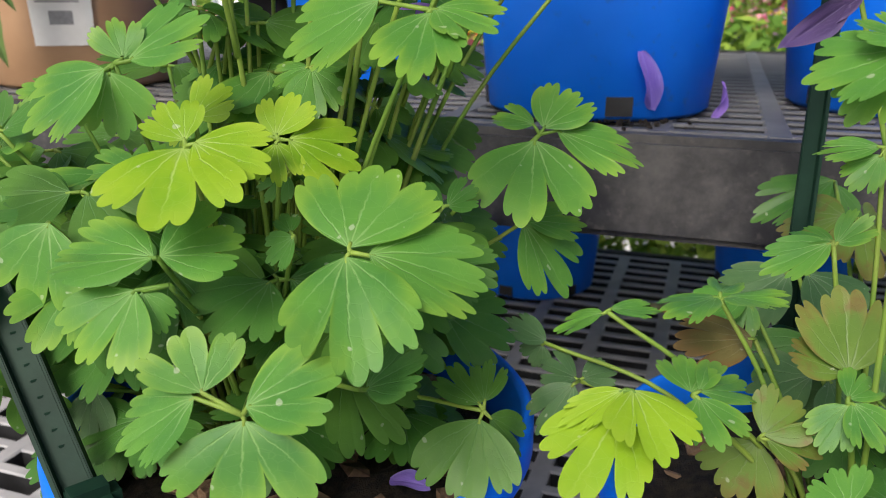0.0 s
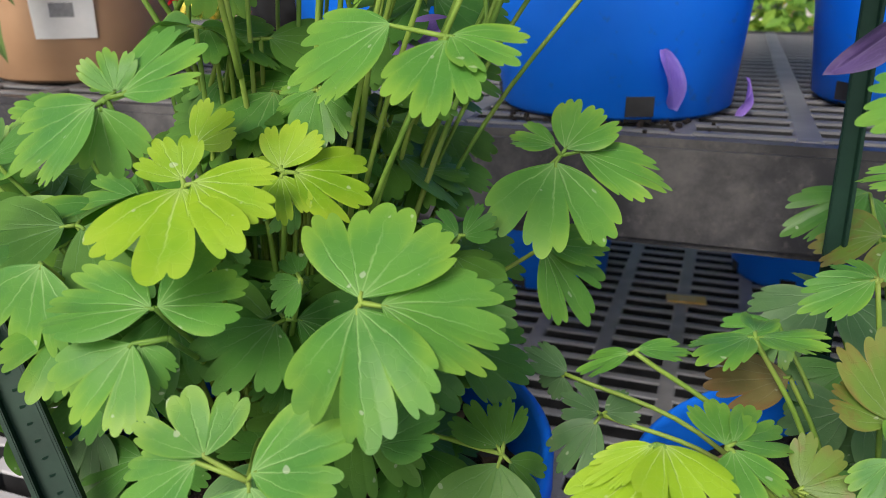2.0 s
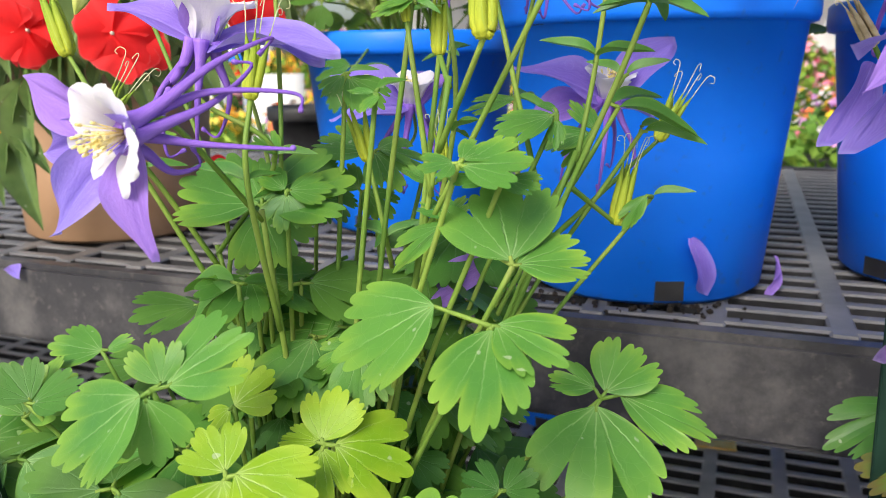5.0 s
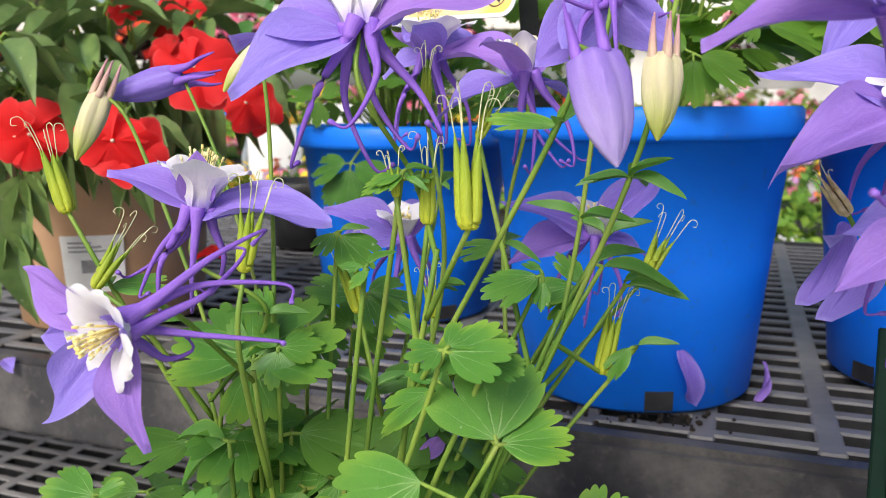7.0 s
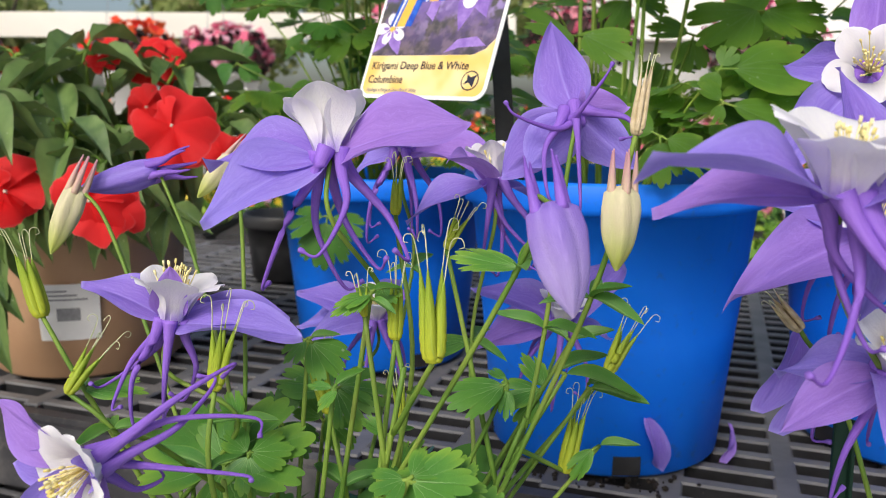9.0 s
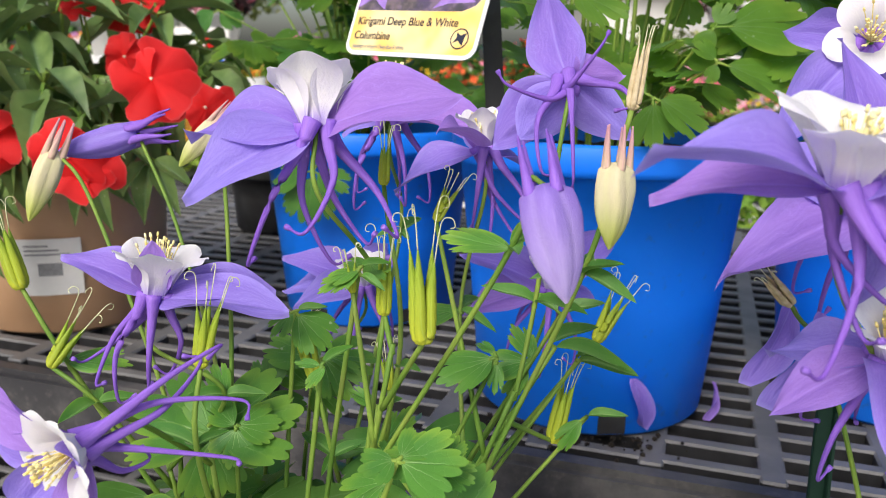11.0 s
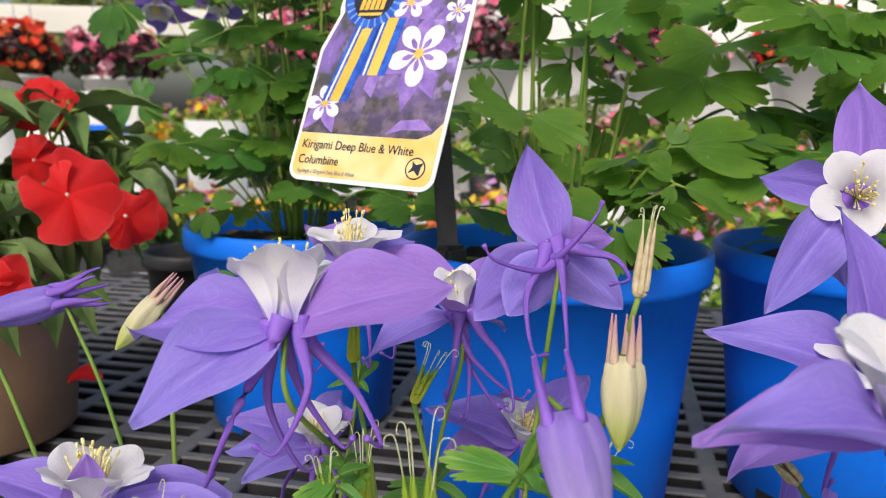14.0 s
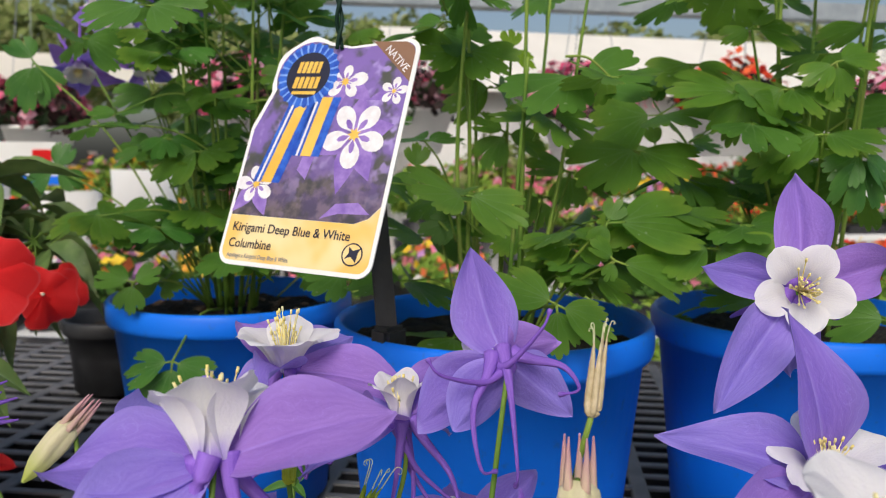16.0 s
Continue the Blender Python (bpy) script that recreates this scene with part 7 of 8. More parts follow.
leaf(plant_c, (0.2740, 0.4780, 0.8990), (0.2231, 0.4224, 1.0054), [((0.2208, 0.4227, 1.0037), (0.2043, 0.4247, 0.9910), 1.00), ((0.2258, 0.4219, 1.0060), (0.2457, 0.4181, 1.0102), 0.90), ((0.2237, 0.4220, 1.0028), (0.2281, 0.4188, 0.9839), 1.00)], LEAF_BACK, up=(0, -0.7, 0.8))
leaf(plant_c, (0.2740, 0.4780, 0.8990), (0.2113, 0.4421, 1.0649), [((0.2095, 0.4424, 1.0641), (0.1962, 0.4445, 1.0579), 1.00), ((0.2123, 0.4421, 1.0663), (0.2197, 0.4417, 1.0766), 1.00), ((0.2146, 0.4413, 1.0643), (0.2385, 0.4357, 1.0596), 1.00)], LEAF_BACK, up=(0, -0.7, 0.8))
leaf(plant_c, (0.2740, 0.4780, 0.8990), (0.2417, 0.3977, 1.0041), [((0.2400, 0.3979, 1.0024), (0.2272, 0.3991, 0.9899), 1.10), ((0.2437, 0.3971, 1.0023), (0.2579, 0.3925, 0.9889), 1.00), ((0.2415, 0.3973, 1.0006), (0.2400, 0.3946, 0.9747), 1.10)], LEAF_DARK, up=(0, -0.7, 0.8))
leaf(plant_c, (0.2740, 0.4780, 0.8990), (0.2380, 0.4137, 1.0461), [((0.2361, 0.4139, 1.0448), (0.2223, 0.4158, 1.0355), 1.00), ((0.2405, 0.4132, 1.0468), (0.2588, 0.4099, 1.0515), 1.00), ((0.2384, 0.4133, 1.0436), (0.2416, 0.4105, 1.0252), 1.00)], LEAF_BACK, up=(0, -0.7, 0.8))
leaf(plant_c, (0.2740, 0.4780, 0.8990), (0.2017, 0.5198, 1.0078), [((0.1993, 0.5201, 1.0062), (0.1818, 0.5224, 0.9943), 1.00), ((0.2044, 0.5190, 1.0062), (0.2245, 0.5134, 0.9946), 1.00), ((0.2014, 0.5201, 1.0098), (0.1987, 0.5224, 1.0244), 1.00)], LEAF_BACK, up=(0, -0.7, 0.8))
leaf(plant_b, (-0.0500, 0.6420, 0.8990), (-0.0785, 0.5441, 0.8838), [((-0.0821, 0.5448, 0.8831), (-0.1085, 0.5497, 0.8778), 0.90), ((-0.0755, 0.5433, 0.8826), (-0.0535, 0.5376, 0.8738), 0.90), ((-0.0791, 0.5437, 0.8794), (-0.0832, 0.5408, 0.8471), 1.00)], LEAF_DARK, up=(0, -0.7, 0.8))
leaf(plant_b, (-0.0500, 0.6420, 0.8990), (-0.1034, 0.5748, 0.9252), [((-0.1061, 0.5754, 0.9260), (-0.1263, 0.5804, 0.9317), 1.00), ((-0.1014, 0.5745, 0.9264), (-0.0868, 0.5724, 0.9353), 1.00), ((-0.1038, 0.5746, 0.9228), (-0.1070, 0.5732, 0.9052), 1.00)], LEAF_MID, up=(0, -0.7, 0.8))
leaf(plant_b, (-0.0500, 0.6420, 0.8990), (-0.1598, 0.6829, 0.9563), [((-0.1631, 0.6836, 0.9558), (-0.1873, 0.6883, 0.9521), 1.00), ((-0.1566, 0.6822, 0.9558), (-0.1325, 0.6767, 0.9526), 0.90), ((-0.1599, 0.6827, 0.9542), (-0.1601, 0.6809, 0.9384), 1.00)], LEAF_MID, up=(0, -0.7, 0.8))
leaf(plant_b, (-0.0500, 0.6420, 0.8990), (-0.1738, 0.7001, 0.9898), [((-0.1771, 0.7005, 0.9876), (-0.2019, 0.7039, 0.9714), 0.90), ((-0.1714, 0.6994, 0.9884), (-0.1540, 0.6945, 0.9778), 0.90), ((-0.1728, 0.7002, 0.9922), (-0.1655, 0.7007, 1.0101), 1.00)], LEAF_DARK, up=(0, -0.7, 0.8))
leaf(plant_b, (-0.0500, 0.6420, 0.8990), (-0.1915, 0.7232, 1.0677), [((-0.1934, 0.7239, 1.0702), (-0.2074, 0.7290, 1.0882), 1.00), ((-0.1896, 0.7225, 1.0648), (-0.1756, 0.7170, 1.0431), 1.00), ((-0.1925, 0.7229, 1.0633), (-0.2002, 0.7207, 1.0306), 1.00)], LEAF_DARK, up=(0, -0.7, 0.8))
leaf(bush, (-0.2750, 0.6250, 0.9000), (-0.2619, 0.5319, 0.9049), [((-0.2635, 0.5312, 0.9008), (-0.2711, 0.5132, 0.8663), 0.38), ((-0.2612, 0.5312, 0.9003), (-0.2485, 0.5124, 0.8613), 0.38), ((-0.2598, 0.5316, 0.9026), (-0.2346, 0.5162, 0.8837), 0.38), ((-0.2644, 0.5317, 0.9036), (-0.2800, 0.5179, 0.8938), 0.38)], BUSH_LEAF, up=(0, -0.7, 0.7))
leaf(bush, (-0.2750, 0.6250, 0.9000), (-0.1761, 0.5301, 0.8930), [((-0.1770, 0.5294, 0.8892), (-0.1804, 0.5117, 0.8565), 0.38), ((-0.1745, 0.5296, 0.8899), (-0.1561, 0.5130, 0.8636), 0.38), ((-0.1783, 0.5297, 0.8909), (-0.1928, 0.5146, 0.8737), 0.38), ((-0.1736, 0.5299, 0.8917), (-0.1475, 0.5159, 0.8808), 0.38)], BUSH_LEAF, up=(0, -0.7, 0.7))
leaf(bush, (-0.2750, 0.6250, 0.9000), (-0.2297, 0.5305, 0.8963), [((-0.2311, 0.5300, 0.8931), (-0.2380, 0.5133, 0.8665), 0.38), ((-0.2286, 0.5299, 0.8927), (-0.2136, 0.5128, 0.8632), 0.38), ((-0.2274, 0.5302, 0.8945), (-0.2015, 0.5157, 0.8805), 0.38)], BUSH_LEAF, up=(0, -0.7, 0.7))
leaf(bush, (-0.2750, 0.6250, 0.9000), (-0.2818, 0.5276, 0.8828), [((-0.2838, 0.5268, 0.8785), (-0.2943, 0.5082, 0.8426), 0.38), ((-0.2823, 0.5264, 0.8761), (-0.2803, 0.5045, 0.8185), 0.38), ((-0.2806, 0.5269, 0.8789), (-0.2629, 0.5095, 0.8460), 0.38), ((-0.2795, 0.5272, 0.8803), (-0.2525, 0.5121, 0.8597), 0.38)], BUSH_LEAF, up=(0, -0.7, 0.7))
leaf(bush, (-0.2750, 0.6250, 0.9000), (-0.2925, 0.5219, 0.8511), [((-0.2939, 0.5210, 0.8462), (-0.2995, 0.5017, 0.8049), 0.38), ((-0.2914, 0.5209, 0.8448), (-0.2751, 0.4999, 0.7910), 0.38), ((-0.2903, 0.5215, 0.8483), (-0.2647, 0.5060, 0.8254), 0.38)], BUSH_LEAF, up=(0, -0.7, 0.7))
leaf(bush, (-0.2750, 0.6250, 0.9000), (-0.2140, 0.5297, 0.8861), [((-0.2154, 0.5291, 0.8829), (-0.2229, 0.5122, 0.8562), 0.38), ((-0.2129, 0.5291, 0.8825), (-0.1985, 0.5121, 0.8527), 0.38), ((-0.2115, 0.5294, 0.8843), (-0.1845, 0.5154, 0.8698), 0.38)], BUSH_LEAF, up=(0, -0.7, 0.7))
red_flower(bush, (-0.1581, 0.4895, 0.9414), (0.1500, -1.0000, 0.4000), 0.0250, seed=1)
red_flower(bush, (-0.2226, 0.6426, 0.9892), (0.0000, -1.0000, 0.5000), 0.0220, seed=2)
red_flower(bush, (-0.1930, 0.4695, 0.8949), (0.2000, -1.0000, 0.2000), 0.0210, seed=3)
red_flower(bush, (-0.2520, 0.4812, 0.9045), (0.3000, -1.0000, 0.2000), 0.0220, seed=4)
red_flower(bush, (-0.2393, 0.5964, 0.9860), (0.0000, -1.0000, 0.5000), 0.0140, seed=5)
red_flower(bush, (-0.1486, 0.5578, 0.9222), (0.3000, -1.0000, 0.1000), 0.0190, seed=6)
red_flower(bush, (-0.1961, 0.4624, 0.9017), (0.2000, -1.0000, 0.1000), 0.0230, seed=7)
red_flower(bush, (-0.2600, 0.4813, 0.9031), (0.2000, -1.0000, 0.1000), 0.0200, seed=8)
red_flower(bush, (-0.2419, 0.5967, 0.9877), (0.0000, -1.0000, 0.4000), 0.0120, seed=9)
red_flower(bush, (-0.2118, 0.6363, 0.9885), (0.0000, -1.0000, 0.6000), 0.0170, seed=10)
red_flower(bush, (-0.1540, 0.5960, 0.9167), (0.4000, -1.0000, 0.0000), 0.0190, seed=11)
red_flower(bush, (-0.2094, 0.5894, 0.9528), (0.2000, -1.0000, 0.2000), 0.0180, seed=12)
flower(plant_b, [(-0.0500, 0.6420, 0.8900), (-0.1200, 0.7368, 1.0780), (-0.1156, 0.7281, 1.0707)], (0.3586, -0.7171, -0.5976), 0.0270, seed=16, roll=20, cup=40)
flower(plant_b, [(-0.0500, 0.6420, 0.8900), (-0.1396, 0.7597, 1.1137), (-0.1465, 0.7493, 1.1085)], (-0.5121, -0.7682, -0.3841), 0.0300, seed=17, roll=50, cup=40)
flower(plant_b, [(-0.0500, 0.6420, 0.8900), (-0.1242, 0.7479, 1.0975), (-0.1279, 0.7331, 1.0919)], (-0.2279, -0.9117, -0.3419), 0.0360, seed=13, roll=10, cup=40)
flower(plant_b, [(-0.0500, 0.6420, 0.8900), (-0.1655, 0.7463, 1.0832), (-0.1639, 0.7382, 1.0703)], (0.1054, -0.5270, -0.8433), 0.0340, seed=14, roll=40)
flower(plant_b, [(-0.0500, 0.6420, 0.8900), (-0.1012, 0.7406, 1.1145), (-0.0962, 0.7282, 1.1071)], (0.3244, -0.8111, -0.4867), 0.0340, seed=15, roll=70)


# ---- sticker on the tan pot ----
def wrap_patch(name, cx, cy, r0, r1, z0, z1, a0, a1, n=12):
    """A thin sheet wrapped round an upright cone."""
    verts = []
    for i in range(n):
        a = radians(a0 + (a1 - a0) * i / (n - 1))
        for r, z in ((r0, z0), (r1, z1)):
            verts.append((cx + r * math.cos(a), cy + r * math.sin(a), z))
    return mesh_of(name, verts, grid_faces(n, 2))


sticker = tagged(part("price_sticker", wrap_patch("sticker", *TP, 0.0697, 0.0737, BZ + 0.030, BZ + 0.070, -92, -60), PAPER, None), "white paper barcode sticker on the tan pot", "sticker")
part("barcode", wrap_patch("barcode", *TP, 0.0716, 0.0722, BZ + 0.044, BZ + 0.053, -82, -70), GREYINK, sticker, "smudged grey barcode")
for k in range(3):
    part("print_line", wrap_patch("line", *TP, 0.0729 + 0.0003 * k, 0.0730 + 0.0003 * k, BZ + 0.0585 + 0.003 * k, BZ + 0.0597 + 0.003 * k, -88, -66 - 5 * k), GREYINK, sticker)

# ---- the plant tag on its stake ----
TAG = Matrix(((0.7955, 0.2503, -0.5518, -0.0433), (-0.6051, 0.2805, -0.7451, 0.4135), (-0.0317, 0.9267, 0.3746, 0.9585), (0, 0, 0, 1)))
TAG_WHITE = plain("tag_white", (0.80, 0.80, 0.78), (0.86, 0.86, 0.84), 60.0, 0.35, 0.03)
INK = plain("tag_dark_ink", (0.01, 0.012, 0.03), (0.015, 0.016, 0.04), 90.0, 0.4, 0.0)
GOLD = plain("tag_gold", (0.75, 0.45, 0.06), (0.85, 0.55, 0.10), 90.0, 0.35, 0.0)
ROYAL = plain("tag_royal_blue", (0.01, 0.06, 0.42), (0.03, 0.14, 0.62), 260.0, 0.35, 0.0)
SKYBLUE = plain("tag_sky_blue", (0.10, 0.26, 0.70), (0.30, 0.46, 0.82), 200.0, 0.35, 0.0)
BROWN = plain("tag_brown", (0.22, 0.11, 0.06), (0.26, 0.14, 0.08), 90.0, 0.4, 0.0)
PRINT_WHITE = plain("tag_print_white", (0.72, 0.70, 0.72), (0.84, 0.83, 0.84), 300.0, 0.35, 0.0)
PRINT_VIOLET = plain("tag_print_violet", (0.19, 0.10, 0.42), (0.36, 0.23, 0.60), 150.0, 0.35, 0.0)


def yellow_print():
    m = Mat("tag_yellow", 0.35)
    n = m.noise(45.0, 2.0, m.world_pos())
    m.color(m.mix(m.ramp(n, 0.35, 0.65), (0.86, 0.54, 0.13), (0.88, 0.70, 0.36)))
    return m.m


def photo_print():
    m = Mat("tag_photo", 0.35)
    n = m.noise(70.0, 3.0, m.world_pos())
    c = m.mix(m.ramp(n, 0.40, 0.54), (0.07, 0.075, 0.06), (0.21, 0.13, 0.42))
    c = m.mix(m.ramp(m.noise(130.0, 2.0, m.world_pos()), 0.55, 0.68), c, (0.36, 0.27, 0.60))
    low = m.ramp(m.node("ShaderNodeSeparateXYZ", Vector=m.coord("Object")).outputs[1], 0.022, 0.056, 0.85, 0.0)
    c = m.mix(low, c, m.mix(m.ramp(m.noise(160.0, 3.0, m.world_pos()), 0.4, 0.62), (0.045, 0.04, 0.05), (0.16, 0.12, 0.13)))
    m.color(c)
    return m.m


YELLOW, PHOTO = yellow_print(), photo_print()


def flat(name, outline, z, material, parent, label="", m=None):
    """A thin printed shape on the tag; the outline is in millimetres."""
    bm = bmesh.new()
    vs = [bm.verts.new((x / 1000, y / 1000, z / 1000)) for x, y in outline]
    face = bm.faces.new(vs)
    if z < 0.05:
        ret = bmesh.ops.extrude_face_region(bm, geom=[face])
        bmesh.ops.translate(bm, vec=(0, 0, -0.0006), verts=[v for v in ret["geom"] if isinstance(v, bmesh.types.BMVert)])
        bmesh.ops.recalc_face_normals(bm, faces=bm.faces[:])
    return part(name, bm_mesh(name, bm), material, parent, label, TAG if m is None else m)


def arc(cx, cy, r, a0, a1, n):
    return [(cx + r * math.cos(radians(a0 + (a1 - a0) * i / (n - 1))), cy + r * math.sin(radians(a0 + (a1 - a0) * i / (n - 1)))) for i in range(n)]


def tag_outline(e):
    x0, y0, x1, y1, r = -e, -e - 1.5, 72 + e, 98 + e, 6 + e
    left = arc(x0 + r, y0 + r, r, 270, 180, 7)
    right = arc(x1 - r, y0 + r, r, 360, 270, 7)
    topr = arc(x1 - r, y1 - r, r, 90, 0, 7)
    rosette = arc(22, 82, 17.5 + e * 0.6, 205, 62, 30)
    rosette = [(22 + (x - 22) * (1 + 0.03 * math.cos(12 * i)), 82 + (y - 82) * (1 + 0.03 * math.cos(12 * i))) for i, (x, y) in enumerate(rosette)]
    return left + [(x0, 58)] + rosette + [(40, y1 - 3)] + topr + right


plant_tag = flat("plant_tag", tag_outline(0.0), 0.0, TAG_WHITE, None)
tagged(plant_tag, "glossy plant tag with yellow band and flower photo, on a stake", "plant tag")
flat("photo_panel", [(1.6, 19.5)] + [(1.6, 57)] + arc(22, 82, 15.5, 205, 62, 20) + [(40, 94)] + arc(65.5, 91.8, 4.6, 90, 0, 6) + [(70.2, 27), (66, 22), (60, 19.5)], 0.10, PHOTO, plant_tag)
flat("yellow_band", arc(6, 4.8, 4.5, 270, 180, 6) + [(1.5, 19.4), (60, 19.4), (66, 21.8), (70.3, 26.8)] + arc(65.8, 4.8, 4.5, 360, 270, 6), 0.12, YELLOW, plant_tag)


def print_flower(cx, cy, r, turn, z, sepals=(), squash=1.0):
    """A printed columbine: violet sepals, white petals with a violet shadow at the foot, a golden eye."""
    for t, q in sepals:
        c, n = math.cos(radians(t)), math.sin(radians(t))
        flat("printed_sepal", [(cx + r * (u * q * c - v * n), cy + r * (u * q * n + v * c)) for u, v in ((0.1, 0), (0.45, -0.36), (0.8, -0.40), (1.2, -0.26), (1.7, 0), (1.2, 0.26), (0.8, 0.40), (0.45, 0.36))], z, PRINT_VIOLET, plant_tag)
    for i in range(5):
        t = turn + 72 * i
        c, n = math.cos(radians(t)), math.sin(radians(t)) * squash
        loop = [(0.70 + 0.42 * math.cos(radians(24 * k)), 0.33 * math.sin(radians(24 * k))) for k in range(-6, 7)]
        flat("printed_petal", [(cx + r * 0.1 * c, cy + r * 0.1 * n)] + [(cx + r * (u * c - v * n), cy + r * (u * n + v * c)) for u, v in loop], z + 0.04 + 0.003 * i, PRINT_WHITE, plant_tag)
        flat("printed_shadow", [(cx + r * (u * c - v * n), cy + r * (u * n + v * c)) for u, v in ((0.15, 0.0), (0.36, -0.10), (0.55, -0.07), (0.62, 0.0), (0.55, 0.07), (0.36, 0.10))], z + 0.06 + 0.003 * i, PRINT_VIOLET, plant_tag)
    flat("printed_eye", [(cx + r * (0.24 if i % 2 else 0.13) * math.cos(i * 0.449), cy + r * (0.24 if i % 2 else 0.13) * math.sin(i * 0.449)) for i in range(14)], z + 0.085, GOLD, plant_tag)


print_flower(51, 56, 13, 55, 0.14, ((265, 1.15), (300, 1.0), (205, 0.95), (15, 0.8), (90, 0.8)))
print_flower(41, 79, 9.5, 15, 0.145, ((250, 1.2), (330, 1.0)), 0.7)
print_flower(10, 33, 9, 250, 0.135, ((235, 1.0), (300, 1.0)), 0.8)
print_flower(64.5, 75, 5.5, 10, 0.135, ((200, 1.2),))
for pts in ([(44, 20.5), (52, 23), (66, 23.5), (60, 28), (50, 27)], [(28, 40), (32, 58), (36, 52), (33, 36)]):
    flat("printed_spur", pts, 0.13, PRINT_VIOLET, plant_tag)
for x, y, w, s in ((8, 34, 6.5, 9), (24, 46, 6.5, 4)):
    flat("ribbon", [(x, y), (x + w * 2, y), (x + w * 2 + s, 72), (x + s, 72)], 0.25, ROYAL, plant_tag)
    flat("ribbon_stripe", [(x + w * 0.6, y), (x + w * 1.4, y), (x + w * 1.4 + s, 72), (x + w * 0.6 + s, 72)], 0.28, GOLD, plant_tag)
    flat("ribbon_edge", [(x + w * 0.25, y), (x + w * 0.42, y), (x + w * 0.42 + s, 72), (x + w * 0.25 + s, 72)], 0.28, PRINT_WHITE, plant_tag)
flat("rosette", [(22 + (15.2 if i % 2 else 14) * math.cos(i * math.pi / 24), 82 + (15.2 if i % 2 else 14) * math.sin(i * math.pi / 24)) for i in range(48)], 0.30, ROYAL, plant_tag)
for i in range(24):
    t = i * math.pi / 12
    c, n = math.cos(t), math.sin(t)
    flat("pleat", [(22 + 10 * c + 0.35 * n, 82 + 10 * n - 0.35 * c), (22 + 14.3 * c + 0.5 * n, 82 + 14.3 * n - 0.5 * c), (22 + 14.3 * c - 0.5 * n, 82 + 14.3 * n + 0.5 * c), (22 + 10 * c - 0.35 * n, 82 + 10 * n + 0.35 * c)], 0.315, SKYBLUE, plant_tag)
flat("rosette_centre", arc(22, 82, 10.5, 0, 352, 40), 0.33, INK, plant_tag)
for y, w in ((85.5, 12), (78.5, 13)):
    for k in range(5):
        flat("gold_bar", [(22 - w / 2 + k * w / 5, y - 2.6), (22 - w / 2 + k * w / 5 + w / 6.5, y - 2.6), (22 - w / 2 + k * w / 5 + w / 6.5 + 0.7, y + 2.6), (22 - w / 2 + k * w / 5 + 0.7, y + 2.6)], 0.36, GOLD, plant_tag)
flat("gold_line", [(15.5, 73.2), (27.5, 73.2), (27.9, 74.6), (15.9, 74.6)], 0.36, GOLD, plant_tag)
flat("corner_flash", [(50, 97.0), (65.5, 96.6), (69, 94.5), (70.2, 91.5), (70.2, 79)], 0.18, BROWN, plant_tag)


def lettering(text, x, y, size, material, parent, turn=0.0, z=0.4):
    cu = bpy.data.curves.new("lettering", "FONT")
    cu.body, cu.size, cu.extrude = text, size / 1000, 0.00002
    cu.offset = 0.00003 * size / 5
    tmp = bpy.data.objects.new("tmp", cu)
    scene.collection.objects.link(tmp)
    me = bpy.data.meshes.new_from_object(tmp.evaluated_get(bpy.context.evaluated_depsgraph_get()))
    bpy.data.objects.remove(tmp)
    me.materials.clear()
    width = max(v.co.x for v in me.vertices)
    return part("lettering", me, material, parent, m=TAG @ pose(x / 1000, y / 1000, z / 1000, 0, 0, turn)), width


def fitted(text, x, y, width, size, material, turn=0.0):
    ob, w = lettering(text, x, y, size, material, plant_tag, turn)
    ob.matrix_basis = ob.matrix_basis @ Matrix.Diagonal((width / 1000 / w, 1, 1, 1))


fitted("Kirigami Deep Blue & White", 4, 12.6, 56, 5.4, INK)
fitted("Columbine", 4, 5.8, 21, 5.4, INK)
fitted("NATIVE", 56.2, 93.0, 15, 4.6, PRINT_WHITE, -42)
fitted("Aquilegia x Kirigami Deep Blue & White", 4.6, 1.6, 30, 2.6, GREYINK)
flat("emblem", arc(62.5, 7.5, 4.6, 0, 350, 24), 0.30, INK, plant_tag)
flat("emblem_field", arc(62.5, 7.5, 4.0, 0, 350, 24), 0.33, YELLOW, plant_tag)
flat("emblem_mark", [(59.4, 5.4), (62, 6.6), (64.6, 4.4), (65, 8.2), (66, 10.2), (62.6, 9.0), (60.6, 10.6), (61, 8)], 0.36, INK, plant_tag)

stake = thing("tag_stake", (0.030, 0.432, BZ + 0.14), "black plastic stake clipped to the pot rim, holding the tag", "stake")
me = bm_mesh("bar", box_bm(0.0095, 0.004, 0.128, 0.001))
part("bar", me, BLACK, stake, m=look((0.0263, 0.4449, 0.9715), (0.0218, 0.4624, 1.0495)) @ pose(0, 0, 0, 0, 0, 20))
part("clip", bm_mesh("clip", box_bm(0.014, 0.012, 0.022, 0.002)), BLACK, stake, m=pose(0.030, 0.4335, 0.913, 0, 0, 35))
hole = TAG @ Vector((0.0345, 0.0935, 0.0005))
for s0 in (0.0, 3.14):
    cord = [hole + Vector((0.0011 * math.cos(s0 + 1.1 * k), -0.0008 + 0.0011 * math.sin(s0 + 1.1 * k), 0.0042 * k)) for k in range(18)]
    part("tie_cord", tube("cord", cord, 0.0009, 0.0009, 4, 6), STAKE, stake, "twisted dark green tie cord")
# a dark green stake lying across the front pot's rim, and one upright among the spotted leaves
long_stake = thing("green_stake", (-0.100, 0.184, 0.699), "dark green plastic label stake leaning out of the front pot", "stake", "green stakes")
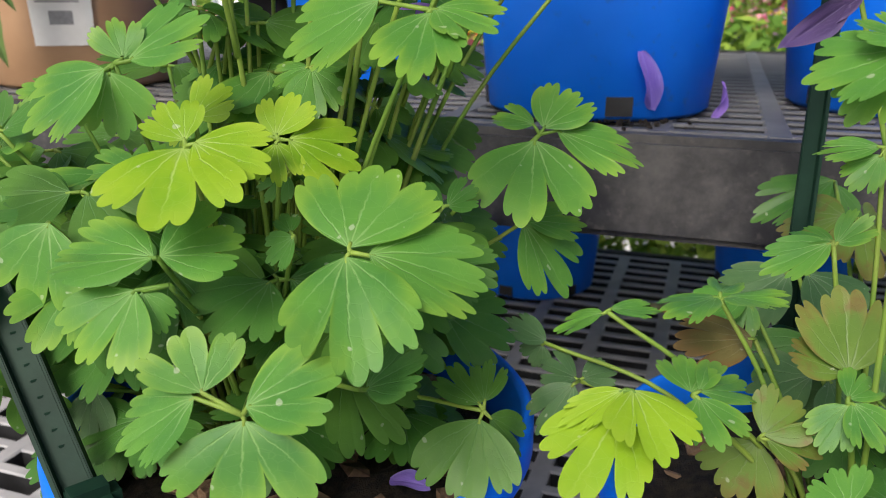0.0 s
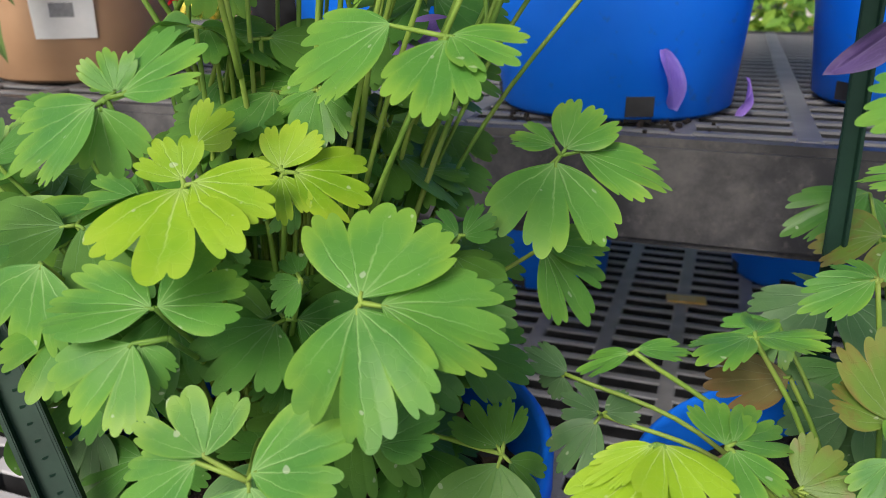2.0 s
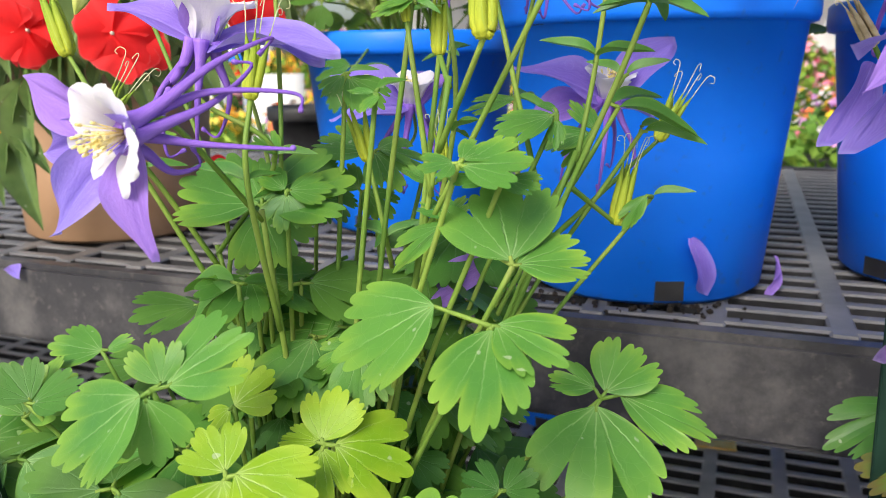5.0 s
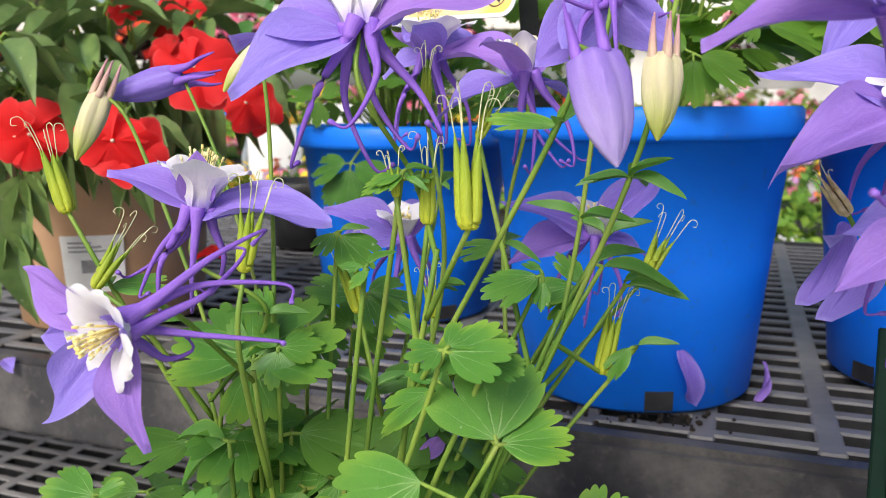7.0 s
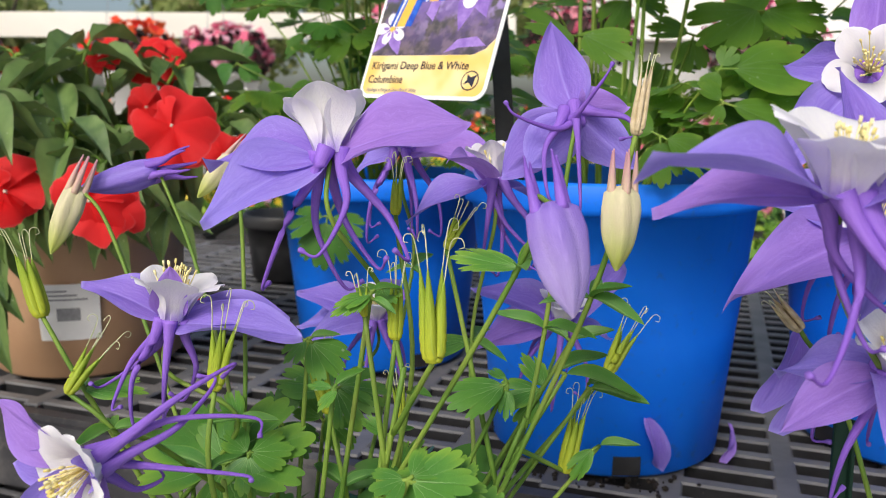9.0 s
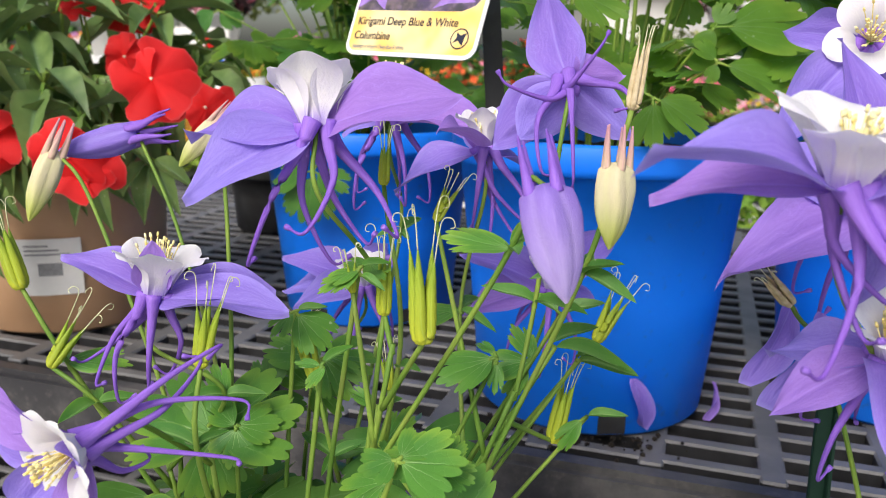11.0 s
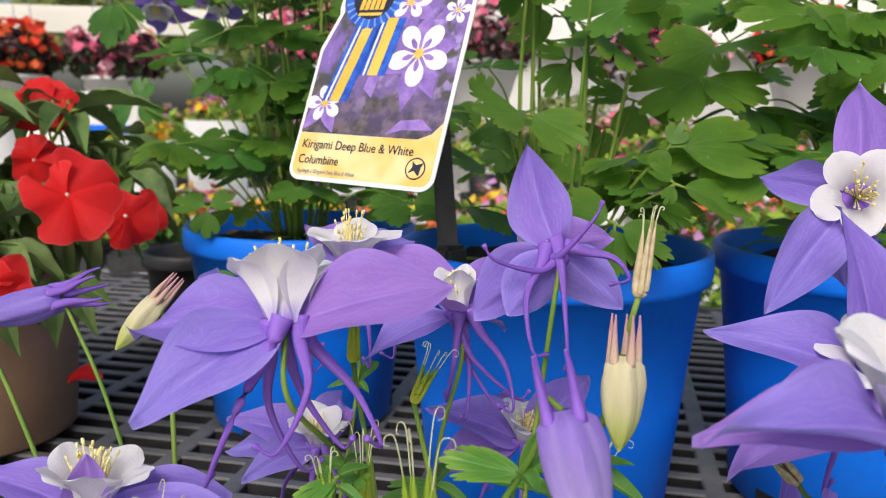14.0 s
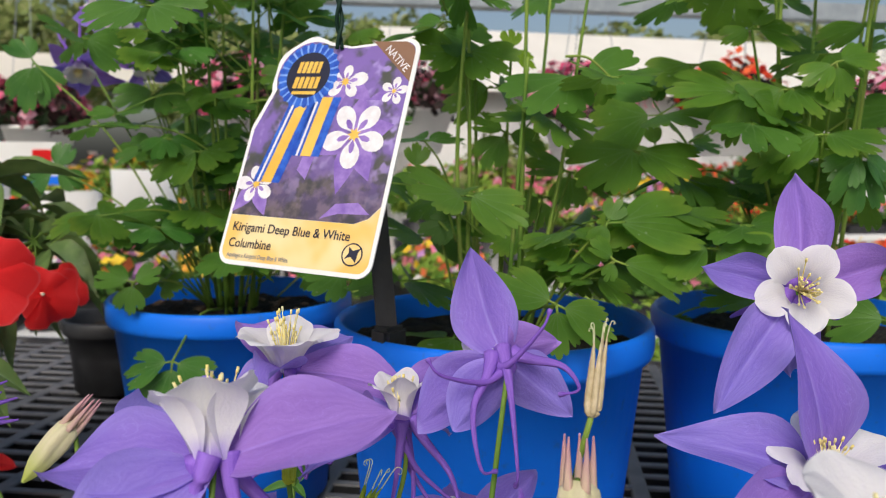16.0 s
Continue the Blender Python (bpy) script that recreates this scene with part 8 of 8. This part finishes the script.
a, b = Vector((-0.098, 0.186, 0.690)), Vector((-0.150, 0.232, 0.780))


def bar_between(name, a, b, w, t, material, parent, up):
    a, b = Vector(a), Vector(b)
    n = (b - a).length
    m = frame_at(a, b, up, 1.0)
    rot = Matrix(((m.col[0].to_3d()).normalized(), (m.col[1].to_3d()).normalized(), (m.col[2].to_3d()).normalized())).transposed().to_4x4()
    rot.translation = (a + b) / 2
    return part(name, bm_mesh(name, box_bm(w, n, t, min(w, t) * 0.2)), material, parent, m=rot)


bar_between("web", a, b, 0.0085, 0.0016, STAKE, long_stake, (0.25, -0.9, 0.35))
for s in (-1, 1):
    off = Vector((s * 0.0046 * 0.77, s * 0.0046 * 0.64, 0))
    bar_between("rib", a + off, b + off, 0.0016, 0.005, STAKE, long_stake, (0.25, -0.9, 0.35))
for i in range(8):
    p = a.lerp(b, 0.2 + i * 0.045) + Vector((0.0004, -0.0012, 0.0004))
    bar_between("raised_mark", p, p + Vector((0.0030, 0.0025, 0)), 0.0007, 0.0004, STAKE, long_stake, (0.25, -0.9, 0.35))
part("clip", bm_mesh("clip", box_bm(0.016, 0.012, 0.020, 0.003)), STAKE, long_stake, m=pose(-0.097, 0.185, 0.692, 0, 0, 40))
thin_stake = thing("green_stake", (0.128, 0.272, 0.69), "dark green plastic stake upright beside the spotted leaves", "stake", "green stakes")
bar_between("web", (0.128, 0.272, 0.69), (0.1445, 0.309, 0.84), 0.0065, 0.0018, STAKE, thin_stake, (0, -1, 0.2))
bar_between("rib", (0.131, 0.271, 0.69), (0.1475, 0.308, 0.84), 0.0014, 0.0045, STAKE, thin_stake, (0, -1, 0.2))


card = tagged(part("plant_label", bm_mesh("plant_label", box_bm(0.036, 0.018, 0.0016, 0.0006)), None, None, m=pose(0.218, 0.704, LZ + 0.0014, 0, 0, -14)), "small blank yellow plastic label on the lower bench", "label")
card.data.materials.append(YELLOW)


# ---- fallen petals ----
def fallen(place, tip, up, width, material, label, on):
    ob = part("fallen_petal", SEPALS[1], material, None, m=frame_at(place, tip, up, width))
    return tagged(ob, ("fallen petal " if material == RED else label) + on, "petal", "fallen petals")


# crumbs of soil spilled at the foot of the pot
g = random.Random(77)
bm = bmesh.new()
for i in range(46):
    a, q = radians(g.uniform(-150, -60)), 0.064 + abs(g.gauss(0, 0.009))
    p = (POT_A[0] + q * math.cos(a), POT_A[1] + q * math.sin(a), BZ + 0.0008)
    ret = bmesh.ops.create_icosphere(bm, subdivisions=1, radius=g.uniform(0.0005, 0.0018), matrix=Matrix.Translation(p))
    for v in ret["verts"]:
        v.co.z = max(BZ, v.co.z + g.uniform(-0.0004, 0.0003))
tagged(part("soil_crumbs", bm_mesh("soil_crumbs", bm), SOIL, None), "dark crumbs of potting soil spilled at the blue pot", "soil", kind="stuff")
fallen((0.0986, 0.4042, 0.8021), (0.1083, 0.4095, 0.7719), (0.4, -1, 0.1), 0.62, SEPAL, "wilted violet petal ", "stuck to the blue pot")
fallen((0.1554, 0.4459, 0.7828), (0.1508, 0.4367, 0.7637), (0.9, -0.5, 0.2), 0.70, SEPAL_PINK, "wilted violet petal ", "at the foot of the blue pot")
fallen((-0.0202, 0.2687, 0.8154), (0.0001, 0.2768, 0.8242), (0, -1, 0.4), 0.90, SEPAL_PINK, "wilted violet petal ", "caught among the stems")
fallen((-0.0122, 0.2643, 0.8173), (-0.0214, 0.2575, 0.8122), (0, -1, 0.4), 0.90, SEPAL_PINK, "wilted violet petal ", "caught among the stems")
fallen((-0.0165, 0.2109, 0.6862), (-0.0041, 0.2061, 0.6875), (0, -0.3, 1), 1.00, SEPAL, "wilted violet petal ", "lying on the soil")
fallen((0.1088, 0.2708, 0.8833), (0.0939, 0.2615, 0.8604), (0.3, -1, 0.1), 0.80, SEPAL, "wilted violet petal ", "hanging from a spent stem")
fallen((0.1111, 0.2555, 0.8855), (0.0935, 0.2460, 0.8599), (0.3, -1, 0.1), 0.60, SEPAL, "wilted violet petal ", "hanging from a spent stem")
fallen((0.1023, 0.2095, 0.8274), (0.0859, 0.2059, 0.8166), (0.3, -1, 0.3), 0.80, WITHERED, "wilted violet petal ", "withered and drooping")
fallen((0.1059, 0.2099, 0.8288), (0.0922, 0.2101, 0.8198), (0.3, -1, 0.6), 0.60, WITHERED, "wilted violet petal ", "withered and drooping")
fallen((-0.1934, 0.5740, 0.8162), (-0.1721, 0.5719, 0.8200), (0, -0.4, 1), 1.30, RED, "wilted violet petal ", "lying red on the bench")
fallen((-0.2994, 0.5094, 0.7622), (-0.2866, 0.4987, 0.7593), (0, -0.2, 1), 1.20, SEPAL, "wilted violet petal ", "lying on the bench")


# ---- far things: flower tables, hanging baskets, trees, a building ----
def confetti(name, colors, rough=0.6, thin=0.2):
    m = Mat(name, rough, spec=0.2)
    r = m.t.nodes.new("ShaderNodeNewGeometry").outputs["Random Per Island"]
    ramp = m.t.nodes.new("ShaderNodeValToRGB")
    ramp.color_ramp.interpolation = "CONSTANT"
    el = ramp.color_ramp.elements
    for i, c in enumerate(colors):
        e = el[i] if i < 2 else el.new(i / len(colors))
        e.position, e.color = i / len(colors), (*c, 1)
    m.t.links.new(r, ramp.inputs[0])
    m.color(ramp.outputs[0])
    return m.thin(ramp.outputs[0], thin).m


GREENS = confetti("mixed_foliage", [(0.05, 0.13, 0.02), (0.08, 0.19, 0.03), (0.13, 0.27, 0.05), (0.05, 0.11, 0.03)])
MAROON = confetti("maroon_foliage", [(0.03, 0.022, 0.02), (0.06, 0.03, 0.03), (0.035, 0.06, 0.025), (0.09, 0.05, 0.05)])
LIME = confetti("lime_foliage", [(0.22, 0.36, 0.05), (0.32, 0.46, 0.07), (0.14, 0.28, 0.04)])
TREE = confetti("tree_foliage", [(0.17, 0.22, 0.06), (0.24, 0.29, 0.09), (0.34, 0.36, 0.14), (0.20, 0.26, 0.08)])
PINKS = confetti("pink_blossom", [(0.80, 0.16, 0.28), (0.85, 0.35, 0.42), (0.7, 0.10, 0.22), (0.82, 0.45, 0.55)])
REDS = confetti("red_blossom", [(0.85, 0.08, 0.03), (0.88, 0.16, 0.05), (0.75, 0.04, 0.03)])
YELLOWS = confetti("yellow_blossom", [(0.88, 0.62, 0.05), (0.9, 0.72, 0.12), (0.85, 0.4, 0.06)])
MIXED = confetti("mixed_blossom", [(0.88, 0.62, 0.05), (0.85, 0.25, 0.35), (0.85, 0.22, 0.08), (0.8, 0.75, 0.75), (0.6, 0.3, 0.6)])
WHITE = plain("white_paint", (0.74, 0.74, 0.72), (0.84, 0.84, 0.82), 3.0, 0.5, 0.1)
PALE = plain("pale_wall", (0.44, 0.44, 0.44), (0.80, 0.79, 0.76), 0.8, 0.7, 0.1)
CREAMP = plain("cream_panel", (0.74, 0.71, 0.64), (0.82, 0.79, 0.72), 1.0, 0.7, 0.1)
STEEL = plain("grey_steel", (0.24, 0.28, 0.31), (0.34, 0.38, 0.41), 8.0, 0.45, 0.1)
TRUNK = plain("tree_bark", (0.06, 0.045, 0.035), (0.14, 0.11, 0.08), 12.0, 0.9, 0.8, 0.01)


def scatter(name, centre, radii, n, size, seed, shell=0.0, squash=0.55):
    """Many small bent leaves or petals inside an ellipsoid, as one mesh."""
    g = random.Random(seed)
    verts, faces = [], []
    for i in range(n):
        while True:
            p = Vector((g.uniform(-1, 1), g.uniform(-1, 1), g.uniform(-1, 1)))
            if shell <= p.length <= 1:
                break
        lump = 0.8 + 0.35 * noise.noise(p * 2.2 + Vector((seed, 0, 0)))
        c = Vector(centre) + Vector((p.x * radii[0], p.y * radii[1], p.z * radii[2])) * lump
        nrm = (p + Vector((g.uniform(-1, 1), g.uniform(-1, 1), g.uniform(-0.4, 1.2)))).normalized()
        x = nrm.orthogonal().normalized()
        x = Matrix.Rotation(g.uniform(0, 6.28), 3, nrm) @ x
        y = nrm.cross(x)
        s = size * g.uniform(0.6, 1.3)
        k = len(verts)
        verts += [c - y * s, c + x * s * squash - y * s * 0.1 + nrm * s * 0.15, c + y * s, c - x * s * squash - y * s * 0.1 + nrm * s * 0.15]
        faces += [(k, k + 1, k + 2), (k, k + 2, k + 3)]
    return mesh_of(name, verts, faces, smooth=False)


def basket(x, y, z, r, leaves, blossoms, seed, label):
    p = thing("hanging_basket", (x, y, z - 0.17), label, "hanging basket", "hanging baskets")
    k = r / 0.25
    part("pot", lathe("basket_pot", [(q * k, h) for q, h in ((0.10, 0.0), (0.105, 0.003), (0.15, 0.15), (0.155, 0.15), (0.155, 0.165), (0.145, 0.165), (0.10, 0.02), (0.02, 0.02))], 28), WHITE, p, "white plastic pot", pose(x, y, z - 0.17))
    part("foliage", scatter("foliage", (x, y, z + 0.06), (r, r, r * 0.62), 760, 0.028, seed), leaves, p)
    part("blossoms", scatter("blossoms", (x, y, z + 0.09), (r * 1.02, r * 1.02, r * 0.66), 260 if blossoms == REDS else 420, 0.020, seed + 1, 0.72, 0.9), blossoms, p)
    for i in range(3):
        a = 2.1 * i + seed
        part("hanger_wire", tube("wire", [(x + 0.15 * k * math.cos(a), y + 0.15 * k * math.sin(a), z - 0.01), (x + 0.06 * math.cos(a), y + 0.06 * math.sin(a), z + 0.5), (x, y, z + 0.92)], 0.0016, 0.0016, 3, 5), STEEL, p)


for i in range(9):
    x = -2.6 + 0.62 * i
    kind = (REDS if i in (0, 1, 2, 7) else PINKS)
    basket(x + {2: 0.14, 3: -0.12}.get(i, 0.0), 3.35 - 0.07 * i + 0.1 * (i % 2), (1.11 if i < 4 else 1.15 + 0.04 * (i % 2)), 0.20 if i < 4 else 0.25, MAROON, kind, 50 + i, "white hanging basket overflowing with %s flowers" % ("orange-red" if kind == REDS else "pink and dark red"))
rail = tagged(part("hanging_rail", tube("rail", [(-4.5, 3.55, 2.12), (0, 3.15, 2.12), (4.5, 2.75, 2.12)], 0.02, 0.02, 4, 8), STEEL, None), "grey steel pipe that carries the hanging baskets", "rail")
for x in (-4.2, 4.2):
    part("post", tube("post", [(x, 3.16 - x * 0.089, 0.0), (x, 3.16 - x * 0.089, 1.0), (x, 3.16 - x * 0.089, 2.12)], 0.025, 0.025, 2, 8), STEEL, rail)


def flower_table(x, y, w, d, z, seed, mats, label):
    p = thing("flower_table", (x, y, 0), label, "table", "flower tables")
    part("top", bm_mesh("top", box_bm(w, d, 0.03, 0.004)), WHITE, p, m=pose(x, y, z))
    leg = bm_mesh("leg", box_bm(0.05, 0.05, z - 0.015, 0.004))
    for sx in (-0.46, 0.46):
        for sy in (-0.4, 0.4):
            part("leg", leg, WHITE, p, m=pose(x + sx * w, y + sy * d, (z - 0.015) / 2))
    g = random.Random(seed)
    n = int(w / 0.3)
    for i in range(n):
        cx = x - w / 2 + (i + 0.5) * w / n
        f = thing("bedding_flowers", (cx, y, z + 0.015), "flat of blurred bedding flowers on a white table", "flowers", "bedding flats")
        part("tray", bm_mesh("tray", box_bm(0.27, d * 0.8, 0.05, 0.006)), BLACK, f, m=pose(cx, y, z + 0.04))
        part("foliage", scatter("foliage", (cx, y, z + 0.11), (0.17, d * 0.45, 0.09), 500, 0.022, seed + i), GREENS if g.random() < 0.7 else LIME, f)
        part("blossoms", scatter("blossoms", (cx, y, z + 0.14), (0.17, d * 0.45, 0.08), 170, 0.018, seed + i + 40, 0.5, 0.9), g.choice(mats), f)


flower_table(-0.9, 2.3, 3.0, 0.7, 0.58, 100, [YELLOWS, MIXED, YELLOWS, PINKS], "long white table with yellow bedding flowers")
flower_table(2.1, 2.1, 2.6, 0.7, 0.58, 130, [PINKS, MIXED, REDS], "long white table with pink and orange bedding flowers")
flower_table(-1.5, 4.9, 4.0, 0.9, 0.55, 160, [PINKS, MIXED, YELLOWS], "long white table with mixed bedding flowers")
flower_table(3.2, 4.6, 4.0, 0.9, 0.55, 190, [PINKS, MIXED, REDS], "long white table with mixed bedding flowers")
for r, (y, w, z) in enumerate(((6.1, 9.0, 0.62), (7.9, 12.0, 0.66))):
    g = random.Random(900 + r)
    n = int(w / 0.46)
    for i in range(n):
        if g.random() < 0.14:
            continue
        cx, h, q = -w / 2 + 0.4 + i * w / n + g.uniform(-0.08, 0.08), g.uniform(0.16, 0.34), y + g.uniform(-0.12, 0.12)
        f = thing("flowering_shrub", (cx, q, 0.0), "tall potted shrub in blurred mixed bloom", "shrub", "potted shrubs in rows")
        part("container", lathe("container", [(0.12, 0.0), (0.13, 0.004), (0.17, z * 0.6), (0.16, z * 0.6), (0.12, z * 0.55), (0.02, z * 0.55)], 20), g.choice((BLACK, WHITE, BLACK)), f, m=pose(cx, q, 0))
        part("foliage", scatter("foliage", (cx, q, z + h * 0.5), (0.25, 0.22, h), 420, 0.045, 910 + 40 * r + i), g.choice((GREENS, LIME, GREENS)), f)
        part("blossoms", scatter("blossoms", (cx, q, z + h * 0.6), (0.25, 0.22, h), 130, 0.036, 990 + 40 * r + i, 0.6, 0.9), g.choice((PINKS, MIXED, YELLOWS, MIXED, REDS)), f)
for i in range(5):
    cx, cy = 0.28 + 0.16 * i, 1.22 - 0.03 * i
    f = thing("lime_green_plant", (cx, cy, 0.0), "bushy lime green plant in a tall dark container behind the bench", "plant", "lime green plants")
    part("container", lathe("container", [(0.06, 0.0), (0.07, 0.004), (0.078, 0.36), (0.072, 0.36), (0.06, 0.33), (0.01, 0.33)], 24), BLACK, f, m=pose(cx, cy, 0))
    part("foliage", scatter("foliage", (cx, cy, 0.57), (0.13, 0.12, 0.34), 2300, 0.014, 300 + i), LIME, f)
for i, (x, y) in enumerate(((-0.18, 0.92), (-0.08, 0.87))):
    pot("plant_pot", x, y, BZ, 0.05, 0.04, 0.075, BLACK, "small black plastic pot at the back of the bench", 60 + i, holes=0, group="small black pots")

for i in range(5):
    cx, cy, h = -2.05 + 0.36 * i, 3.95 + 0.12 * (i % 2), 0.84 + 0.05 * ((i * 2) % 3)
    f = thing("white_planter", (cx, cy, 0.0), "tall white planter with yellow and pink flowers in the sun", "planter", "white planters")
    part("container", lathe("container", [(0.11, 0.0), (0.115, 0.005), (0.145, h), (0.135, h), (0.12, h - 0.05), (0.02, h - 0.05)], 28), WHITE, f, m=pose(cx, cy, 0))
    part("foliage", scatter("foliage", (cx, cy, h + 0.02), (0.15, 0.15, 0.07), 260, 0.025, 1200 + i), LIME, f)
    part("blossoms", scatter("blossoms", (cx, cy, h + 0.05), (0.15, 0.15, 0.08), 110, 0.024, 1210 + i, 0.5, 0.9), (YELLOWS, MIXED, PINKS)[i % 3], f)

sign = thing("price_sign", (-0.84, 3.05, 0.0), "white sale sign with red and blue panels on a post", "sign")
part("post", tube("post", [(-0.84, 3.05, 0), (-0.84, 3.05, 0.5), (-0.84, 3.05, 0.86)], 0.012, 0.012, 2, 8), STEEL, sign)
part("board", bm_mesh("board", box_bm(0.20, 0.01, 0.15, 0.004)), WHITE, sign, m=pose(-0.84, 3.04, 0.97))
part("red_panel", bm_mesh("red", box_bm(0.06, 0.004, 0.06, 0.001)), RED, sign, "plain red panel", pose(-0.80, 3.031, 0.99))
part("blue_panel", bm_mesh("blue", box_bm(0.19, 0.004, 0.03, 0.001)), BLUE, sign, "plain blue strip", pose(-0.84, 3.031, 0.915))

building = thing("pale_building", (8.0, 9.5, 0), "long low pale building with a cream metal roof", "building")
part("wall", bm_mesh("wall", box_bm(13.0, 3.0, 1.75)), PALE, building, m=pose(8.0, 10.5, 0.875))
bm = box_bm(13.4, 3.6, 0.9)
for v in bm.verts:
    if v.co.z > 0:
        v.co.y *= 0.15
part("roof", bm_mesh("roof", bm), CREAMP, building, m=pose(8.0, 10.5, 2.2))
awning = thing("sales_awning", (-4.5, 10.0, 0), "long flat cream awning on steel posts over the far yard", "awning")
part("roof_panel", bm_mesh("panel", box_bm(10.5, 2.4, 0.10, 0.02)), CREAMP, awning, m=pose(-4.5, 10.0, 2.05, 4))
part("valance", bm_mesh("valance", box_bm(10.5, 0.02, 0.22, 0.005)), CREAMP, awning, m=pose(-4.5, 8.79, 1.86))
for x in (-9.4, -5.2, 0.4):
    for y in (8.95, 11.05):
        part("post", bm_mesh("post", box_bm(0.07, 0.07, 1.98, 0.006)), STEEL, awning, m=pose(x, y, 0.99))


def tree(x, y, h, r, seed):
    p = thing("tree", (x, y, 0), "leafy yellow-green tree beyond the yard", "tree", "trees beyond the yard")
    g = random.Random(seed)
    part("trunk", tube("trunk", [(x, y, 0), (x + 0.1, y, h * 0.4), (x - 0.05, y, h * 0.8)], 0.16, 0.06, 6, 9), TRUNK, p)
    for i in range(5):
        a, q = g.uniform(0, 6.28), r * g.uniform(0.5, 0.8)
        part("limb", tube("limb", [(x, y, h * 0.4), (x + q * 0.5 * math.cos(a), y + q * 0.5 * math.sin(a), h * 0.6), (x + q * math.cos(a), y + q * math.sin(a), h * g.uniform(0.65, 0.9))], 0.06, 0.02, 4, 6), TRUNK, p)
    part("crown", scatter("crown", (x, y, h * 0.72), (r, r, h * 0.38), 5000, 0.10, seed, 0.25), TREE, p)


for i, (x, y, h, r) in enumerate(((-7.5, 13, 4.2, 2.0), (-4.0, 15, 5.0, 2.4), (-0.6, 14, 4.4, 2.0), (2.4, 16, 5.2, 2.4), (6.4, 15, 4.8, 2.2), (10.5, 16, 5.5, 2.6), (-11.5, 16, 5.5, 2.8))):
    tree(x, y, h * 0.74, r * 0.9, 400 + i)
for i in range(5):
    x = -6.5 + 2.9 * i
    s = thing("shrub", (x, 7.4, 0), "rounded green shrub at the edge of the yard", "shrub", "shrubs at the yard edge")
    part("stem", tube("stem", [(x, 7.4, 0), (x + 0.03, 7.4, 0.3), (x, 7.42, 0.6)], 0.03, 0.015, 3, 6), TRUNK, s)
    part("crown", scatter("crown", (x, 7.4, 0.72), (0.75, 0.5, 0.62), 1500, 0.055, 700 + i, 0.2), (TREE, GREENS, LIME)[i % 3], s)
gutter = tagged(part("roof_beam", bm_mesh("beam", box_bm(14.0, 0.12, 0.14, 0.01)), STEEL, None, m=pose(0.5, 5.7, 2.12, 0, 0, -3)), "grey steel eaves beam of the sales shelter", "beam")
for x in (-5.5, 5.8):
    part("post", bm_mesh("post", box_bm(0.08, 0.08, 2.05, 0.01)), STEEL, gutter, m=pose(x, 5.7 - (x - 0.5) * 0.052, 1.025))
